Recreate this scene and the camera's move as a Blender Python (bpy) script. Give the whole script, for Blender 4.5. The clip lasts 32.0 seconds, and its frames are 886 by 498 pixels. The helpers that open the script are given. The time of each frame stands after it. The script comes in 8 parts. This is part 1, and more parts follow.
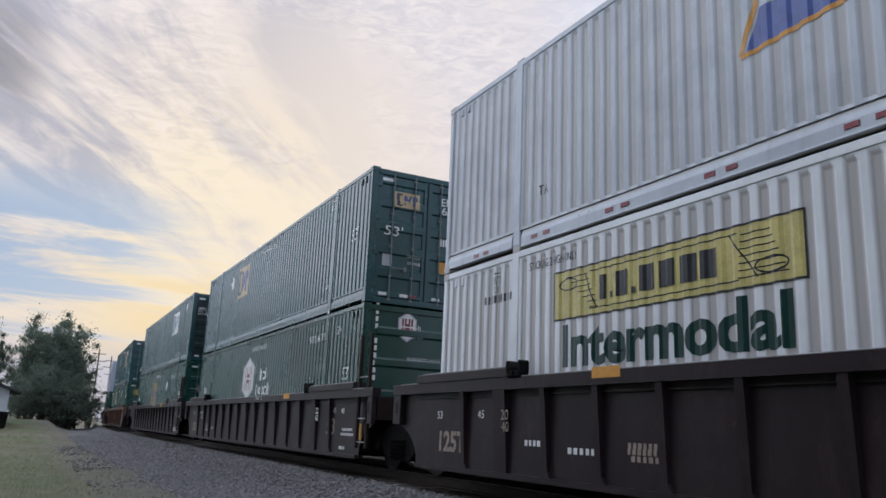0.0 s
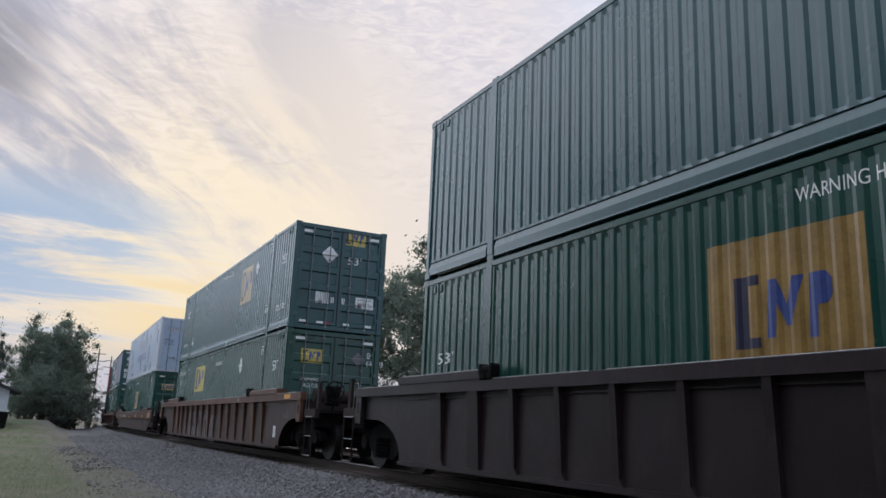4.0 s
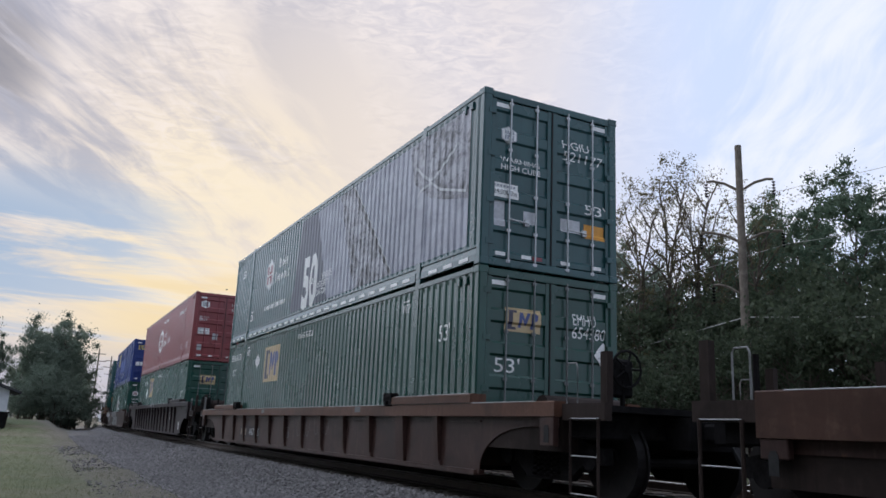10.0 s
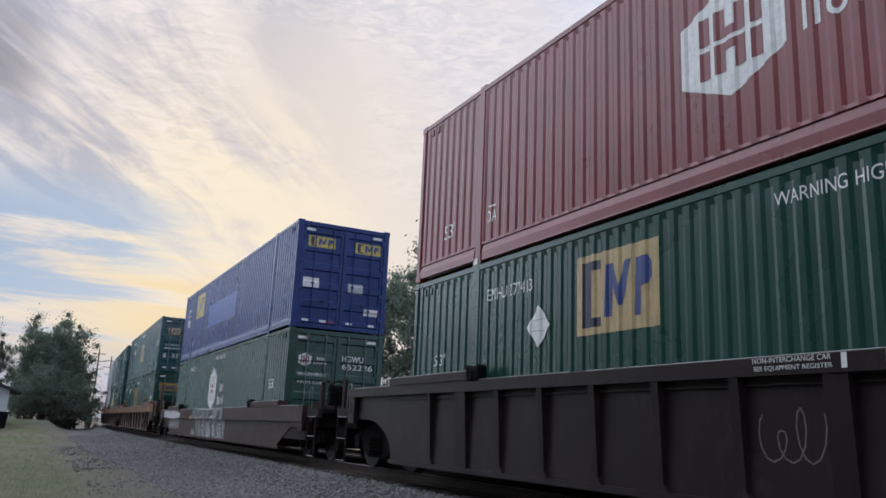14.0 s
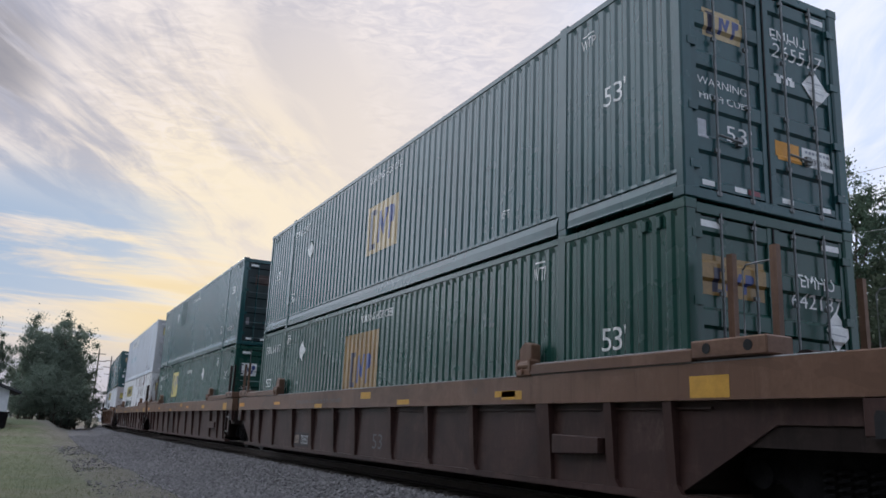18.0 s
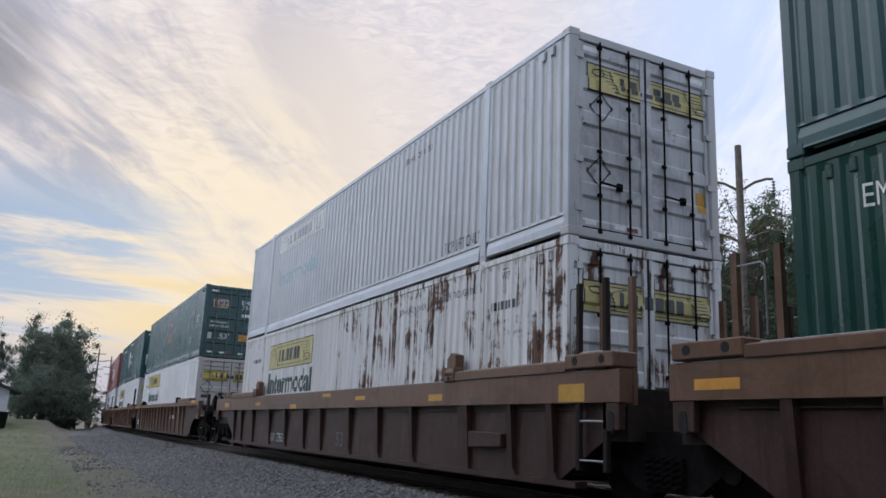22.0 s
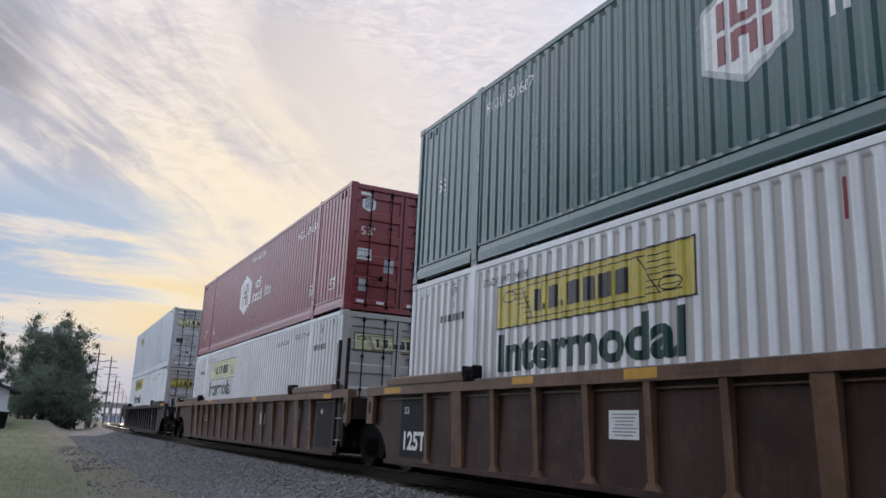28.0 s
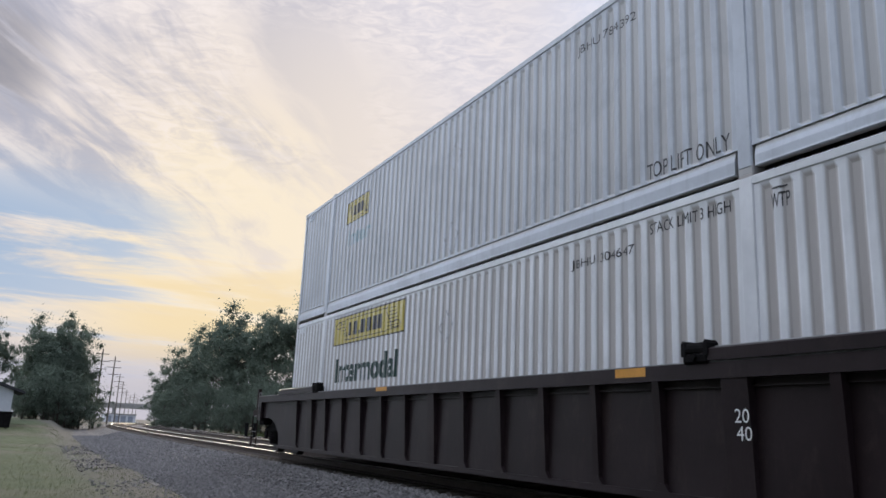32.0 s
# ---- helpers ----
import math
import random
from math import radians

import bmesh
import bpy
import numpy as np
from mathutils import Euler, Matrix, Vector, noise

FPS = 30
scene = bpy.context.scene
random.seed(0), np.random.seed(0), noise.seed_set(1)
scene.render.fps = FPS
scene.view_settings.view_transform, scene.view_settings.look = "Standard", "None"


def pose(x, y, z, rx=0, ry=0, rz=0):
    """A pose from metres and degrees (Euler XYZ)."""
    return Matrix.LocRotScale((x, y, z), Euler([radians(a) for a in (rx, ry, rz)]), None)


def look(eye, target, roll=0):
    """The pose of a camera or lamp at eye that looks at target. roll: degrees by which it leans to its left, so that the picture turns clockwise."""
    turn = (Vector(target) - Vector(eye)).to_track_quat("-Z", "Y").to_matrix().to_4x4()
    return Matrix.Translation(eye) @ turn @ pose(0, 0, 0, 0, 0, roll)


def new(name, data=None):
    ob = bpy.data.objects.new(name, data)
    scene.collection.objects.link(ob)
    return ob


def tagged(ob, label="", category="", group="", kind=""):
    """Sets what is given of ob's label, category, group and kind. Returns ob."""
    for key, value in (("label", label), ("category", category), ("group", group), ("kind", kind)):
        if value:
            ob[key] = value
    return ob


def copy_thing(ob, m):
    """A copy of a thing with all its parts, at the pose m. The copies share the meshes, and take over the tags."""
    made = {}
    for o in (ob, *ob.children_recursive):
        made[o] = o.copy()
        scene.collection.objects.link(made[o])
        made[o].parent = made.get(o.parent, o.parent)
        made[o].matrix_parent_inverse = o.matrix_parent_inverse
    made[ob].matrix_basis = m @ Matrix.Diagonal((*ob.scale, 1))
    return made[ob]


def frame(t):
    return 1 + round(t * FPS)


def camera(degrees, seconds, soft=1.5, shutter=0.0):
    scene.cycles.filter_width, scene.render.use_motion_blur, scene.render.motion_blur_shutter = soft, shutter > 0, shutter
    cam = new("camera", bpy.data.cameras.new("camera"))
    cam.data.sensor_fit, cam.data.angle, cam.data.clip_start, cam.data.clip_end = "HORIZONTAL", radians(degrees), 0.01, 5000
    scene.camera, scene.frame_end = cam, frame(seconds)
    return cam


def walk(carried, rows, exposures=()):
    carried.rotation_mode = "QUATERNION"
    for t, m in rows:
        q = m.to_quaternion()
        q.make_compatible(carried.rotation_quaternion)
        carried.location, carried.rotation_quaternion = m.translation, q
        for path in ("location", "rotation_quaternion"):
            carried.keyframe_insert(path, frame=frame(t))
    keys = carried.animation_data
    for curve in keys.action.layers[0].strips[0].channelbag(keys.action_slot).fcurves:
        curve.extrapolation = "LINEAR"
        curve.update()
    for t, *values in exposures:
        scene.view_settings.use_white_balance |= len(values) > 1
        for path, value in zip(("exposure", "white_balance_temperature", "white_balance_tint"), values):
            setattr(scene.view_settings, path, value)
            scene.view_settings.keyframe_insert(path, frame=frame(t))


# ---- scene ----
# the camera stands still on a tripod beside the line, and is nudged a little at the very end
cam = camera(58.4, 32.0, soft=1.6)
EYE = Vector((0.0, 0.0, 1.3))


def aim(yaw, pitch):
    y, p = radians(yaw), radians(pitch)
    return EYE + Vector((math.sin(y) * math.cos(p), math.cos(y) * math.cos(p), math.sin(p)))


walk(cam, [(0, look(EYE, aim(26.80, 13.035), 2.50)), (30.6, look(EYE, aim(26.80, 13.035), 2.50)),
           (31.4, look(EYE, aim(26.68, 13.03), 2.50)), (32, look(EYE, aim(26.58, 13.02), 2.50))])
scene.view_settings.exposure = 0.0

# ---- sky and light ----
SUN_AZ, SUN_EL = 11.5, 12.0


class Nodes:
    """Short hand for node trees."""

    def __init__(self, tree):
        self.t = tree
        tree.nodes.clear()

    def add(self, kind, ins=(), **props):
        n = self.t.nodes.new(kind)
        if "operation" in props:
            n.operation = props["operation"]
        if "use_clamp" in props:
            n.use_clamp = props["use_clamp"]
        if "data_type" in props:
            n.data_type = props["data_type"]
        if "blend_type" in props:
            n.blend_type = props["blend_type"]
        if "interpolation_type" in props:
            n.interpolation_type = props["interpolation_type"]
        if "feature" in props:
            n.feature = props["feature"]
        if "sky_type" in props:
            n.sky_type = props["sky_type"]
        if "sun_disc" in props:
            n.sun_disc = props["sun_disc"]
        if "sun_elevation" in props:
            n.sun_elevation = props["sun_elevation"]
        if "sun_rotation" in props:
            n.sun_rotation = props["sun_rotation"]
        if "altitude" in props:
            n.altitude = props["altitude"]
        if "dust_density" in props:
            n.dust_density = props["dust_density"]
        for k, v in dict(ins).items():
            if isinstance(v, bpy.types.NodeSocket):
                self.t.links.new(v, n.inputs[k])
            else:
                n.inputs[k].default_value = v
        return n

    def math(self, op, a, b=0.0, clamp=False):
        return self.add("ShaderNodeMath", {0: a, 1: b}, operation=op, use_clamp=clamp).outputs[0]

    def vec(self, op, a, b=(0, 0, 0)):
        n = self.add("ShaderNodeVectorMath", {0: a, 1: b}, operation=op)
        return n.outputs["Value"] if op in ("DOT_PRODUCT", "LENGTH") else n.outputs[0]

    def mix(self, f, a, b, blend="MIX"):
        n = self.add("ShaderNodeMix", {0: f}, data_type="RGBA", blend_type=blend)
        for i, v in ((6, a), (7, b)):
            if isinstance(v, bpy.types.NodeSocket):
                self.t.links.new(v, n.inputs[i])
            else:
                n.inputs[i].default_value = (*v, 1) if len(v) == 3 else v
        return n.outputs[2]

    def smooth(self, v, a, b):
        n = self.add("ShaderNodeMapRange", {0: v, 1: a, 2: b, 3: 0.0, 4: 1.0}, interpolation_type="SMOOTHSTEP")
        return n.outputs[0]

    def noise(self, vec, scale, detail=4, rough=0.5, distort=0.0):
        return self.add("ShaderNodeTexNoise", {"Vector": vec, "Scale": scale, "Detail": detail, "Roughness": rough, "Distortion": distort}).outputs[0]


def sky():
    world = bpy.data.worlds.new("dusk_sky")
    scene.world = world
    world.use_nodes = True
    n = Nodes(world.node_tree)
    d = n.vec("NORMALIZE", n.add("ShaderNodeTexCoord").outputs["Generated"])
    xyz = n.add("ShaderNodeSeparateXYZ", {0: d}).outputs
    el = n.math("MULTIPLY", n.math("ARCSINE", xyz[2]), 57.2958)
    az = n.math("MULTIPLY", n.math("ARCTAN2", xyz[0], xyz[1]), 57.2958)
    # clouds on a flat layer, in long streaks that run away to the north
    k = n.math("ADD", n.math("MAXIMUM", xyz[2], 0.0), 0.05)
    flat = n.add("ShaderNodeCombineXYZ", {0: n.math("DIVIDE", xyz[0], k), 1: n.math("DIVIDE", xyz[1], k), 2: 0.3}).outputs[0]
    turned = n.add("ShaderNodeMapping", {"Vector": flat, "Rotation": (0, 0, radians(31))}).outputs[0]
    bend = n.noise(turned, 0.7, 2, 0.5)
    bent = n.vec("ADD", turned, n.add("ShaderNodeCombineXYZ", {0: n.math("MULTIPLY", bend, 0.4), 1: 0.0, 2: 0.0}).outputs[0])
    wide = n.noise(n.add("ShaderNodeMapping", {"Vector": bent, "Location": (3.35, 0.9, 0), "Scale": (2.6, 0.50, 1)}).outputs[0], 1.0, 5, 0.58, 0.3)
    thin = n.noise(n.add("ShaderNodeMapping", {"Vector": bent, "Location": (1.1, 5.2, 0), "Scale": (6.5, 1.5, 1)}).outputs[0], 1.0, 7, 0.62, 0.5)
    both = n.math("ADD", n.math("MULTIPLY", wide, 0.6), n.math("MULTIPLY", thin, 0.4))
    sun = Vector((math.sin(radians(SUN_AZ)) * math.cos(radians(SUN_EL)), math.cos(radians(SUN_AZ)) * math.cos(radians(SUN_EL)), math.sin(radians(SUN_EL))))
    near_sun = n.vec("DOT_PRODUCT", d, tuple(sun))
    nish = n.add("ShaderNodeTexSky", sky_type="NISHITA", sun_disc=False, sun_elevation=radians(SUN_EL), sun_rotation=radians(SUN_AZ), altitude=50, dust_density=1.0)
    clear = n.mix(1.0, n.mix(1.0, nish.outputs[0], (0.006, 0.006, 0.006), "MULTIPLY"), (0.23, 0.355, 0.54), "ADD")
    # lilac-grey veil, brighter where it is thin, cream towards the hidden sun
    veil = n.mix(n.math("ADD", n.math("MULTIPLY", n.smooth(both, 0.40, 0.62), n.smooth(az, 26.0, 6.0)), n.math("MULTIPLY", n.smooth(az, 6.0, 26.0), 0.62)), (0.57, 0.555, 0.635), (0.765, 0.72, 0.735))
    veil = n.mix(n.math("MULTIPLY", n.smooth(near_sun, 0.930, 0.992), 0.80), veil, (0.80, 0.70, 0.60))
    veil = n.mix(n.math("MULTIPLY", n.smooth(near_sun, 0.978, 0.998), n.smooth(both, 0.35, 0.55)), veil, (0.86, 0.75, 0.59))
    # mackerel ripples high up
    row_at = n.add("ShaderNodeMapping", {"Vector": n.add("ShaderNodeCombineXYZ", {0: az, 1: el, 2: 0.0}).outputs[0], "Rotation": (0, 0, radians(-9)), "Scale": (0.55, 1.75, 1)}).outputs[0]
    ripple = n.noise(row_at, 1.0, 4, 0.6, 0.9)
    there = n.math("MULTIPLY", n.smooth(el, 13.0, 20.0), n.smooth(n.noise(n.add("ShaderNodeMapping", {"Vector": row_at, "Scale": (0.16, 0.09, 1)}).outputs[0], 1.0, 2), 0.36, 0.60))
    veil = n.mix(n.math("MULTIPLY", n.math("MULTIPLY", n.smooth(ripple, 0.47, 0.66), there), 0.42), veil, (0.88, 0.80, 0.78))
    veil = n.mix(n.math("MULTIPLY", n.math("MULTIPLY", n.smooth(ripple, 0.52, 0.34), there), 0.25), veil, (0.46, 0.45, 0.54))
    # grey undersides in streaks to the west
    west_side = n.smooth(az, 24.0, -4.0)
    grey = n.math("MULTIPLY", n.smooth(both, 0.52, 0.40), n.math("MULTIPLY", west_side, n.smooth(el, 9.0, 17.0)))
    veil = n.mix(n.math("MULTIPLY", grey, 0.8), veil, (0.37, 0.385, 0.47))
    patch = n.vec("DOT_PRODUCT", d, tuple(aim(-6.5, 22.0) - EYE))
    veil = n.mix(n.math("MULTIPLY", n.smooth(patch, math.cos(radians(5.5)), math.cos(radians(1.0))), n.math("MULTIPLY", n.smooth(thin, 0.34, 0.55), 0.8)), veil, (0.23, 0.23, 0.27))
    # blue gaps low in the west, between bands of yellow
    band_at = n.add("ShaderNodeMapping", {"Vector": n.add("ShaderNodeCombineXYZ", {0: az, 1: el, 2: 1.7}).outputs[0], "Location": (0.3, 0.45, 0), "Rotation": (0, 0, radians(11)), "Scale": (0.055, 0.42, 1)}).outputs[0]
    band = n.noise(band_at, 1.0, 7, 0.62, 0.45)
    gaps = n.math("MULTIPLY", n.smooth(az, 13.0, 3.0), n.math("MULTIPLY", n.smooth(el, 18.0, 12.5), n.smooth(el, 1.0, 4.0)))
    level = n.math("ADD", band, n.math("MULTIPLY", n.smooth(az, 2.0, 9.0), 0.09))
    col = n.mix(n.math("MULTIPLY", n.math("MULTIPLY", n.smooth(level, 0.63, 0.45), 0.9), gaps), veil, clear)
    low = n.math("MULTIPLY", n.math("MULTIPLY", n.smooth(el, 13.5, 8.5), n.math("ADD", 0.35, n.math("MULTIPLY", n.smooth(az, 0.0, 8.0), 0.65))), n.smooth(az, 27.0, 14.0))
    gold = n.math("MULTIPLY", n.smooth(band, 0.46, 0.60), low)
    col = n.mix(n.math("MULTIPLY", gold, 0.85), col, (0.82, 0.655, 0.40))
    # pale blue to the north-east
    col = n.mix(n.math("MULTIPLY", n.smooth(az, 30.0, 48.0), n.smooth(az, 115.0, 75.0)), col, n.mix(n.smooth(both, 0.42, 0.60), (0.58, 0.68, 0.92), (0.78, 0.82, 0.94)))
    col = n.mix(n.math("MULTIPLY", n.smooth(el, 6.5, 1.5), 0.85), col, (0.47, 0.47, 0.57))
    # the bright evening sky goes on to the left and overhead; away from the sunset the dome is dimmer
    west = n.math("MULTIPLY", n.smooth(az, -6.0, -22.0), n.smooth(xyz[1], -0.30, 0.25))
    col = n.mix(west, col, n.mix(n.smooth(az, -60.0, -120.0), (1.75, 1.90, 2.22), (0.92, 1.03, 1.28)))
    over = n.smooth(xyz[2], 0.62, 0.95)
    col = n.mix(over, col, (1.65, 1.82, 2.25))
    back = n.smooth(xyz[1], 0.10, -0.45)
    col = n.mix(back, col, (0.62, 0.71, 0.91))
    bg = n.add("ShaderNodeBackground", {"Color": col, "Strength": 1.12})
    n.add("ShaderNodeOutputWorld", {"Surface": bg.outputs[0]})


sky()
lamp = bpy.data.lights.new("sun", "SUN")
lamp.energy, lamp.angle, lamp.color = 1.5, radians(14), (1.0, 0.84, 0.64)
sun_ob = new("sun", lamp)
sun_ob.matrix_world = look((0, 0, 60), Vector((0, 0, 60)) - Vector((math.sin(radians(SUN_AZ)), math.cos(radians(SUN_AZ)), math.tan(radians(SUN_EL)))))

# ---- materials ----


def material(name, rough=0.6, metal=0.0):
    m = bpy.data.materials.new(name)
    m.use_nodes = True
    n = Nodes(m.node_tree)
    bsdf = n.add("ShaderNodeBsdfPrincipled", {"Roughness": rough, "Metallic": metal})
    n.add("ShaderNodeOutputMaterial", {"Surface": bsdf.outputs[0]})
    return m, n, bsdf


def wire(n, bsdf, col=None, rough=None, height=None, bump=0.2, dist=0.01):
    if col is not None:
        n.t.links.new(col, bsdf.inputs["Base Color"])
    if rough is not None:
        n.t.links.new(rough, bsdf.inputs["Roughness"])
    if height is not None:
        b = n.add("ShaderNodeBump", {"Strength": bump, "Distance": dist, "Height": height})
        n.t.links.new(b.outputs[0], bsdf.inputs["Normal"])


def painted(name, base, rust=0.15, dirt=0.25, rough=0.40, streaks=True, hollow_col=None, dust=0.0, rust_col=(0.10, 0.045, 0.025), gloss=0.5):
    """Painted steel: sun-faded paint, rain streaks, grime and small rust blooms."""
    m, n, bsdf = material(name, rough)
    bsdf.inputs["Specular IOR Level"].default_value = gloss
    at = n.add("ShaderNodeTexCoord").outputs["Object"]
    rnd = n.add("ShaderNodeObjectInfo").outputs["Random"]
    at = n.vec("ADD", at, n.add("ShaderNodeCombineXYZ", {0: n.math("MULTIPLY", rnd, 31.0), 1: n.math("MULTIPLY", rnd, 17.0), 2: 0.0}).outputs[0])
    fade = n.noise(at, 0.5, 5, 0.6)
    fine = n.noise(at, 24, 4, 0.6)
    down = n.add("ShaderNodeMapping", {"Vector": at, "Scale": (6, 6, 0.35)}).outputs[0]
    run = n.noise(down, 1.4, 5, 0.65)
    pale = [min(1, c * 1.10 + 0.006) for c in base]
    dark = [c * 0.86 for c in base]
    col = n.mix(n.smooth(fade, 0.3, 0.7), dark, pale)
    col = n.mix(n.math("MULTIPLY", n.smooth(fine, 0.45, 0.7), 0.18), col, dark)
    grime = [0.55 * c + 0.0015 for c in base]
    if streaks:
        col = n.mix(n.math("MULTIPLY", n.smooth(run, 0.5, 0.75), dirt * 1.6), col, grime)
    if dust:
        # pale road dust and scuffs in uneven runs
        scuff = n.noise(n.add("ShaderNodeMapping", {"Vector": at, "Scale": (1.5, 1.5, 0.6)}).outputs[0], 2.3, 9, 0.74, 0.5)
        col = n.mix(n.math("MULTIPLY", n.smooth(scuff, 0.50, 0.68), dust), col, [0.95 * c + 0.045 * t for c, t in zip(base, (1.0, 0.74, 0.60))])
        # upright scrapes and old patches of other paint
        scrape = n.noise(n.add("ShaderNodeMapping", {"Vector": at, "Scale": (9, 9, 0.8)}).outputs[0], 1.7, 6, 0.7, 0.2)
        col = n.mix(n.math("MULTIPLY", n.smooth(scrape, 0.60, 0.70), dust * 0.8), col, [1.25 * c + 0.022 * t for c, t in zip(base, (1.0, 0.80, 0.70))])
        old = n.noise(n.add("ShaderNodeMapping", {"Vector": at, "Scale": (1, 0.55, 1.6)}).outputs[0], 1.3, 3, 0.5, 0.2)
        col = n.mix(n.math("MULTIPLY", n.smooth(old, 0.585, 0.60), dust * 0.55), col, [0.62 * c for c in base])
        col = n.mix(n.math("MULTIPLY", n.smooth(fine, 0.42, 0.62), dust * 0.6), col, dark)
    if hollow_col:
        # a tan tone in the hollows of the ribs, mixed in by depth
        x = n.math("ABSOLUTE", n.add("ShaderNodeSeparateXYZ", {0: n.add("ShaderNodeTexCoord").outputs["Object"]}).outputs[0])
        col = n.mix(n.math("MULTIPLY", n.smooth(x, 1.281, 1.271), 0.85), col, hollow_col)
    soot = n.math("MULTIPLY", n.smooth(n.noise(at, 0.9, 7, 0.68, 0.4), 0.46, 0.66), min(0.9, dirt * 1.5))
    col = n.mix(soot, col, [c * 0.5 + 0.002 for c in base])
    spot = n.noise(at, 2.2, 8, 0.72)
    amount = n.smooth(spot, 0.72 - 0.22 * rust, 0.78 - 0.2 * rust)
    col = n.mix(n.math("MULTIPLY", amount, min(1, 0.35 + rust)), col, rust_col)
    wire(n, bsdf, col, n.math("ADD", n.math("MULTIPLY", fade, 0.16), rough - 0.08), fade, 0.06, 0.05)
    return m


def rusted_white(name):
    """White paint that has bloomed into rust, most of all along the lower part."""
    m, n, bsdf = material(name, 0.55)
    at = n.add("ShaderNodeTexCoord").outputs["Object"]
    z = n.add("ShaderNodeSeparateXYZ", {0: at}).outputs
    spot = n.noise(at, 1.1, 9, 0.74, 0.6)
    down = n.add("ShaderNodeMapping", {"Vector": at, "Scale": (9, 9, 0.35)}).outputs[0]
    run = n.noise(down, 1.0, 6, 0.7)
    front = n.smooth(z[1], 6.0, -4.0)
    edge = n.math("ADD", n.math("MULTIPLY", n.noise(at, 0.45, 3), 0.10), n.math("MULTIPLY", front, 0.10))
    amount = n.smooth(n.math("ADD", n.math("ADD", n.math("MULTIPLY", spot, 0.55), n.math("MULTIPLY", run, 0.45)), edge), 0.660, 0.715)
    base = n.mix(n.smooth(run, 0.35, 0.7), (0.72, 0.72, 0.72), (0.50, 0.48, 0.46))
    rust = n.mix(n.smooth(n.noise(at, 9, 5), 0.4, 0.65), (0.13, 0.055, 0.03), (0.035, 0.02, 0.018))
    wire(n, bsdf, n.mix(amount, base, rust), n.math("ADD", n.math("MULTIPLY", amount, 0.3), 0.5), spot, 0.2, 0.02)
    return m


def plain(name, base, rough=0.6, metal=0.0, vary=0.15, scale=6.0, bump=0.0, spec=None):
    m, n, bsdf = material(name, rough, metal)
    bsdf.inputs["Specular IOR Level"].default_value = spec if spec is not None else 0.25 if rough > 0.55 else 0.5
    at = n.add("ShaderNodeTexCoord").outputs["Object"]
    f = n.noise(at, scale, 6, 0.62)
    g = n.noise(at, scale * 9, 3, 0.6)
    mixed = n.math("ADD", n.math("MULTIPLY", f, 0.7), n.math("MULTIPLY", g, 0.3))
    col = n.mix(n.smooth(mixed, 0.3, 0.7), [c * (1 - vary) for c in base], [min(1, c * (1 + vary)) for c in base])
    wire(n, bsdf, col, None, mixed if bump else None, bump, 0.02)
    return m


GREEN = painted("green_paint", (0.0085, 0.056, 0.042), 0.05, 0.22, 0.27, gloss=0.5)
BLUEGREEN = painted("blue_green_paint", (0.0145, 0.068, 0.072), 0.05, 0.22, 0.26, gloss=0.5)
RED = painted("red_paint", (0.22, 0.036, 0.042), 0.08, 0.22, 0.30, gloss=0.5)
BLUE = painted("blue_paint", (0.019, 0.043, 0.175), 0.05, 0.2, 0.28, gloss=0.25)
WHITE = painted("white_paint", (0.76, 0.77, 0.79), 0.02, 0.12, 0.42, hollow_col=(0.37, 0.335, 0.31))
DUSTY_DOOR = painted("dusty_white_doors", (0.56, 0.59, 0.63), 0.3, 0.55, 0.5, rust_col=(0.12, 0.10, 0.09))
STAINED = painted("stained_white_paint", (0.54, 0.54, 0.55), 0.5, 0.8, 0.5, rust_col=(0.10, 0.075, 0.065))
WHITE_GREY = painted("weathered_white_paint", (0.52, 0.555, 0.61), 0.06, 0.2, 0.42, hollow_col=(0.44, 0.425, 0.41))
SHEET = painted("white_sheet_panel", (0.36, 0.435, 0.54), 0.0, 0.03, 0.29, gloss=0.45)
SOOTY_DOOR = painted("sooty_blue_green_doors", (0.020, 0.035, 0.038), 0.35, 0.6, 0.4, gloss=0.3, rust_col=(0.042, 0.032, 0.030))
RUSTY = rusted_white("rusting_white_paint")
ALU = plain("bright_aluminium", (0.46, 0.48, 0.52), 0.42, 0.5, 0.1, 3)
PURPLE_CAR = painted("dark_maroon_steel", (0.021, 0.0125, 0.0140), 0.25, 0.35, 0.48, gloss=0.2, dust=0.35)
BROWN_CAR = painted("brown_car_steel", (0.053, 0.026, 0.021), 0.3, 0.55, 0.5, gloss=0.2, dust=0.7)
TAN_CAR = painted("tan_car_steel", (0.160, 0.088, 0.056), 0.25, 0.5, 0.42, gloss=0.2, dust=0.7)
ORANGE_CAR = painted("orange_brown_car_steel", (0.100, 0.044, 0.026), 0.3, 0.5, 0.52, gloss=0.2, dust=0.7)
RUST_CAR = painted("rust_red_car_steel", (0.040, 0.0185, 0.0150), 0.25, 0.45, 0.5, gloss=0.2, dust=0.7)
SMOOTH_CAR = painted("worn_brown_car_steel", (0.066, 0.031, 0.021), 0.3, 0.5, 0.52, gloss=0.2, dust=0.7)
DARK = plain("grimy_black_steel", (0.010, 0.0092, 0.0095), 0.85, 0.0, 0.5, 5, 0.15, 0.06)
GALV = plain("dull_galvanised_rod", (0.17, 0.18, 0.18), 0.5, 0.5, 0.2, 10)
ROD_BRIGHT = plain("bright_galvanised_rod", (0.46, 0.47, 0.48), 0.42, 0.6, 0.2, 10)
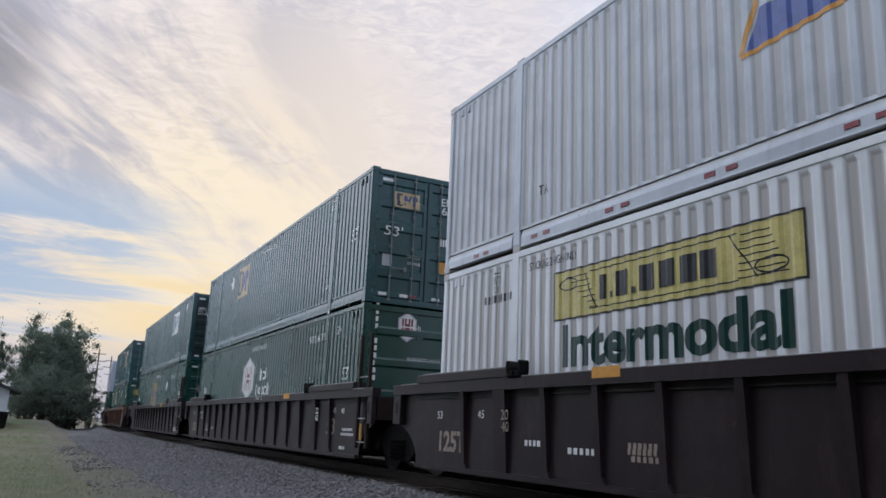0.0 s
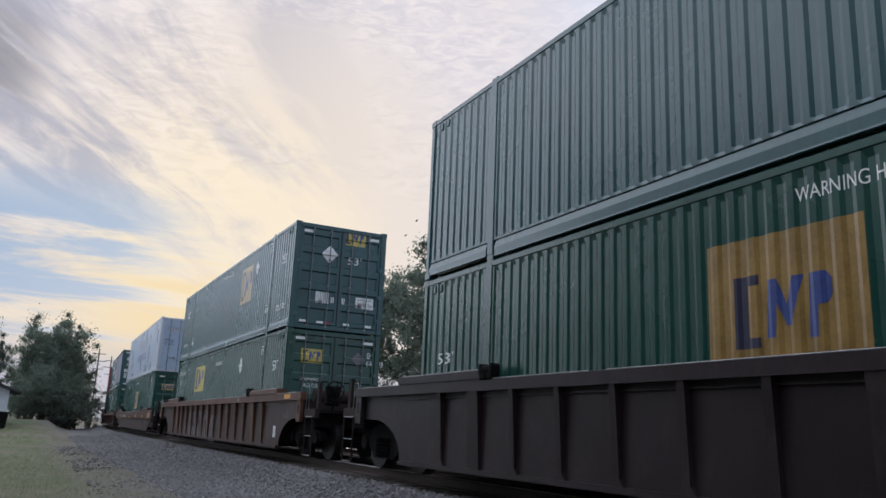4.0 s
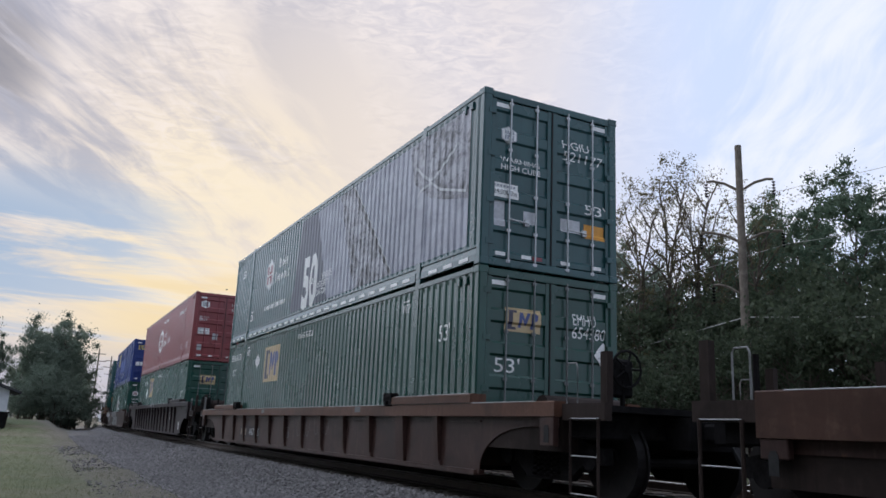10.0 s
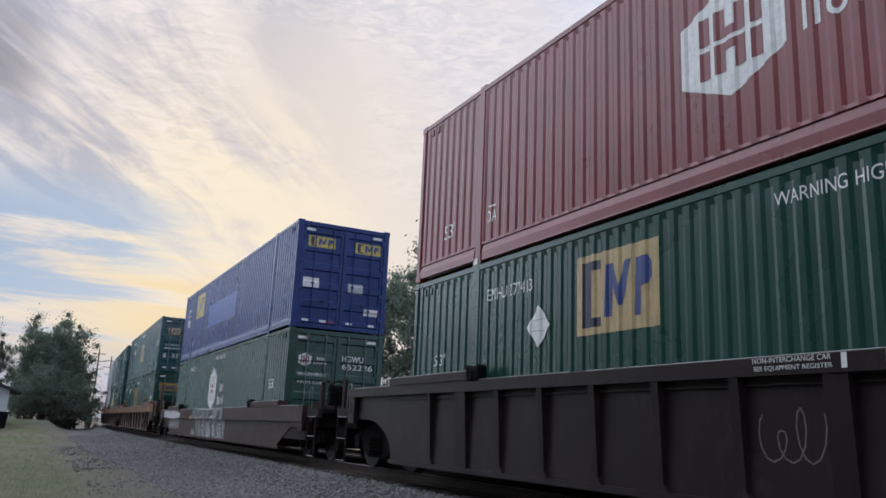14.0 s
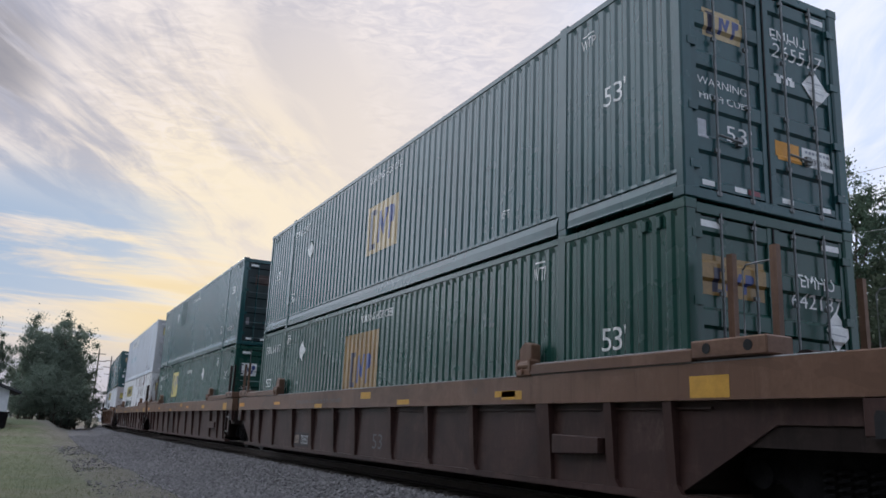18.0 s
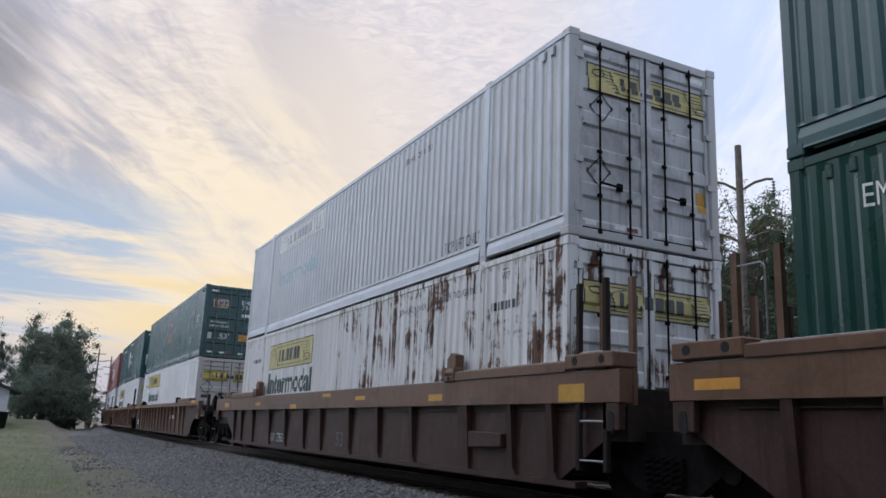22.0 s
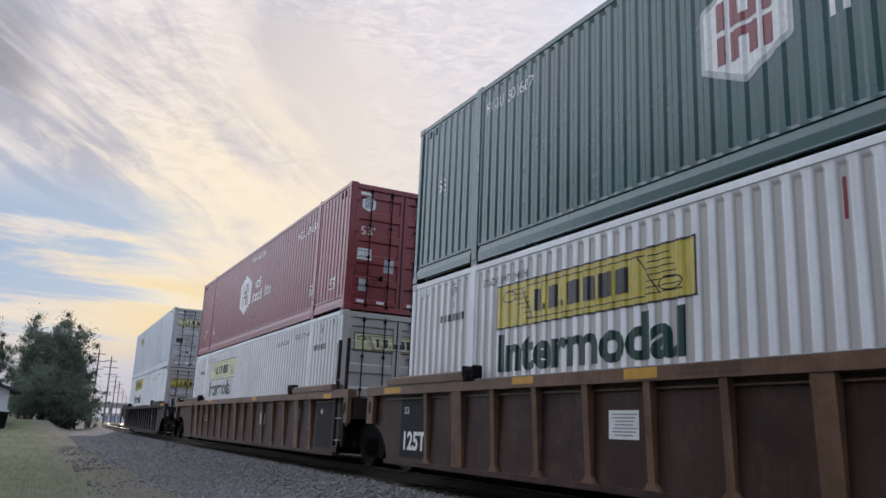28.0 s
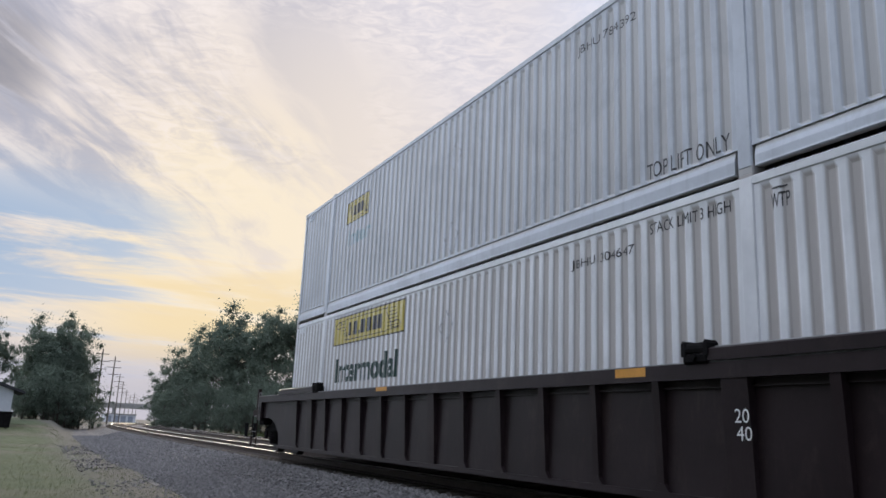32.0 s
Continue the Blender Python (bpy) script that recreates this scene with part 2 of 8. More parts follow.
RUBBER = plain("black_seal", (0.02, 0.02, 0.02), 0.8, 0, 0.3, 8)
INK_WHITE = plain("white_lettering", (0.74, 0.74, 0.72), 0.30, 0, 0.12, 14)
INK_BLACK = plain("black_lettering", (0.030, 0.030, 0.034), 0.30, 0, 0.2, 14)
INK_GREEN = plain("dark_green_lettering", (0.007, 0.036, 0.031), 0.30, 0, 0.2, 14)
INK_GREY = plain("faded_grey_lettering", (0.26, 0.28, 0.32), 0.30, 0, 0.2, 14)
INK_BLUE = plain("blue_marking", (0.035, 0.075, 0.30), 0.30, 0, 0.2, 10)
YELLOW = plain("yellow_marking", (0.50, 0.40, 0.085), 0.30, 0, 0.15, 5)
PALE_YELLOW = plain("faded_yellow_marking", (0.62, 0.52, 0.16), 0.30, 0, 0.15, 5)
CREAM = plain("cream_marking", (0.47, 0.35, 0.18), 0.30, 0, 0.15, 5)
ORANGE_MARK = plain("orange_reflector", (0.62, 0.28, 0.035), 0.5, 0, 0.15, 8)
RED_MARK = plain("red_marking", (0.20, 0.022, 0.034), 0.30, 0, 0.15, 8)
GREEN_LEAF_MARK = plain("leaf_green_marking", (0.16, 0.26, 0.06), 0.30, 0, 0.2, 6)
LABEL_GREY = plain("grey_sticker", (0.42, 0.43, 0.45), 0.30, 0, 0.2, 20)

# ---- shapes ----


def box(bm, x0, x1, y0, y1, z0, z1):
    v = [bm.verts.new((x, y, z)) for x in (x0, x1) for y in (y0, y1) for z in (z0, z1)]
    for f in ((0, 1, 3, 2), (4, 6, 7, 5), (0, 4, 5, 1), (2, 3, 7, 6), (0, 2, 6, 4), (1, 5, 7, 3)):
        bm.faces.new([v[i] for i in f])
    return v


def rod(bm, p0, p1, r, n=8, r1=None):
    p0, p1 = Vector(p0), Vector(p1)
    q = (p1 - p0).to_track_quat("Z", "Y")
    a, b = [], []
    for i in range(n):
        c = Vector((math.cos(math.tau * i / n), math.sin(math.tau * i / n), 0))
        a.append(bm.verts.new(p0 + q @ (c * r)))
        b.append(bm.verts.new(p1 + q @ (c * (r if r1 is None else r1))))
    for i in range(n):
        bm.faces.new((a[i], a[(i + 1) % n], b[(i + 1) % n], b[i]))
    bm.faces.new(a[::-1])
    bm.faces.new(b)


def tube(bm, pts, r, n=6, closed=False):
    """One bent pipe through the points."""
    pts = [Vector(p) for p in pts]
    rings = []
    m = len(pts)
    for i, p in enumerate(pts):
        a = pts[i - 1] if i or closed else p
        c = pts[(i + 1) % m] if i + 1 < m or closed else p
        q = (c - a).to_track_quat("Z", "Y")
        rings.append([bm.verts.new(p + q @ Vector((math.cos(math.tau * k / n) * r, math.sin(math.tau * k / n) * r, 0))) for k in range(n)])
    for i in range(m if closed else m - 1):
        a, c = rings[i], rings[(i + 1) % m]
        for k in range(n):
            bm.faces.new((a[k], a[(k + 1) % n], c[(k + 1) % n], c[k]))
    if not closed:
        bm.faces.new(rings[0][::-1])
        bm.faces.new(rings[-1])


def prism(bm, pts, axis, a, b):
    """A flat outline pushed from a to b along an axis."""
    def at(p, w):
        return {"x": (w, p[0], p[1]), "y": (p[0], w, p[1]), "z": (p[0], p[1], w)}[axis]
    lo, hi = [bm.verts.new(at(p, a)) for p in pts], [bm.verts.new(at(p, b)) for p in pts]
    for i in range(len(pts)):
        j = (i + 1) % len(pts)
        bm.faces.new((lo[i], lo[j], hi[j], hi[i]))
    bm.faces.new(lo[::-1])
    bm.faces.new(hi)


def bevelled(bm, w=0.008):
    bmesh.ops.recalc_face_normals(bm, faces=bm.faces)
    bmesh.ops.bevel(bm, geom=list(bm.edges), offset=w, segments=1, affect="EDGES", clamp_overlap=True)
    return bm


def mesh_of(bm, name, mat):
    bmesh.ops.recalc_face_normals(bm, faces=bm.faces)
    me = bpy.data.meshes.new(name)
    bm.to_mesh(me)
    bm.free()
    me.materials.append(mat)
    return me


def put(name, me, parent, m=None, label=""):
    ob = new(name, me)
    ob.parent = parent
    if m is not None:
        ob.matrix_basis = m
    if label:
        tagged(ob, label)
    return ob


def part(name, bm, mat, parent, label="", m=None):
    return put(name, mesh_of(bm, name, mat), parent, m, label)


KEPT = {}


def shared(key, make, mat):
    """One mesh for all alike parts of one colour."""
    k = (key, mat.name)
    if k not in KEPT:
        bm = bmesh.new()
        make(bm)
        KEPT[k] = mesh_of(bm, key, mat)
    return KEPT[k]


# ---- the line: straight past the camera, then bending to the right ----
OFF = 6.97            # track centre from the camera's own line
RAIL = 0.60           # rail head above the ground
BENDS = ((33.3, 1 / 998.0), (80.3, 1 / 624.0), (118.0, 1 / 230.0))


def line(s, off=OFF):
    """Place and heading of the track, s metres along it."""
    x, y, th = 0.0, min(s, BENDS[0][0]), 0.0
    for i, (a, k) in enumerate(BENDS):
        b = BENDS[i + 1][0] if i + 1 < len(BENDS) else 1e9
        if s > a:
            u = min(s, b) - a
            t2 = th + k * u
            x, y, th = x + (math.cos(th) - math.cos(t2)) / k, y + (math.sin(t2) - math.sin(th)) / k, t2
    return x + off * math.cos(th), y - off * math.sin(th), th


def gone(t):
    """Metres that the train has run by t."""
    u = t / 32.0
    return t * (9.7230 - 0.3093 * u - 0.00015 * u * u - 0.0041 * u ** 3)


def on_line(s, z=RAIL):
    x, y, th = line(s)
    return pose(x, y, z, 0, 0, -math.degrees(th))


TRAIN = []            # (thing, place along the line at the start, height)
WHEELS = []           # wheel sets, with the radius

# ---- containers ----
CL, CW, CH = 16.37, 2.59, 2.83
HL, HW = CL / 2, CW / 2
PITCH = 0.2205
MARK0 = HL - 0.05     # marks are counted from here, towards the doors
POST = 6.05           # lifting posts from the middle
DEEP = 0.017
STEP = ((0.0, 0.0), (0.066, 0.0), (0.110, DEEP), (0.1765, DEEP))   # one rib: along, inwards


def groove(y):
    """How far the ribbed wall lies inwards at y."""
    if abs(abs(y) - POST) < 0.10 or abs(y) > HL - 0.14:
        return 0.0
    u = (y + HL) % PITCH
    if u < 0.066:
        return 0.0
    if u < 0.110:
        return DEEP * (u - 0.066) / 0.044
    if u < 0.1765:
        return DEEP
    return DEEP * (1 - (u - 0.1765) / 0.044)


def breaks(y0, y1):
    out = [b for b in (-POST - 0.10, -POST + 0.10, POST - 0.10, POST + 0.10, -HL + 0.14, HL - 0.14)]
    for i in range(int(CL / PITCH) + 2):
        out += [i * PITCH - HL + a for a, _ in STEP]
    return sorted(b for b in out if y0 < b < y1)


V0, V1 = 0.27, CH - 0.10


def ribbed_side(bm):
    for y0, y1 in ((-HL + 0.12, -POST - 0.06), (-POST + 0.06, POST - 0.06), (POST + 0.06, HL - 0.12)):
        ys = [y0] + breaks(y0, y1) + [y1]
        rows = []
        for z, squeeze in ((V0, 0.0), (V0 + 0.045, 1.0), (V1 - 0.07, 1.0), (V1, 0.0)):
            rows.append([bm.verts.new((-HW + 0.012 + groove(y) * squeeze, y, z)) for y in ys])
        for a, b in zip(rows, rows[1:]):
            for i in range(len(ys) - 1):
                bm.faces.new((a[i], a[i + 1], b[i + 1], b[i]))


NOSE = 0.50           # open frame at the tail of a sheet-sided box


def smooth_side(bm):
    box(bm, -HW + 0.012, -HW + 0.05, -HL + 0.12, HL - NOSE, V0 - 0.06, V1)


def smooth_side_far(bm):
    box(bm, HW - 0.05, HW - 0.012, -HL + 0.12, HL - NOSE, V0 - 0.06, V1)


def door_leaf(bm):
    """A steel door leaf with five pressed panels; its lower hinge corner is the origin."""
    w = 1.15
    zs = [0.02, 0.10]
    for i in range(5):
        a = 0.10 + i * 0.49
        zs += [a + 0.035, a + 0.30, a + 0.335, a + 0.49]
    deep = [0, 0] + [0.03, 0.03, 0.0, 0.0] * 5
    lo = [bm.verts.new((0.10, -HL + 0.035 + e, z)) for z, e in zip(zs, deep)]
    hi = [bm.verts.new((w - 0.08, -HL + 0.035 + e, z)) for z, e in zip(zs, deep)]
    for i in range(len(zs) - 1):
        bm.faces.new((lo[i], hi[i], hi[i + 1], lo[i + 1]))
    box(bm, 0.0, 0.10, -HL + 0.03, -HL + 0.07, 0.0, zs[-1] + 0.02)
    box(bm, w - 0.08, w, -HL + 0.03, -HL + 0.07, 0.0, zs[-1] + 0.02)


def lock_rod(bm):
    rod(bm, (0, -HL + 0.005, -0.06), (0, -HL + 0.005, 2.60), 0.014, 8)
    for z in (-0.03, 0.45, 1.05, 1.75, 2.52):
        box(bm, -0.035, 0.035, -HL + 0.002, -HL + 0.03, z - 0.022, z + 0.022)


def rod_handle(bm):
    rod(bm, (0, -HL - 0.02, 0.62), (0.34, -HL - 0.02, 0.60), 0.014, 6)
    box(bm, 0.28, 0.36, -HL - 0.01, -HL + 0.03, 0.56, 0.66)


def bottom_rail(bm, y0, y1, lift=0.03):
    prism(bm, [(-HW, lift), (-HW + 0.004, lift + 0.02), (-HW + 0.004, 0.16), (-HW + 0.03, 0.27), (-HW + 0.10, 0.27), (-HW + 0.10, lift), (-HW + 0.02, lift - 0.01)], "y", y0, y1)


def casting(bm):
    box(bm, -0.085, 0.085, -0.09, 0.09, -0.06, 0.06)
    bevelled(bm, 0.012)


def build_container(name, label, paint, group, doors=True, smooth=False, rods=GALV, rail_paint=None, end_plain=False, door_paint=None):
    """A 53-foot container on its base, doors towards the head of the train."""
    c = tagged(new(name), label, "container", group)
    rail_paint = rail_paint or paint
    flip = Matrix.Rotation(math.pi, 4, "Z")
    side = shared("smooth_side_wall" if smooth else "ribbed_side_wall", smooth_side if smooth else ribbed_side, paint)
    put("side_wall", side, c)
    if smooth:
        put("side_wall", shared("smooth_far_wall", smooth_side_far, paint), c)
    else:
        put("side_wall", side, c, flip)
    tail = HL - NOSE if smooth else HL
    put("roof", shared("short_roof" if smooth else "roof", lambda bm: box(bm, -HW + 0.06, HW - 0.06, -HL + 0.05, tail - 0.05, CH - 0.05, CH - 0.015), paint), c)
    put("end_wall", shared("set_back_end_wall" if smooth else "end_wall", lambda bm: box(bm, -HW + 0.06, HW - 0.06, tail - 0.06, tail - 0.02, 0.1, CH - 0.08), paint), c)
    rails = shared("top_rail", lambda bm: bevelled((box(bm, -HW, -HW + 0.08, -HL + 0.12, HL - 0.12, CH - 0.10, CH - 0.005), bm)[1], 0.012), rail_paint)
    put("top_rail", rails, c)
    put("top_rail", rails, c, flip)
    for y0, y1, nm in ((-HL + 0.12, -POST - 0.12, "bottom_rail_end"), (-POST + 0.12, POST - 0.12, "bottom_rail_middle")):
        r = shared(nm, lambda bm: bottom_rail(bm, y0, y1, 0.06 if nm.endswith("end") else 0.03), rail_paint)
        put("bottom_rail", r, c)
        put("bottom_rail", r, c, flip)
    r = shared("bottom_rail_tail", lambda bm: bottom_rail(bm, POST + 0.12, HL - 0.12, 0.06), rail_paint)
    put("bottom_rail", r, c)
    put("bottom_rail", r, c, flip)
    post = shared("corner_post", lambda bm: bevelled((box(bm, -HW + 0.002, -HW + 0.16, -HL, -HL + 0.13, 0.03, CH - 0.03), bm)[1], 0.02), rail_paint)
    back = shared("corner_post_tail", lambda bm: bevelled((box(bm, -HW + 0.002, -HW + 0.16, HL - 0.13, HL, 0.03, CH - 0.03), bm)[1], 0.02), rail_paint)
    for me in (post, back):
        put("corner_post", me, c)
        put("corner_post", me, c, flip)
    if smooth:
        for sx in (-1, 1):
            put("nose_post", shared("nose_post", lambda bm: bevelled((box(bm, -0.05, 0.05, -0.05, 0.05, 0.1, CH - 0.05), bm)[1], 0.01), ALU), c, Matrix.Translation((sx * (HW - 0.05), HL - NOSE, 0)))
            for z in (0.32, 1.02, 1.78, 2.66):
                put("nose_rung", shared("nose_rung", lambda bm: rod(bm, (0, -NOSE, 0), (0, -0.1, 0), 0.025, 6), ALU), c, Matrix.Translation((sx * (HW - 0.08), HL, z)))
        for i in range(1, 13):
            y = -HL + 0.05 + i * 1.235
            if abs(abs(y) - POST) > 0.3:
                put("panel_seam", shared("panel_seam", lambda bm: box(bm, -HW + 0.008, -HW + 0.013, -0.006, 0.006, V0, V1), INK_GREY), c, Matrix.Translation((0, y, 0)))
        for y in (-POST, POST):
            flare = [(y - 0.34, 0.2), (y + 0.34, 0.2), (y + 0.17, 0.42), (y + 0.15, 0.6), (y + 0.15, 2.35), (y + 0.20, 2.55), (y + 0.30, 2.72), (y - 0.30, 2.72), (y - 0.20, 2.55), (y - 0.15, 2.35), (y - 0.15, 0.6), (y - 0.17, 0.42)]
            bm = bmesh.new()
            prism(bm, flare, "x", -HW + 0.002, -HW + 0.014)
            part("post_plate", bm, ALU, c, "bright flared plate over the lifting post")
        for i in range(52):
            y = -HL + 0.3 + i * 0.306
            for z in (0.10, 0.15):
                put("rivet", shared("rivet", lambda bm: rod(bm, (-HW - 0.006, 0, 0), (-HW + 0.004, 0, 0), 0.015, 6), INK_GREY), c, Matrix.Translation((0, y, z)))
    lift = shared("lifting_post", lambda bm: bevelled((box(bm, -HW - 0.002, -HW + 0.09, -0.085, 0.085, 0.06, CH - 0.02), bm)[1], 0.012), rail_paint)
    cast = shared("corner_casting", casting, rail_paint)
    for y in (-POST, POST):
        for f in (Matrix(), flip):
            put("lifting_post", lift, c, f @ Matrix.Translation((0, y, 0)))
            for z in (0.05, CH - 0.03):
                put("corner_casting", cast, c, f @ Matrix.Translation((-HW + 0.09, y, z)), "dark steel lifting casting" if z < 1 else "")
    for y in (-HL + 0.085, HL - 0.085):
        for x in (-HW + 0.08, HW - 0.08):
            for z in (0.055, CH - 0.055):
                put("corner_casting", cast, c, Matrix.Translation((x, y, z)))
    for y in (-HL + 0.40, -HL + 0.62, HL - 0.40, HL - 0.62):
        put("side_vent", shared("side_vent", lambda bm: bevelled((box(bm, -HW - 0.006, -HW + 0.03, -0.035, 0.035, CH - 0.26, CH - 0.13), bm)[1], 0.01), rail_paint), c, Matrix.Translation((0, y, 0)))
    header = shared("door_header", lambda bm: bevelled((box(bm, -HW + 0.16, HW - 0.16, -HL + 0.01, -HL + 0.12, CH - 0.14, CH - 0.02), bm)[1], 0.01), rail_paint)
    sill = shared("door_sill", lambda bm: bevelled((box(bm, -HW + 0.16, HW - 0.16, -HL + 0.01, -HL + 0.12, 0.0, 0.12), bm)[1], 0.01), rail_paint)
    put("door_header", header, c)
    put("door_sill", sill, c)
    if end_plain:
        def panel(bm):
            box(bm, -HW + 0.15, HW - 0.15, -HL + 0.04, -HL + 0.08, 0.1, CH - 0.1)
            for i in range(4):
                z = 0.38 + i * 0.62
                prism(bm, [(-HL + 0.015, z), (-HL + 0.045, z - 0.05), (-HL + 0.045, z + 0.16), (-HL + 0.015, z + 0.11)], "x", -HW + 0.3, HW - 0.3)
        put("front_panel", shared("front_panel", panel, paint), c)
        return c
    leaf = shared("smooth_door" if smooth else "door", (lambda bm: box(bm, 0, 1.15, -HL + 0.03, -HL + 0.07, 0, 2.57)) if smooth else door_leaf, door_paint or paint)
    for sx, x in ((1, -HW + 0.14), (-1, HW - 0.14)):
        d = put("door", leaf, c, Matrix.Translation((x, 0, 0.125)) if sx > 0 else Matrix.Translation((x - 1.15, 0, 0.125)))
        for k in (0.36, 0.85) if sx > 0 else (0.30, 0.79):
            put("lock_rod", shared("lock_rod", lock_rod, rods), d, Matrix.Translation((k, 0, 0)))
        put("rod_handle", shared("rod_handle", rod_handle, rods), d, Matrix.Translation((0.36 if sx > 0 else 0.30, 0, 0.0)))
        for z in (0.2, 0.85, 1.6, 2.3):
            hx = -0.03 if sx > 0 else 1.13
            put("hinge", shared("hinge", lambda bm: box(bm, 0, 0.13, -HL - 0.008, -HL + 0.03, 0, 0.085), rail_paint if not smooth else ALU), d, Matrix.Translation((hx - (0.05 if sx < 0 else 0.02), 0, z)))
    put("door_seal", shared("door_seal", lambda bm: box(bm, -0.012, 0.012, -HL + 0.018, -HL + 0.05, 0.12, CH - 0.14), RUBBER), c)
    return c


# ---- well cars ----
# the end parts take one darker brown than most side paints
END_STEEL = painted("dark_brown_end_steel", (0.030, 0.021, 0.018), 0.25, 0.5, 0.65, gloss=0.08, dust=0.3)
WELL = 8.077          # half length of the well
WELL0 = 0.18          # underside of the well above the rail
CX = 1.50             # half width over the sills
TREAD_DARK = plain("brown_wheel_steel", (0.014, 0.012, 0.012), 0.6, 0.3, 0.35, 6)


WORN_RUNG = plain("worn_pale_rod", (0.22, 0.22, 0.22), 0.5, 0.4, 0.25, 10)


def truck_frame(bm, side):
    x0, x1 = (-1.13, -1.00) if side < 0 else (1.00, 1.13)
    out = [(-1.12, 0.42), (-1.10, 0.60), (-0.80, 0.66), (-0.34, 0.80), (0.34, 0.80), (0.80, 0.66), (1.10, 0.60), (1.12, 0.42), (0.74, 0.42), (0.42, 0.20), (-0.42, 0.20), (-0.74, 0.42)]
    prism(bm, out, "x", x0, x1)


def spring(bm):
    tube(bm, [(0.05 * math.cos(k * 1.0472), 0.05 * math.sin(k * 1.0472), 0.24 + k * 0.0105) for k in range(32)], 0.017, 5)


def wheel_set(bm):
    R = 0.46
    for sx in (-1, 1):
        a = sx * 0.72
        rod(bm, (a, 0, 0), (a + sx * 0.125, 0, 0), R, 28)
        rod(bm, (a - sx * 0.035, 0, 0), (a, 0, 0), R + 0.028, 28)
        rod(bm, (a + sx * 0.125, 0, 0), (a + sx * 0.15, 0, 0), 0.15, 12)
        for k in range(4):
            q = math.tau * k / 4
            rod(bm, (a + sx * 0.12, 0.26 * math.cos(q), 0.26 * math.sin(q)), (a + sx * 0.132, 0.26 * math.cos(q), 0.26 * math.sin(q)), 0.05, 8)
    rod(bm, (-1.14, 0, 0), (1.14, 0, 0), 0.075, 10)


def add_truck(car, y):
    t = put("truck", shared("bolster", lambda bm: box(bm, -1.0, 1.0, -0.22, 0.22, 0.36, 0.66), DARK), car, Matrix.Translation((0, y, 0)), "grimy black freight truck")
    for side in (-1, 1):
        put("side_frame", shared("side_frame_l" if side < 0 else "side_frame_r", lambda bm: truck_frame(bm, side), DARK), t)
        for k in range(4):
            put("spring", shared("spring", spring, DARK), t, Matrix.Translation((side * 1.15, -0.21 + 0.14 * k, 0)))
        for k in (-0.88, 0.88):
            put("bearing_cap", shared("bearing_cap", lambda bm: rod(bm, (-0.03, 0, 0), (0.03, 0, 0), 0.12, 14), DARK), t, Matrix.Translation((side * 1.14, k, 0.46)))
    for k in (-0.88, 0.88):
        w = put("wheel_set", shared("wheel_set", wheel_set, TREAD_DARK), t, Matrix.Translation((0, k, 0.46)))
        WHEELS.append((w, Matrix.Translation((0, k, 0.46))))
    return t


def add_ladder(car, mat, x, y0, y1, z0, z1, n):
    """Two uprights and n rungs at the car's corner."""
    for y in (y0, y1):
        bm = bmesh.new()
        rod(bm, (x, y, z0), (x, y, z1), 0.02, 6)
        part("ladder_upright", bm, mat, car)
    for i in range(n):
        z = z0 + (z1 - z0) * i / max(1, n - 1)
        bm = bmesh.new()
        rod(bm, (x, y0, z), (x, y1, z), 0.009, 6)
        part("ladder_rung", bm, WORN_RUNG, car)


def add_grab_iron(car, mat, x, y0, y1, z0, z1):
    """A hoop of bent rod."""
    bm = bmesh.new()
    pts = [(x, y0, z0), (x, y0, z1 - 0.05), (x, y0 + (y1 - y0) * 0.12, z1), (x, y1 - (y1 - y0) * 0.12, z1), (x, y1, z1 - 0.05), (x, y1, z0)]
    tube(bm, pts, 0.010)
    part("grab_iron", bm, WORN_RUNG, car, "pale worn steel grab iron")


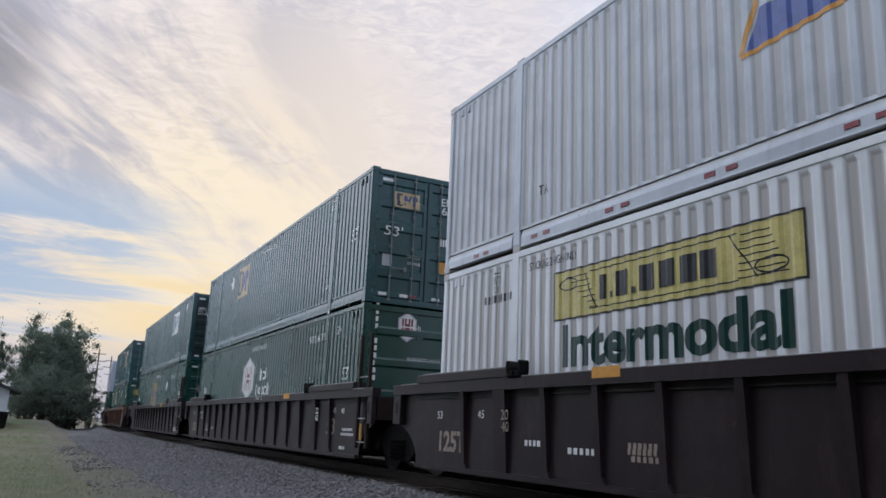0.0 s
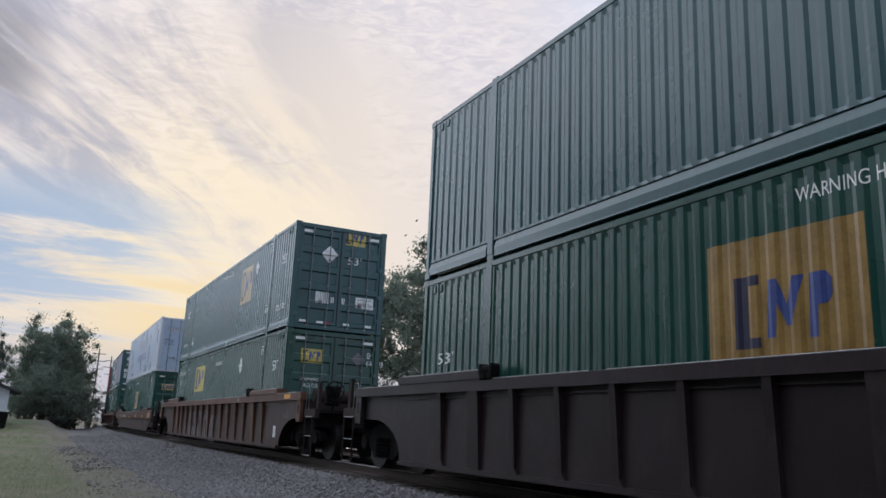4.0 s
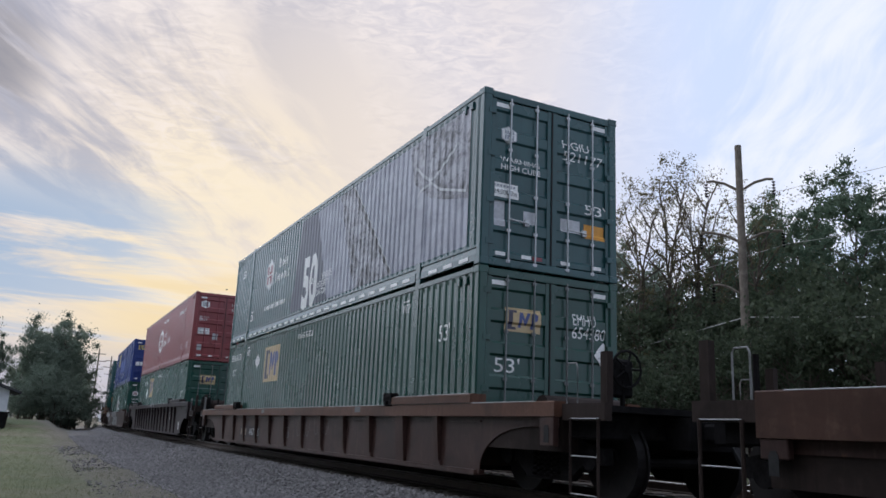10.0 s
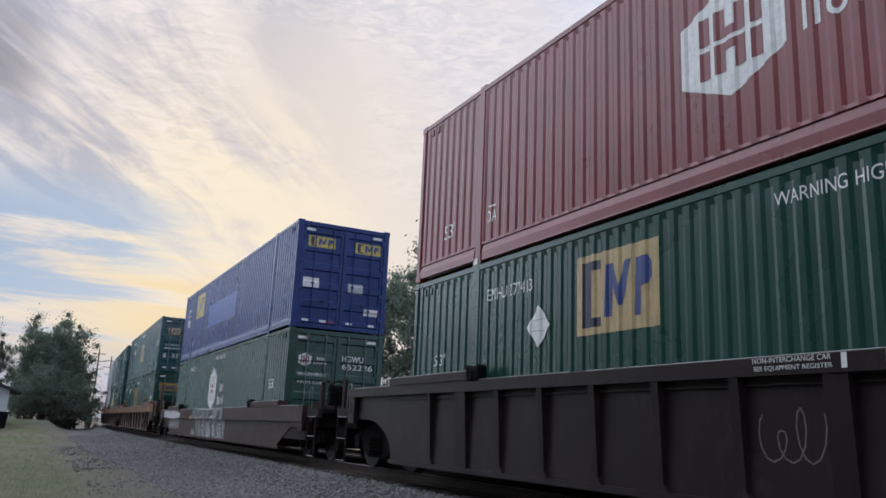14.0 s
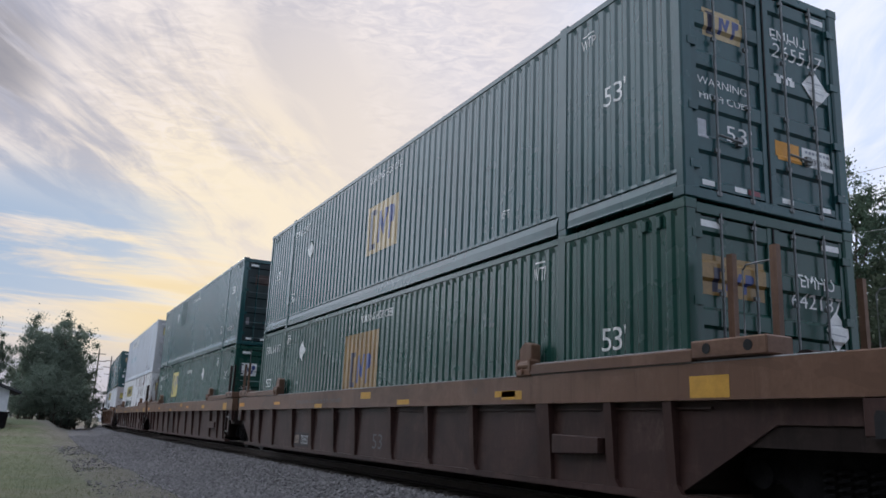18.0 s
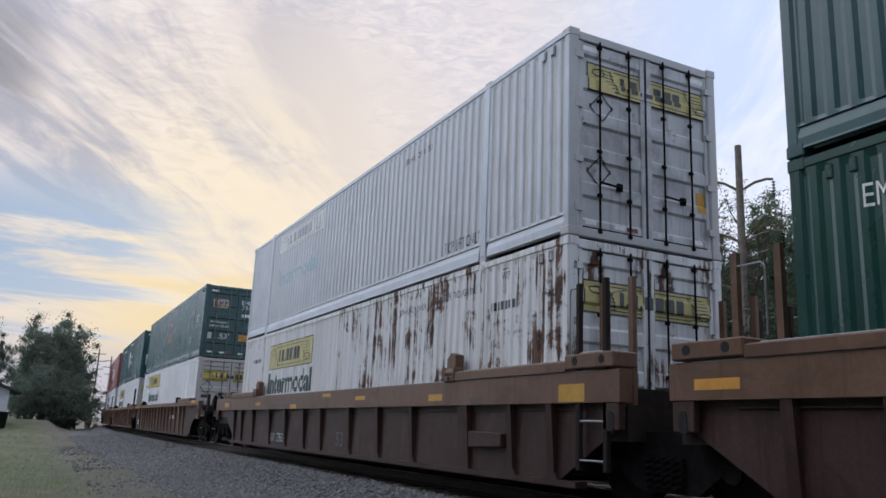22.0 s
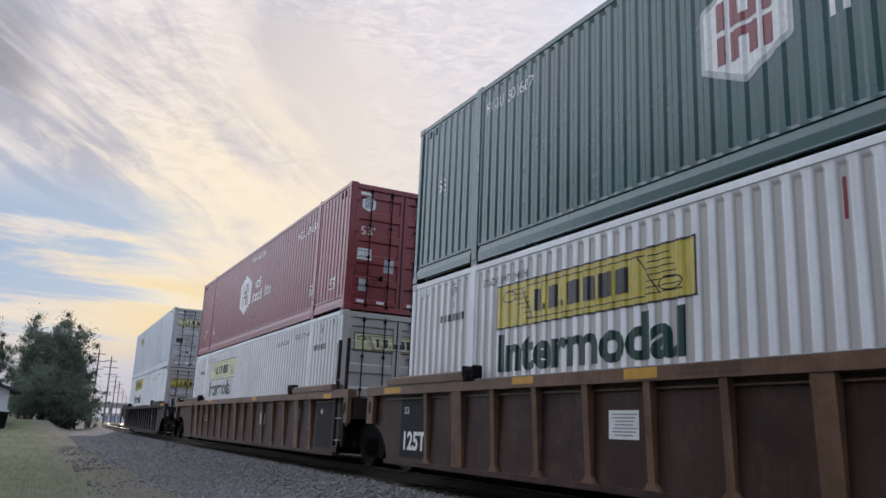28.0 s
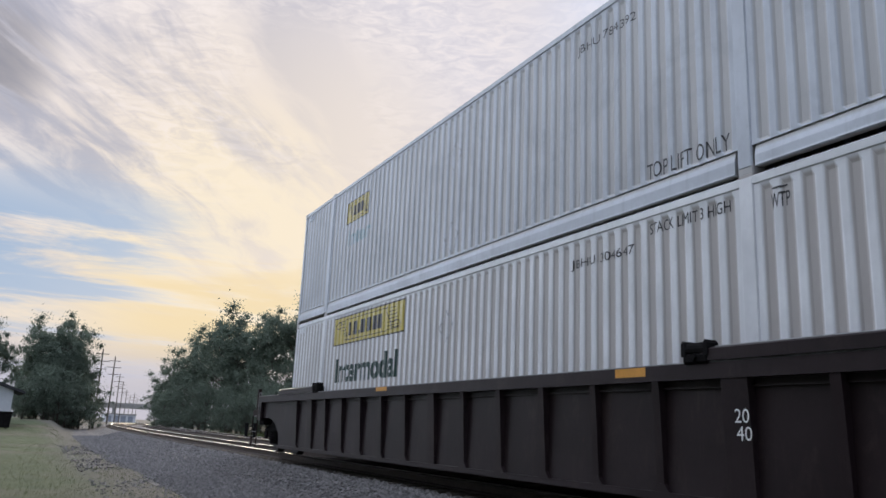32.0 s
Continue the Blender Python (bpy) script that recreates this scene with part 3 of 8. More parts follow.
def build_well_car(label, paint, sill_paint, front, rear, ribbed=True, guide_paint=None, stake_paint=None, spacing=1.05, sill=(1.28, 1.44), ends="arch", posts=False):
    """One well of a double-stack car. front and rear: 'truck' ends stand alone, 'joint' ends share a truck with the next
    well; the rear one carries it. y runs towards the tail, heights are above the rail."""
    car = tagged(new("well_car"), label, "freight car", "well cars of the train")
    stake_paint = stake_paint or paint
    guide_paint = guide_paint or sill_paint
    z0, z1 = sill
    at, tip = {}, {}
    for sgn, kind in ((-1, front), (1, rear)):
        at[sgn], tip[sgn] = (WELL + 1.82, WELL + 1.36) if kind == "joint" else (WELL + 1.75, WELL + 2.40)
    sheet_x = CX - 0.11
    full = (-tip[-1], tip[1])
    tf, tr = -at[-1], at[1]
    for side in (-1, 1):
        bm = bmesh.new()
        top = z0 + 0.02
        lift = min(0.88, z0 - 0.12)
        if ends == "arch":
            r = 1.24
            quarter = [math.pi / 2 * i / 9 for i in range(10)]
            lower = [(tf + r * math.sin(a), 0.24 + (lift - 0.24) * math.cos(a)) for a in quarter] + [(tf + r, WELL0)]
            upper = [(tr - r, WELL0)] + [(tr - r * math.sin(a), 0.24 + (lift - 0.24) * math.cos(a)) for a in quarter[::-1]]
        else:
            lower = [(tf + 0.5, lift), (tf + 1.75, WELL0)]
            upper = [(tr - 1.75, WELL0), (tr - 0.5, lift)]
        edge = [q for q in lower + upper if full[0] + 0.08 < q[0] < full[1] - 0.08]
        prism(bm, [(full[0] + 0.06, top), (full[0] + 0.06, lift)] + edge + [(full[1] - 0.06, lift), (full[1] - 0.06, top)], "x", side * sheet_x, side * (sheet_x - 0.02))
        part("side_sheet", bm, paint, car)
        bm = bmesh.new()
        prism(bm, [(side * (sheet_x - 0.06), z0), (side * CX, z0), (side * CX, z1 - 0.012), (side * (CX - 0.012), z1), (side * (sheet_x - 0.06), z1)], "y", *full)
        top_sill = part("side_sill", bm, sill_paint, car)
        bm = bmesh.new()
        for a, b in ((full[0] + 0.4, -2.6), (-2.2, 3.1), (3.4, full[1] - 0.3)):
            rod(bm, (side * (CX - 0.006), a, z1 - 0.004), (side * (CX - 0.006), b, z1 - 0.004), 0.008, 5)
        part("worn_edge", bm, WORN_RUNG, top_sill, "bare metal edge rubbed by boxes")
        bm = bmesh.new()
        box(bm, *sorted((side * (sheet_x - 0.12), side * (sheet_x + 0.05))), tf + 1.3, tr - 1.3, WELL0 - 0.02, WELL0 + 0.05)
        part("bottom_chord", bm, paint, car)
        if ribbed:
            bm = bmesh.new()
            box(bm, *sorted((side * (sheet_x - 0.004), side * (sheet_x + 0.032))), tf + 1.2, tr - 1.2, z0 - 0.075, z0 - 0.055)
            part("sill_flange", bm, stake_paint, car)
            if posts:
                bm = bmesh.new()
                a, b = -POST - 0.16, -POST - 1.02
                prism(bm, [(a, 0.52), (a, 0.74), (b, 0.72), (b, 0.55)], "x", side * (sheet_x + 0.10), side * (sheet_x - 0.01))
                part("side_bracket", bevelled(bm, 0.01), stake_paint, car)
            if posts:
                stakes = [(0.28, 0.09)] + [(sg * y, 0.13 if y == 6.0 else 0.06) for sg in (-1, 1) for y in (1.42, 2.84, 4.25, 6.0, 7.22, 8.12)]
            else:
                n = round(2 * POST / spacing)
                stakes = [(-POST + 2 * POST * i / n, 0.15 if i in (0, n) else 0.11 if 2 * i == n else 0.05) for i in range(-1, n + 2)]
            for y, half in stakes:
                if abs(y) > WELL + 0.1:
                    continue

                def stake(bm, w=half):
                    prism(bm, [(-sheet_x + 0.005, WELL0), (-sheet_x + 0.005, z0), (-CX + 0.012, z0), (-CX + 0.03, z0 - 0.25), (-sheet_x - 0.035, WELL0)], "y", -w, w)
                    if w < 0.08:
                        prism(bm, [(-w - 0.07, WELL0), (w + 0.07, WELL0), (w + 0.07, WELL0 + 0.05), (w, WELL0 + 0.13), (-w, WELL0 + 0.13), (-w - 0.07, WELL0 + 0.05)], "x", -sheet_x - 0.045, -sheet_x + 0.004)
                me = shared("stake%.2f_%.2f" % (z0, half), stake, stake_paint)
                put("stake", me, car, Matrix.Translation((0, y, 0)) @ (Matrix() if side < 0 else Matrix.Rotation(math.pi, 4, "Z")))
        for sgn in (-1, 1):
            a, b = sorted((sgn * (POST - 0.35), sgn * (WELL + 0.42)))
            bm = bmesh.new()
            prism(bm, [(side * (CX - 0.24), z1), (side * (CX + 0.02), z1 + 0.004), (side * (CX + 0.02), z1 + 0.11), (side * (CX - 0.02), z1 + 0.13), (side * (CX - 0.24), z1 + 0.13)], "y", a, b)
            guide = part("guide_rail", bm, guide_paint, car)
            bm = bmesh.new()
            rod(bm, (side * (CX - 0.018), a + 0.1, z1 + 0.128), (side * (CX - 0.018), b - 0.15, z1 + 0.128), 0.009, 5)
            part("worn_edge", bm, WORN_RUNG, guide, "bare metal edge rubbed by boxes")
            bm = bmesh.new()
            y = sgn * (POST - 0.42)
            box(bm, *sorted((side * (CX + 0.03), side * (CX - 0.12))), y - 0.16, y + 0.16, z1 - 0.02, z1 + 0.08)
            bevelled(bm, 0.02)
            rod(bm, (side * (CX - 0.03), y - 0.12, z1 + 0.12), (side * (CX - 0.03), y + 0.12, z1 + 0.12), 0.065, 12)
            for k in (-0.14, 0.14):
                prism(bm, [(y + k - 0.025, z1 + 0.05), (y + k + 0.025, z1 + 0.05), (y + k + 0.025, z1 + 0.17), (y + k, z1 + 0.20), (y + k - 0.025, z1 + 0.17)], "x", side * (CX - 0.11), side * (CX + 0.035))
            rod(bm, (side * (CX + 0.02), y, z1 + 0.04), (side * (CX + 0.06), y, z1 + 0.04), 0.035, 8)
            part("container_lock", bm, DARK if not posts else guide_paint, car, "heavy steel corner lock on the sill")
            if posts:
                bm = bmesh.new()
                q = y - sgn * 0.02
                prism(bm, [(q - 0.14, z1), (q + 0.14, z1), (q + 0.14, z1 + 0.34), (q + 0.02, z1 + 0.42), (q - 0.14, z1 + 0.38)], "x", side * (CX - 0.16), side * (CX - 0.02))
                part("guide_plate", bevelled(bm, 0.012), guide_paint, car)
            if posts:
                bm = bmesh.new()
                box(bm, *sorted((side * (CX - 0.30), side * (CX + 0.03))), *sorted((sgn * (WELL + 0.42), sgn * (WELL + 1.30))), z1 + 0.02, z1 + 0.19)
                block = part("end_block", bevelled(bm, 0.015), guide_paint, car)
                for k in (0.62, 1.10):
                    # the shade in the socket's hole is a black disc on the face
                    bm = bmesh.new()
                    rod(bm, (side * (CX + 0.025), sgn * (WELL + k), z1 + 0.11), (side * (CX + 0.034), sgn * (WELL + k), z1 + 0.11), 0.05, 12)
                    part("socket", bm, RUBBER, block, "dark disc for the hole of a socket")
                for k in (0.45, 0.97):
                    bm = bmesh.new()
                    y = sgn * (WELL + k)
                    box(bm, side * 0.98 - 0.03, side * 0.98 + 0.03, y - 0.038, y + 0.038, z0, 2.54)
                    part("handrail_post", bm, guide_paint, car)
                add_grab_iron(car, paint, side * 1.0, sgn * (WELL + 0.60), sgn * (WELL + 0.98), 1.7, 2.4)
    for i in range(6):
        y = -WELL + 0.8 + i * (2 * WELL - 1.6) / 5
        put("floor_beam", shared("floor_beam", lambda bm: box(bm, -sheet_x + 0.02, sheet_x - 0.02, -0.2, 0.2, WELL0, WELL0 + 0.10), DARK), car, Matrix.Translation((0, y, 0)))
    for sgn, kind in ((-1, front), (1, rear)):
        bm = bmesh.new()
        box(bm, -sheet_x + 0.02, sheet_x - 0.02, *sorted((sgn * (WELL + 0.20), sgn * (tip[sgn] - 0.02))), z0 - 0.40, z0 - 0.04)
        part("end_platform", bm, END_STEEL, car)
        bm = bmesh.new()
        box(bm, -sheet_x + 0.02, sheet_x - 0.02, *sorted((sgn * (WELL + 0.10), sgn * (WELL + 0.20))), WELL0 + 0.1, z1 - 0.1)
        part("end_bulkhead", bm, END_STEEL, car)
        bm = bmesh.new()
        far = sgn * (WELL + (3.35 if kind == "truck" else 1.80))
        box(bm, -0.32, 0.32, *sorted((sgn * (WELL + 1.0), far)), 0.62, 0.98)
        part("draft_sill", bm, DARK, car)
        y = sgn * (tip[sgn] - 0.16)
        for x in (-sheet_x - 0.10, sheet_x + 0.02):
            bm = bmesh.new()
            box(bm, x, x + 0.08, y - 0.14, y + 0.14, 0.80 if z0 > 1.0 else 0.6, z0)
            plate = part("jacking_bracket", bevelled(bm, 0.01), stake_paint, car)
            # no hole is cut: a black plate gives the slot its shade
            bm = bmesh.new()
            edge_x = x - 0.004 if x < 0 else x + 0.084
            zc = z0 - 0.20
            prism(bm, [(y - 0.05, zc - 0.10), (y + 0.05, zc - 0.10), (y + 0.05, zc + 0.06), (y + 0.03, zc + 0.10), (y - 0.03, zc + 0.10), (y - 0.05, zc + 0.06)], "x", edge_x - 0.002, edge_x + 0.002)
            part("slot", bm, RUBBER, plate, "dark plate for the hole of a jacking slot")
        if kind == "truck":
            bm = bmesh.new()
            box(bm, -0.13, 0.13, *sorted((far, far + sgn * 0.35)), 0.72, 0.92)
            box(bm, -0.2, 0.2, *sorted((far + sgn * 0.22, far + sgn * 0.48)), 0.68, 0.98)
            part("coupler", bevelled(bm, 0.03), DARK, car)
            bm = bmesh.new()
            box(bm, -1.36, 1.36, *sorted((sgn * (WELL + 2.44), sgn * (WELL + 3.2))), 1.00, 1.07)
            part("crossover_platform", bm, DARK, car)
            # no real part: dark box added to block the view under the platform
            bm = bmesh.new()
            box(bm, -1.28, 1.28, *sorted((sgn * (WELL + 2.44), sgn * (WELL + 2.96))), 0.70, 0.995)
            part("end_housing", bevelled(bm, 0.02), DARK, car)
            bm = bmesh.new()
            rod(bm, (-0.75, sgn * (WELL + 1.05), z1 - 0.02), (0.55, sgn * (WELL + 1.05), z1 - 0.02), 0.16, 14)
            part("air_tank", bm, END_STEEL, car)
            for side in (-1, 1):
                bm = bmesh.new()
                box(bm, side * 1.36 - 0.05, side * 1.36 + 0.05, *sorted((sgn * (WELL + 2.44), sgn * (WELL + 3.22))), 0.90, 1.09)
                part("platform_beam", bm, END_STEEL, car)
                add_ladder(car, END_STEEL, side * 1.42, sgn * (WELL + 2.62), sgn * (WELL + 3.12), 0.10, 0.92, 3)
                add_grab_iron(car, paint, side * 1.40, sgn * (WELL + 2.52), sgn * (WELL + 2.72), 1.07, 1.55)
                bm = bmesh.new()
                box(bm, side * 1.30 - 0.04, side * 1.30 + 0.04, *sorted((sgn * (WELL + 3.06), sgn * (WELL + 3.18))), 1.07, 1.66)
                part("handrail_post", bm, END_STEEL, car)
            bm = bmesh.new()
            rod(bm, (-0.9, sgn * (WELL + 2.9), 1.07), (-0.9, sgn * (WELL + 2.9), 1.55), 0.03, 6)
            part("brake_stand", bm, DARK, car)
            if sgn < 0:
                bm = bmesh.new()
                tube(bm, [(-0.9 + 0.21 * math.cos(math.tau * k / 16), sgn * (WELL + 2.98), 1.50 + 0.21 * math.sin(math.tau * k / 16)) for k in range(16)], 0.016, 5, True)
                for k in range(5):
                    q = math.tau * k / 5
                    rod(bm, (-0.9, sgn * (WELL + 2.98), 1.50), (-0.9 + 0.21 * math.cos(q), sgn * (WELL + 2.98), 1.50 + 0.21 * math.sin(q)), 0.013, 5)
                rod(bm, (-0.9, sgn * (WELL + 2.92), 1.50), (-0.9, sgn * (WELL + 3.0), 1.50), 0.045, 10)
                part("brake_wheel", bm, DARK, car, "black spoked brake wheel")
                bm = bmesh.new()
                box(bm, -1.06, -0.74, *sorted((sgn * (WELL + 2.72), sgn * (WELL + 2.92))), 1.18, 1.62)
                part("brake_housing", bevelled(bm, 0.03), DARK, car)
            bm = bmesh.new()
            pts = [Vector((0.35, sgn * (WELL + 3.2), 0.85)), Vector((0.38, sgn * (WELL + 3.45), 0.45)), Vector((0.3, sgn * (WELL + 3.7), 0.28)), Vector((0.15, sgn * (WELL + 3.85), 0.36))]
            tube(bm, pts, 0.03)
            part("air_hose", bm, RUBBER, car)
            add_truck(car, sgn * at[sgn])
        else:
            for side in (-1, 1):
                if sgn < 0:
                    for y in (0.62, 1.10):
                        bm = bmesh.new()
                        box(bm, side * 1.46 - 0.03, side * 1.46 + 0.03, sgn * (WELL + y) - 0.035, sgn * (WELL + y) + 0.035, 0.36, 2.45)
                        part("ladder_upright", bevelled(bm, 0.008), END_STEEL, car)
                    for z in (0.47, 0.89, 1.31, 1.64):
                        bm = bmesh.new()
                        rod(bm, (side * 1.47, sgn * (WELL + 0.62), z), (side * 1.47, sgn * (WELL + 1.10), z), 0.013, 6)
                        part("ladder_rung", bm, WORN_RUNG, car)
                    add_grab_iron(car, END_STEEL, side * 1.46, sgn * (WELL + 0.44), sgn * (WELL + 0.60), 1.62, 2.40)
            if sgn > 0:
                add_truck(car, at[sgn])
    return car

# ---- ground, track bed and rails ----
def ground_material():
    m, n, bsdf = material("dry_grass_ground", 0.95)
    at = n.add("ShaderNodeTexCoord").outputs["Object"]
    a, b, c = n.noise(at, 0.12, 5), n.noise(at, 1.6, 6, 0.65), n.noise(at, 22, 4, 0.7)
    col = n.mix(n.smooth(b, 0.35, 0.65), (0.034, 0.056, 0.018), (0.064, 0.080, 0.028))
    x = n.add("ShaderNodeSeparateXYZ", {0: at}).outputs[0]
    col = n.mix(n.smooth(a, 0.48, 0.66), col, (0.095, 0.082, 0.056))
    worn = n.smooth(n.math("ADD", x, n.math("ADD", n.math("MULTIPLY", b, 2.2), n.math("MULTIPLY", a, 2.4))), 2.6, 4.4)
    col = n.mix(worn, col, n.mix(n.smooth(c, 0.4, 0.65), (0.080, 0.070, 0.056), (0.120, 0.107, 0.088)))
    col = n.mix(n.math("MULTIPLY", n.smooth(c, 0.4, 0.7), 0.4), col, (0.05, 0.056, 0.024))
    wire(n, bsdf, col, None, n.math("ADD", b, c), 0.6, 0.05)
    return m


def gravel_material(name, tint, scale):
    m, n, bsdf = material(name, 0.9)
    at = n.add("ShaderNodeTexCoord").outputs["Object"]
    cell = n.add("ShaderNodeTexVoronoi", {"Vector": at, "Scale": scale}, feature="F1")
    edge = n.add("ShaderNodeTexVoronoi", {"Vector": at, "Scale": scale}, feature="DISTANCE_TO_EDGE")
    big = n.noise(at, 0.35, 5, 0.6)
    val = n.add("ShaderNodeSeparateColor", {0: cell.outputs["Color"]}).outputs[0]
    col = n.mix(val, [c * 0.6 for c in tint], [c * 1.35 for c in tint])
    col = n.mix(n.math("MULTIPLY", n.smooth(big, 0.45, 0.65), 0.5), col, [c * 0.7 for c in tint])
    gap = n.smooth(edge.outputs["Distance"], 0.0, 0.18)
    wire(n, bsdf, col, None, gap, 0.9, 0.03)
    return m


def stone_material():
    m, n, bsdf = material("ballast_stone", 0.85)
    r = n.add("ShaderNodeNewGeometry").outputs["Random Per Island"]
    at = n.add("ShaderNodeTexCoord").outputs["Object"]
    col = n.mix(r, (0.085, 0.08, 0.08), (0.215, 0.203, 0.20))
    col = n.mix(n.math("MULTIPLY", n.noise(at, 30, 3), 0.4), col, (0.10, 0.09, 0.08))
    wire(n, bsdf, col, None, n.noise(at, 60, 3), 0.3, 0.01)
    return m


def leaf_material(name, a, b):
    m, n, bsdf = material(name, 0.65)
    r = n.add("ShaderNodeNewGeometry").outputs["Random Per Island"]
    at = n.add("ShaderNodeTexCoord").outputs["Object"]
    big = n.noise(at, 0.5, 3)
    col = n.mix(n.math("ADD", n.math("MULTIPLY", r, 0.6), n.math("MULTIPLY", big, 0.4)), a, b)
    bsdf.inputs["Specular IOR Level"].default_value = 0.2
    wire(n, bsdf, col)
    glow = n.add("ShaderNodeBsdfTranslucent", {"Color": col})
    both = n.add("ShaderNodeMixShader", {0: 0.5, 1: bsdf.outputs[0], 2: glow.outputs[0]})
    out = next(x for x in n.t.nodes if x.bl_idname == "ShaderNodeOutputMaterial")
    n.t.links.new(both.outputs[0], out.inputs["Surface"])
    return m


GROUND = ground_material()
BED = gravel_material("track_ballast", (0.135, 0.128, 0.128), 17)
STONE = stone_material()
# lighter and greyer than the leaves themselves: distance haze put into the colour
LEAF_HAZY = leaf_material("hazy_leaf", (0.105, 0.138, 0.108), (0.165, 0.200, 0.155))
LEAF_BUSH = leaf_material("dark_bush_leaf", (0.040, 0.056, 0.036), (0.078, 0.098, 0.058))
LEAF_PINE = leaf_material("pine_needle", (0.050, 0.086, 0.060), (0.100, 0.140, 0.090))
LEAF_DRY = leaf_material("thinning_leaf", (0.075, 0.075, 0.045), (0.13, 0.115, 0.060))
BLADE = leaf_material("grass_blade", (0.040, 0.068, 0.020), (0.090, 0.106, 0.036))
BARK = plain("tree_bark", (0.075, 0.062, 0.05), 0.95, 0, 0.4, 4, 0.6)
POLE_WOOD = plain("weathered_pole_wood", (0.13, 0.11, 0.09), 0.9, 0, 0.35, 5, 0.4)
CABLE = plain("pale_cable", (0.30, 0.30, 0.29), 0.6, 0, 0.1, 2)
RAIL_STEEL = plain("rusty_rail", (0.045, 0.032, 0.026), 0.7, 0.4, 0.3, 9, 0.1)
RAIL_HEAD = plain("polished_rail_head", (0.52, 0.51, 0.50), 0.38, 1.0, 0.12, 12)
TIE = plain("creosoted_tie", (0.055, 0.045, 0.038), 0.9, 0, 0.35, 6, 0.5)
SIDING = plain("white_siding", (0.60, 0.61, 0.63), 0.7, 0, 0.08, 2)
SHINGLE = plain("dark_shingle", (0.045, 0.045, 0.05), 0.9, 0, 0.3, 12, 0.4)
CONCRETE = plain("pale_concrete", (0.34, 0.33, 0.31), 0.9, 0, 0.15, 0.5, 0.2)


def bank(x, y):
    """Height of the ground: flat by the line, a wooded bank beyond the second track."""
    d = x - max(0.0, (y - 60) * 0.10)
    h = 1.9 * min(1, max(0, (d - 15.5) / 9.0)) ** 1.4 if d > 15.5 else 0.0
    fade = min(1.0, max(0.0, (170 - abs(y - 30)) / 60))
    if 46 < y < 170:      # a low grassy rise at the foot of the trees west of the line
        edge = line(y, 2.45)[0] - 0.4
        h += 0.85 * min(1, (y - 46) / 32) * min(1, max(0, (edge - x) / 1.3)) * min(1, (170 - y) / 40)
    return h * fade + (0.10 * noise.noise(Vector((x * 0.25, y * 0.25, 0))) if abs(x) > 1.5 else 0) * min(1, max(0, abs(d - 9) - 5.8))


def build_ground():
    xs = sorted({-3000, -900, -300, -120, -60, -30, -18, -10, -6, -4, -2, 0, 1, 2, 3, 4, 6, 9, 12, 14, *range(15, 30), 32, 36, 42, 50, 64, 90, 140, 300, 900, 3000})
    ys = sorted({-3000, -900, -300, -120, *range(-80, 0, 8), *range(0, 180, 3), 200, 240, 300, 420, 700, 1300, 3000})
    bm = bmesh.new()
    v = [[bm.verts.new((x, y, bank(x, y))) for y in ys] for x in xs]
    for i in range(len(xs) - 1):
        for j in range(len(ys) - 1):
            f = bm.faces.new((v[i][j], v[i + 1][j], v[i + 1][j + 1], v[i][j + 1]))
            f.smooth = True
    ob = new("ground", mesh_of(bm, "ground", GROUND))
    tagged(ob, "dry mown grass and dirt beside the tracks", "ground", kind="structure")


def swept(bm, section, s0, s1, step=3.0):
    """A section of (offset, height) pairs drawn along the line."""
    rows = []
    n = int((s1 - s0) / step)
    for i in range(n + 1):
        s = s0 + (s1 - s0) * i / n
        rows.append([bm.verts.new((*line(s, o)[:2], z)) for o, z in section])
    for a, b in zip(rows, rows[1:]):
        for k in range(len(section) - 1):
            bm.faces.new((a[k], a[k + 1], b[k + 1], b[k]))


OFF2 = OFF + 4.35


def build_track_bed():
    bm = bmesh.new()
    swept(bm, [(2.45, 0.004), (3.1, 0.035), (4.35, 0.08), (5.25, 0.385), (8.7, 0.385), (9.15, 0.31), (9.6, 0.385), (13.1, 0.385), (14.4, 0.06), (15.6, 0.01)], -40, 330, 2.0)
    tagged(new("ballast_bed", mesh_of(bm, "ballast_bed", BED)), "grey crushed stone ballast under both tracks", "ballast", kind="structure")


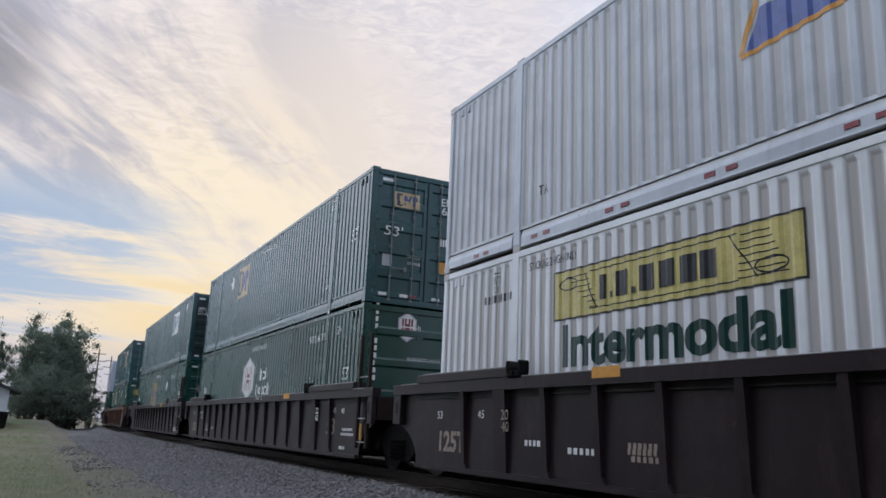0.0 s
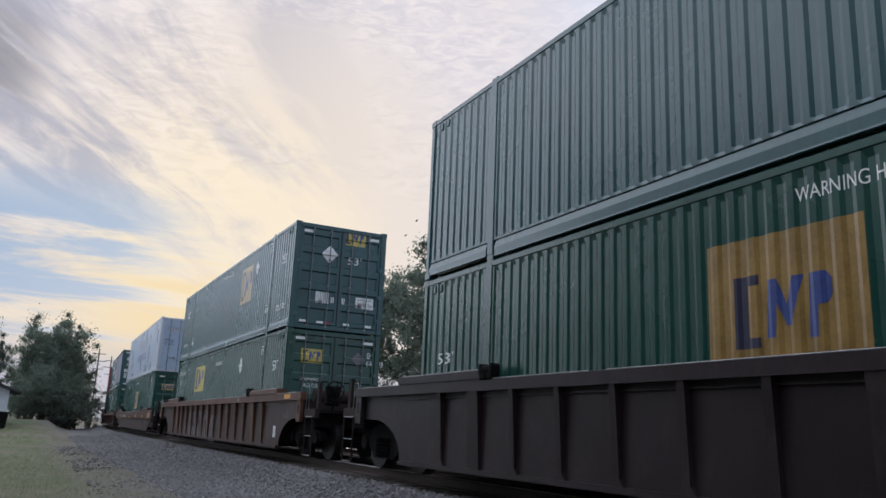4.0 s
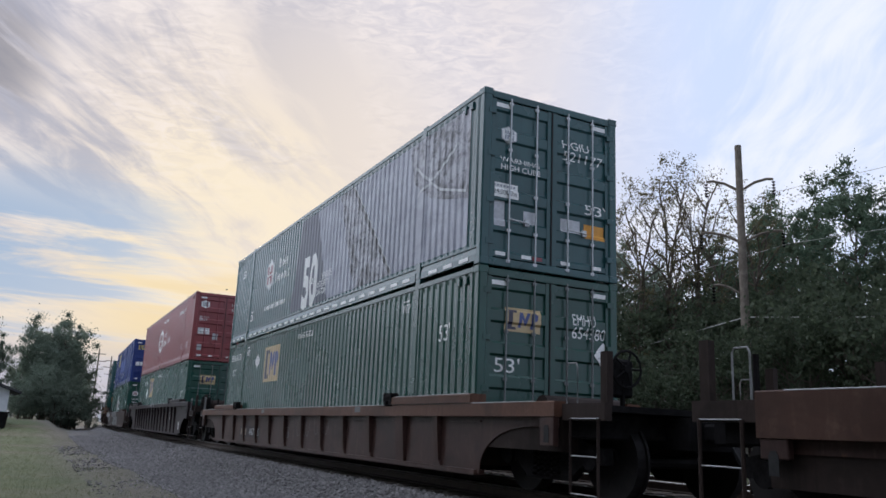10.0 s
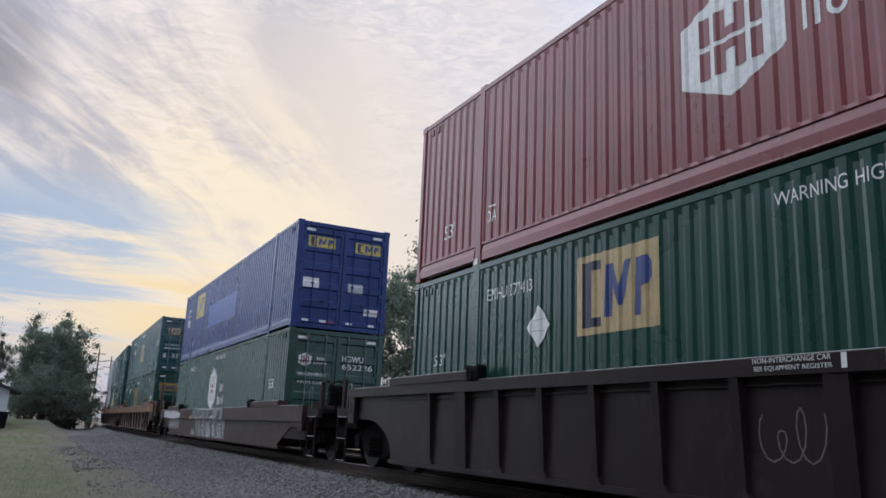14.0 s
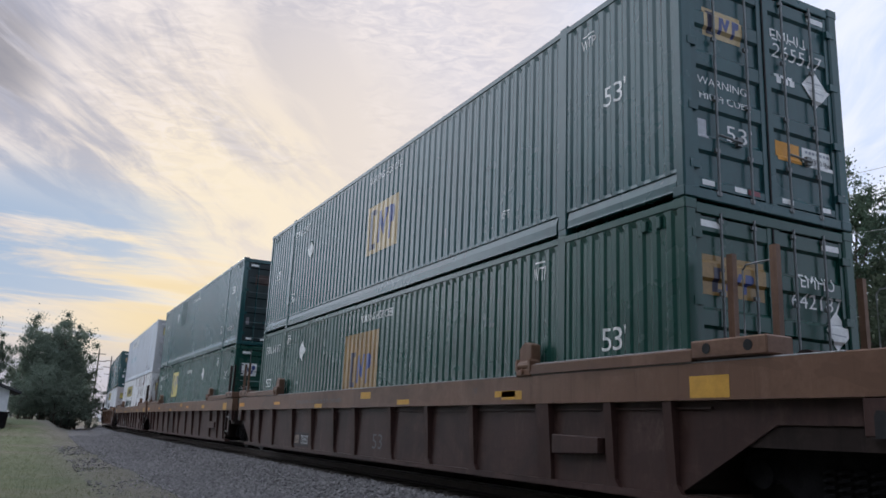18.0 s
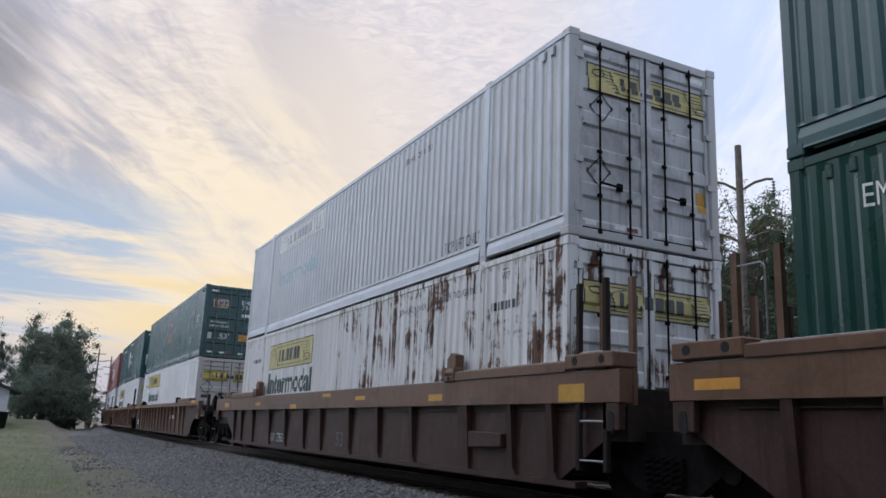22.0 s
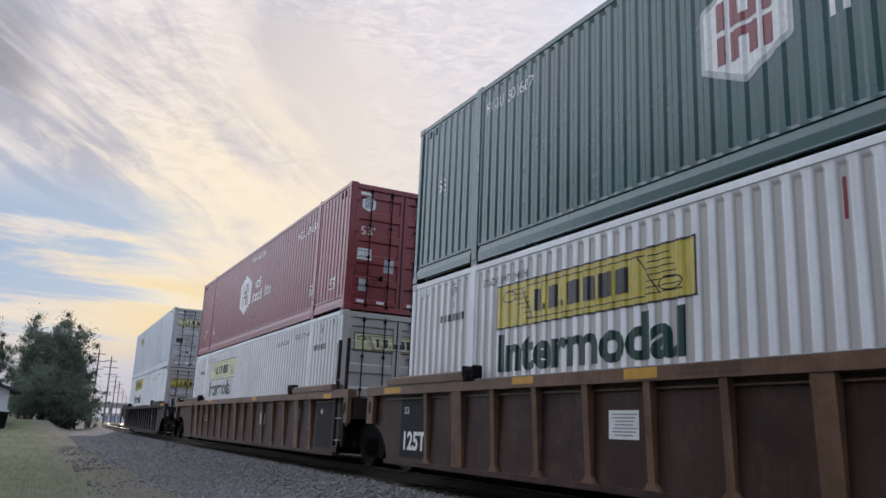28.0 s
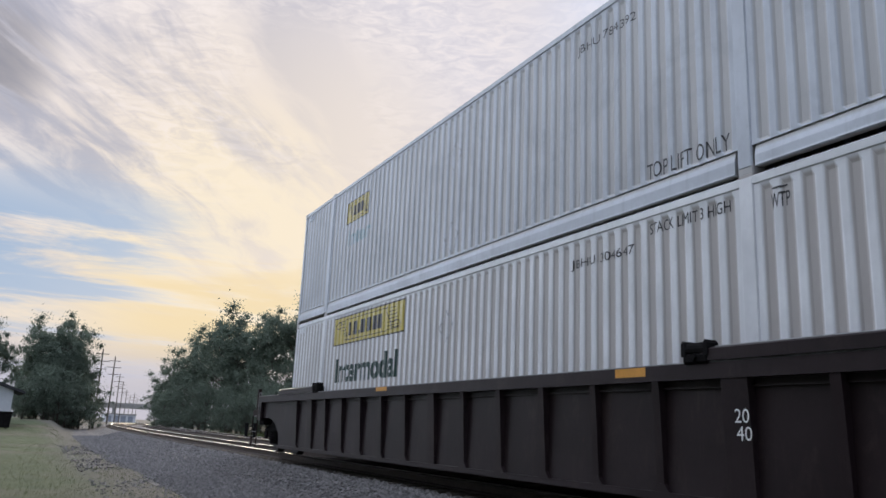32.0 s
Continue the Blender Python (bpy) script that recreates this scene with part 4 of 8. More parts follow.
def build_track(off, label):
    t = tagged(new("railway_track"), label, "railway track", kind="structure")
    for g in (-0.7525, 0.7525):
        o = off + g
        bm = bmesh.new()
        swept(bm, [(o - 0.07, 0.43), (o - 0.07, 0.445), (o - 0.012, 0.465), (o - 0.012, 0.555), (o - 0.035, 0.565), (o - 0.035, 0.592)], -40, 330)
        swept(bm, [(o + 0.035, 0.592), (o + 0.035, 0.565), (o + 0.012, 0.555), (o + 0.012, 0.465), (o + 0.07, 0.445), (o + 0.07, 0.43)], -40, 330)
        r = part("rail", bm, RAIL_STEEL, t)
        bm = bmesh.new()
        swept(bm, [(o - 0.035, 0.590), (o - 0.024, 0.599), (o + 0.024, 0.599), (o + 0.035, 0.590)], -40, 330)
        part("rail_head", bm, RAIL_HEAD, r, "bright worn rail head")
    me = shared("tie", lambda bm: bevelled((box(bm, -1.3, 1.3, -0.115, 0.115, 0.25, 0.43), bm)[1], 0.015), TIE)
    rest = bmesh.new()
    for i in range(420):
        s = -20 + i * 0.55
        x, y, th = line(s, off)
        if 90 > s > 2 and i % 1 == 0 and s < 100:
            put("tie", me, t, pose(x, y, 0, 0, 0, -math.degrees(th) + random.uniform(-1, 1)))
        else:
            box(rest, x - 1.3, x + 1.3, y - 0.115, y + 0.115, 0.25, 0.43)
    tagged(part("far_ties", rest, TIE, t), kind="stuff")


def scatter_stones():
    """Loose stones over the ballast near the camera, as one heap."""
    rng = np.random.default_rng(5)
    base = np.array([(1, 0, 0), (-1, 0, 0), (0, 1, 0), (0, -1, 0), (0, 0, 1), (0, 0, -1)], float)
    tri = np.array([(0, 2, 4), (2, 1, 4), (1, 3, 4), (3, 0, 4), (2, 0, 5), (1, 2, 5), (3, 1, 5), (0, 3, 5)])
    verts, faces, k = [], [], 0
    for count, (o0, o1), (s0, s1), size in ((17000, (2.6, 5.9), (5, 26), 0.030), (9000, (2.4, 5.9), (26, 60), 0.036), (4000, (5.6, 8.6), (18, 60), 0.034), (1500, (1.3, 2.9), (6, 40), 0.026)):
        for _ in range(count):
            o, s = rng.uniform(o0, o1), rng.uniform(s0, s1)
            x, y, _th = line(s, o)
            z = np.interp(o, [2.45, 3.1, 4.35, 5.25, 8.7], [0.004, 0.035, 0.08, 0.385, 0.385])
            r = size * rng.uniform(0.6, 1.5)
            p = base * (1 + rng.uniform(-0.35, 0.35, (6, 1))) * r * np.array([1.15, 1.0, 0.75])
            p += rng.uniform(-0.25, 0.25, (6, 3)) * r
            q = rng.uniform(0, math.tau)
            c, sn = math.cos(q), math.sin(q)
            p = np.column_stack([p[:, 0] * c - p[:, 1] * sn + x, p[:, 0] * sn + p[:, 1] * c + y, p[:, 2] + z + r * 0.25])
            verts.append(p)
            faces.append(tri + k)
            k += 6
    me = bpy.data.meshes.new("loose_stones")
    me.from_pydata(np.concatenate(verts).tolist(), [], np.concatenate(faces).tolist())
    me.materials.append(STONE)
    tagged(new("loose_stones", me), "loose grey ballast stones beside the rails", "gravel", kind="stuff")


def scatter_blades(name, label, count, place, size, mat, seed, width=0.012):
    rng = np.random.default_rng(seed)
    verts, faces = [], []
    for i in range(count):
        x, y = place(rng)
        h = size * rng.uniform(0.5, 1.5)
        q, lean = rng.uniform(0, math.tau), rng.uniform(0.1, 0.7) * h
        dx, dy = math.cos(q) * width * h / 0.1, math.sin(q) * width * h / 0.1
        lx, ly = math.cos(q + 1.3) * lean, math.sin(q + 1.3) * lean
        z = bank(x, y)
        verts += [(x - dx, y - dy, z - 0.01), (x + dx, y + dy, z - 0.01), (x + lx, y + ly, z + h)]
        faces.append((3 * i, 3 * i + 1, 3 * i + 2))
    me = bpy.data.meshes.new(name)
    me.from_pydata(verts, [], faces)
    me.materials.append(mat)
    tagged(new(name, me), label, "grass", kind="stuff")


# ---- trees ----
def leaf_cloud(rng, centres, radii, count, size, flat=1.0):
    """Leaf blades scattered through clumps."""
    pick = rng.choice(len(centres), count, p=radii ** 2 / (radii ** 2).sum())
    d = rng.normal(size=(count, 3))
    d /= np.linalg.norm(d, axis=1)[:, None]
    r = np.abs(rng.normal(0.0, 0.62, count)) * radii[pick]
    at = centres[pick] + d * r[:, None] * np.array([1, 1, 0.75])
    a = rng.normal(size=(count, 3))
    a /= np.linalg.norm(a, axis=1)[:, None]
    b = np.cross(a, rng.normal(size=(count, 3)))
    b /= np.linalg.norm(b, axis=1)[:, None]
    s = size * rng.uniform(0.6, 1.4, count)[:, None]
    quad = np.stack([at - a * s, at - b * s * 0.55, at + a * s, at + b * s * 0.55], 1)
    return quad.reshape(-1, 3), np.arange(count * 4).reshape(-1, 4)


def build_tree(name, label, h, spread, leaves, leaf, mat, seed, crown0=0.25, limbs=9, bare=False, stems=1, clump=1.0):
    """Trunk and limbs of tapered rods, and a crown of clumps of leaves round the limbs' ends."""
    rng = np.random.default_rng(seed)
    tree = tagged(new(name), label, "tree")
    bm = bmesh.new()
    tips, rad = [], []

    def grow(p, way, length, r, depth):
        """A limb of three bends that forks at its end."""
        for k in range(3):
            way = (way + Vector(rng.normal(size=3).tolist()) * 0.22 + Vector((0, 0, 0.10))).normalized()
            q = p + way * (length / 3)
            rod(bm, p, q, r, 5 if depth < 2 else 4, r * 0.78)
            p, r = q, r * 0.78
            if depth < (3 if bare else 2) and k > 0:
                side = Vector(rng.normal(size=3).tolist())
                side = (way * 0.8 + (side - way * side.dot(way)).normalized() * 0.75).normalized()
                grow(p, side, length * rng.uniform(0.45, 0.7), r * 0.62, depth + 1)
        tips.append(p)
        rad.append(rng.uniform(0.16, 0.30) * spread * clump)

    for st in range(stems):
        ox, oy = (rng.uniform(-0.3, 0.3) * spread, rng.uniform(-0.3, 0.3) * spread) if stems > 1 else (0, 0)
        hh = h * (1 if st == 0 else rng.uniform(0.7, 0.95))
        pts = [Vector((ox + rng.normal() * 0.03 * hh * k, oy + rng.normal() * 0.03 * hh * k, hh * k * 0.97)) for k in (0, 0.25, 0.5, 0.75, 1)]
        r0 = 0.015 * hh + 0.03
        for i in range(4):
            rod(bm, pts[i], pts[i + 1], r0 * (1 - i * 0.24), 7, r0 * (1 - (i + 1) * 0.24) + 0.006)
        for i in range(limbs):
            k = crown0 + (0.98 - crown0) * (i + rng.uniform(0, 0.8)) / limbs
            seg = min(3, int(k * 4))
            p = pts[seg].lerp(pts[seg + 1], k * 4 - seg)
            q = i * 2.4 + rng.uniform(-0.5, 0.5)
            prof = math.sin(math.pi * min(1, (k - crown0 * 0.55) / (1.10 - crown0 * 0.55))) ** 0.7
            ln = spread * prof * rng.uniform(0.6, 1.0) + 0.25
            grow(p, Vector((math.cos(q), math.sin(q), rng.uniform(0.25, 0.75) if not bare else rng.uniform(0.7, 1.6))).normalized(), ln, r0 * 0.30, 0 if stems == 1 or bare else 1)
        tips.append(pts[4])
        rad.append(0.2 * spread * clump)
    part("trunk", bm, BARK, tree)
    co, f = leaf_cloud(rng, np.array([tuple(t) for t in tips]), np.array(rad), leaves, leaf)
    me = bpy.data.meshes.new("crown")
    me.from_pydata(co.tolist(), [], f.tolist())
    me.materials.append(mat)
    put("crown", me, tree)
    return tree


def around(az, dist):
    return dist * math.sin(radians(az)), dist * math.cos(radians(az))


def build_woods():
    kinds = {
        "broad": build_tree("tree", "dark leafy tree beside the railway", 12.0, 3.4, 24000, 0.125, LEAF_HAZY, 11, 0.10, 17, False, 2, 1.15),
        "round": build_tree("tree", "dark leafy tree beside the railway", 12.0, 4.0, 26000, 0.13, LEAF_HAZY, 12, 0.08, 17, False, 3, 1.2),
        "pine": build_tree("tree", "dense dark evergreen tree on the bank", 12.0, 3.0, 22000, 0.085, LEAF_PINE, 13, 0.06, 26, False, 1, 0.95),
        "thin": build_tree("tree", "half bare tree with thin branches", 12.0, 2.9, 3800, 0.06, LEAF_DRY, 14, 0.20, 13, True, 2, 0.55),
        "bush": build_tree("bush", "dark tangled bush on the bank", 3.2, 1.9, 5200, 0.075, LEAF_BUSH, 15, 0.05, 10, False, 3, 1.1),
    }
    # the far bushes take the leaf colour that has the haze in it
    kinds["shrub"] = build_tree("bush", "grey green bush at the foot of the trees", 3.2, 1.9, 5200, 0.085, LEAF_HAZY, 16, 0.05, 10, False, 3, 1.1)
    spots = [
        # (kind, bearing, distance, height)
        ("round", 0.45, 94, 9.0, 0.82), ("broad", 1.1, 95, 10.0, 0.86), ("round", 2.3, 95, 9.7, 0.71), ("broad", 1.7, 92, 8.8, 0.87), ("round", 2.85, 97, 7.6, 0.65), ("round", 1.5, 90, 6.2, 1.0),
        ("round", -0.55, 104, 6.6, 0.6), ("broad", -2.4, 82, 7.4, 0.6), ("round", -3.6, 84, 8.2), ("broad", -6, 80, 11), ("round", -9, 78, 12),
        # behind the second track
        ("thin", 40.4, 37, 10.2), ("thin", 42.2, 38, 11.4), ("thin", 44.2, 38, 11.2), ("thin", 46.6, 40, 10.4), ("thin", 49.5, 36, 9.4),
        ("pine", 52.2, 40, 10.6), ("pine", 55.2, 35, 9.8), ("pine", 58.5, 33, 9.4), ("pine", 63, 31, 10), ("round", 50.6, 47, 9.6), ("pine", 47.0, 49, 9.0), ("pine", 48.6, 45, 10.4), ("pine", 50.4, 43, 10.8), ("bush", 44.5, 40, 5.4), ("bush", 47.5, 40, 5.6), ("bush", 41.5, 42, 5.2),
        ("broad", 43.0, 50, 8.8), ("broad", 39.5, 47, 10.0), ("round", 37.0, 50, 10.5), ("round", 34, 56, 12), ("broad", 31, 58, 12),
        ("round", 27.5, 62, 12), ("broad", 24.5, 68, 12.5), ("round", 22, 74, 13.2), ("broad", 19.2, 78, 12.8), ("round", 17, 84, 13),
        ("broad", 14.9, 88, 11.8), ("round", 13.2, 94, 12.0), ("broad", 11.9, 97, 12.6), ("round", 10.4, 104, 10.8), ("round", 9.0, 108, 9.4), ("broad", 8.2, 112, 7.4), ("round", 7.7, 118, 5.6),
        ("bush", 40, 30, 3.2), ("bush", 42.5, 29, 2.6), ("bush", 45.5, 31, 3.4), ("bush", 48.8, 30, 3.0), ("bush", 51.5, 29, 3.8), ("bush", 54, 28, 3.4), ("bush", 57, 27, 4.0),
        ("bush", 37, 33, 3.6), ("bush", 46.5, 36, 4.6), ("bush", 43, 36, 4.2), ("bush", 50, 35, 4.6), ("bush", 39.5, 37, 4.8), ("bush", 53, 33, 5.0), ("bush", 56, 31, 4.6), ("bush", 60, 30, 4.6),
        ("shrub", 16, 72, 3.4), ("shrub", 13.5, 80, 3.2), ("shrub", 18.5, 66, 3.4),
        # unseen trees left of and behind the camera, added to block low skylight
        ("broad", -14, 70, 11), ("round", -20, 64, 11), ("broad", -28, 58, 11), ("round", -25, 31, 13), ("broad", -33, 27, 13.5), ("round", -41, 23.5, 13), ("broad", -49, 21, 13), ("round", -57, 19, 13), ("bush", -36, 24, 4.2), ("bush", -44, 21, 4.0), ("bush", -52, 18.5, 4.2), ("broad", -64, 18, 12), ("round", -72, 16, 13), ("round", -81, 15, 13), ("broad", -90, 14.5, 13), ("round", -99, 15, 13.5), ("broad", -108, 15, 13), ("round", -118, 15.5, 13.5), ("broad", -128, 17, 13), ("round", -138, 20, 13), ("broad", -147, 24, 13), ("bush", -78, 13, 3.4), ("bush", -90, 12.5, 3.4), ("bush", -102, 12.5, 3.4), ("bush", -114, 13, 3.4), ("bush", -126, 14, 3.4), ("bush", -66, 14, 3.4),
        ("round", -92, 30, 12), ("broad", -108, 31, 13),
        # bushes at the foot of the trees down the line
        *[("shrub", -0.4 + 0.42 * i, 86 + (i * 37) % 5, 2.8 + 0.4 * ((i * 5) % 4)) for i in range(8)], *[("shrub", 8.6 + 1.1 * i, 98 - 3.4 * i, 3.6 + 0.4 * (i % 3)) for i in range(7)], ("shrub", 2.6, 90, 2.8), ("shrub", 3.8, 96, 2.6),
    ]
    used = set()
    rng = random.Random(4)
    for kind, az, dist, h, *slim in spots:
        x, y = around(az, dist)
        src = kinds[kind]
        nat = 3.2 if kind in ("bush", "shrub") else 12.0
        k = h / nat
        m = Matrix.LocRotScale((x, y, bank(x, y) - 0.1), Euler((0, 0, rng.uniform(0, 6.28))), None)
        if kind in used:
            src = copy_thing(src, m)
        else:
            used.add(kind)
            src.matrix_basis = m
        wide = k * (slim[0] if slim else 0.9)
        src.scale = (wide * rng.uniform(0.9, 1.1), wide * rng.uniform(0.9, 1.1), k)


# ---- poles, wires, shed and far things ----
def build_power_pole(x, y, h=11.5):
    p = tagged(new("utility_pole"), "weathered wooden utility pole with curved cross arms", "utility pole", "pole line beside the railway")
    p.matrix_basis = pose(x, y, bank(x, y) - 0.2)
    bm = bmesh.new()
    rod(bm, (0, 0, 0), (0, 0, h), 0.19, 10, 0.13)
    part("pole", bm, POLE_WOOD, p)
    ax = Vector((0.72, -0.69, 0))
    for z, arm in ((h - 1.9, 1.25), (h - 4.0, 1.5), (h - 6.1, 1.1)):
        for s in (-1, 1):
            if z < h - 6 and s > 0:
                continue
            bm = bmesh.new()
            pts = [Vector((0, 0, z)), ax * s * arm * 0.45 + Vector((0, 0, z + 0.34)), ax * s * arm * 0.8 + Vector((0, 0, z + 0.46)), ax * s * arm + Vector((0, 0, z + 0.44))]
            tube(bm, pts, 0.055)
            a = part("cross_arm", bm, POLE_WOOD, p)
            bm = bmesh.new()
            e = ax * s * arm + Vector((0, 0, z + 0.40))
            for k in range(5):
                rod(bm, e - Vector((0, 0, 0.06 + 0.12 * k)), e - Vector((0, 0, 0.13 + 0.12 * k)), 0.075, 8, 0.03)
            part("insulator", bm, DARK, a)
    return p


def build_far_pole(x, y, h):
    p = tagged(new("utility_pole"), "tall dark utility pole with short cross arms, far down the line", "utility pole", "far poles")
    p.matrix_basis = pose(x, y, 0)
    bm = bmesh.new()
    rod(bm, (0, 0, 0), (0, 0, h), 0.17, 8, 0.11)
    part("pole", bm, POLE_WOOD, p)
    for z, w in ((h - 0.9, 1.1), (h - 2.2, 1.4), (h - 3.6, 1.0)):
        bm = bmesh.new()
        box(bm, -w, w, -0.06, 0.06, z - 0.06, z + 0.06)
        part("cross_arm", bm, POLE_WOOD, p)


def build_wire(name, label, a, b, sag, r=0.014):
    a, b = Vector(a), Vector(b)
    bm = bmesh.new()
    tube(bm, [a.lerp(b, i / 14) - Vector((0, 0, sag * 4 * (i / 14) * (1 - i / 14))) for i in range(15)], r, 5)
    tagged(new(name, mesh_of(bm, name, CABLE)), label, "cable", "overhead cables")


def build_pole_line():
    line_x = 23.8
    at = [(line_x, -36), (line_x, 21.4), (line_x + 1, 78), (line_x + 3, 135)]
    for x, y in at:
        build_power_pole(x, y)
    for (x0, y0), (x1, y1) in zip(at, at[1:]):
        for dx, z, sag in ((0.9, 9.3, 0.9), (1.1, 7.2, 0.9)):
            build_wire("power_wire", "thin overhead power wire", (x0 + dx, y0 - dx, z + bank(x0, y0)), (x1 + dx, y1 - dx, z + bank(x1, y1)), sag, 0.009)
        build_wire("telephone_cable", "pale sagging telephone cable", (x0, y0, 4.4 + bank(x0, y0)), (x1, y1, 4.4 + bank(x1, y1)), 1.7, 0.022)
    for az, el in ((3.82, 4.42), (4.62, 3.98), (5.05, 2.88), (5.32, 2.35), (5.60, 1.86), (5.85, 1.5), (6.1, 1.7), (6.3, 1.35)):
        d = 12.2 / math.tan(radians(el))
        x, y = around(az, d)
        build_far_pole(x, y, 13.5)


def build_shed():
    s = tagged(new("shed"), "low white shed with a dark shingle roof", "shed")
    s.matrix_basis = pose(-5.5, 62, 0.30, 0, 0, 4)
    bm = bmesh.new()
    box(bm, -4.4, 4.4, 0, 6, 0, 2.55)
    body = part("wall", bm, SIDING, s)
    for i in range(24):
        x = -4.3 + i * 0.37
        put("batten", shared("batten", lambda bm: box(bm, -0.02, 0.02, -0.02, 0.0, 0.02, 2.5), SIDING), body, Matrix.Translation((x, 0, 0)))
    bm = bmesh.new()
    prism(bm, [(-5.1, 2.35), (0, 4.1), (5.1, 2.35), (5.1, 2.5), (0, 4.28), (-5.1, 2.5)], "y", -0.5, 6.5)
    part("roof", bm, SHINGLE, s)
    bm = bmesh.new()
    prism(bm, [(-4.4, 2.55), (4.4, 2.55), (0, 4.05)], "y", 0.0, 0.12)
    part("gable", bm, SIDING, s)
    b = tagged(new("rubbish_bin"), "dark wheeled bin standing beside the shed", "bin")
    b.matrix_basis = pose(-1.35, 58.5, bank(-1.35, 58.5) - 0.01, 0, 0, 20)
    bm = bmesh.new()
    prism(bm, [(-0.28, 0.1), (0.28, 0.1), (0.36, 1.0), (-0.36, 1.0)], "y", -0.35, 0.35)
    part("body", bevelled(bm, 0.03), DARK, b)
    bm = bmesh.new()
    box(bm, -0.4, 0.4, -0.4, 0.4, 1.0, 1.1)
    part("lid", bevelled(bm, 0.03), DARK, b)
    for k in (-0.3, 0.3):
        bm = bmesh.new()
        rod(bm, (k - 0.04, 0.3, 0.11), (k + 0.04, 0.3, 0.11), 0.11, 10)
        part("wheel", bm, RUBBER, b)


def build_far_things():
    o = tagged(new("overpass"), "pale concrete road overpass across the distance", "bridge")
    o.matrix_basis = pose(*around(7.2, 360), 0, 0, 0, -6)
    bm = bmesh.new()
    box(bm, -60, 40, -5, 5, 5.4, 6.6)
    part("deck", bm, CONCRETE, o)
    bm = bmesh.new()
    box(bm, -60, 40, -5.3, -5.05, 6.6, 7.5)
    part("parapet", bm, CONCRETE, o)
    for x in (-50, -32, -14, 4, 22, 38):
        bm = bmesh.new()
        box(bm, x - 0.7, x + 0.7, -3.5, 3.5, 0, 5.4)
        part("pier", bm, CONCRETE, o)
    w = tagged(new("warehouse"), "low pale warehouse far beyond the tracks", "building")
    w.matrix_basis = pose(*around(5.4, 300), 0)
    bm = bmesh.new()
    box(bm, -5, 5, 0, 12, 0, 2.6)
    part("wall", bm, SIDING, w)
    bm = bmesh.new()
    box(bm, -5.3, 5.3, -0.4, 12.4, 2.6, 2.9)
    part("roof", bm, CONCRETE, w)
    for i in range(4):
        bm = bmesh.new()
        box(bm, -4.4 + i * 2.3, -2.8 + i * 2.3, -0.06, -0.003, 0.1, 2.1)
        part("door", bm, INK_GREY, w)
    for dx in (0, 1.0):
        p = tagged(new("marker_post"), "short dark steel post beside the second track", "post", "marker posts")
        x, y = around(13.55 + dx * 0.55, 46)
        p.matrix_basis = pose(x, y, 0.05)
        bm = bmesh.new()
        rod(bm, (0, 0, 0), (0, 0, 1.25), 0.09, 8)
        rod(bm, (0, 0, 1.25), (0, 0, 1.3), 0.11, 8)
        part("post", bm, DARK, p)


build_ground()
build_track_bed()
build_woods()
build_pole_line()
build_shed()
build_far_things()

# ---- the train ----
STYLE = {
    "maroon": dict(label="dark maroon ribbed steel well car with white stencils", paint=PURPLE_CAR, sill_paint=PURPLE_CAR),
    "orange": dict(label="rusty brown ribbed well car with an orange sill and chalk graffiti", paint=RUST_CAR, sill_paint=ORANGE_CAR, stake_paint=ORANGE_CAR, sill=(1.29, 1.47)),
    "smooth": dict(label="orange brown smooth-sided well car with yellow reflectors", paint=RUST_CAR, sill_paint=SMOOTH_CAR, ribbed=False, sill=(0.77, 1.16), ends="slope"),
    "brown": dict(label="brown ribbed steel well car with a worn top sill", paint=BROWN_CAR, sill_paint=ORANGE_CAR, spacing=1.35, sill=(0.94, 1.12)),
    "graffiti": dict(label="rust red smooth-sided well car with white and black graffiti", paint=RUST_CAR, sill_paint=RUST_CAR, ribbed=False, sill=(0.81, 1.17), ends="slope"),
    "tan": dict(label="tan ribbed well car with yellow reflectors and end posts", paint=BROWN_CAR, sill_paint=TAN_CAR, stake_paint=BROWN_CAR, spacing=1.2, sill=(1.09, 1.44), ends="slope", posts=True),
    "rust": dict(label="brown ribbed well car with a worn ochre top sill", paint=BROWN_CAR, sill_paint=TAN_CAR, stake_paint=TAN_CAR, sill=(1.29, 1.44)),
}
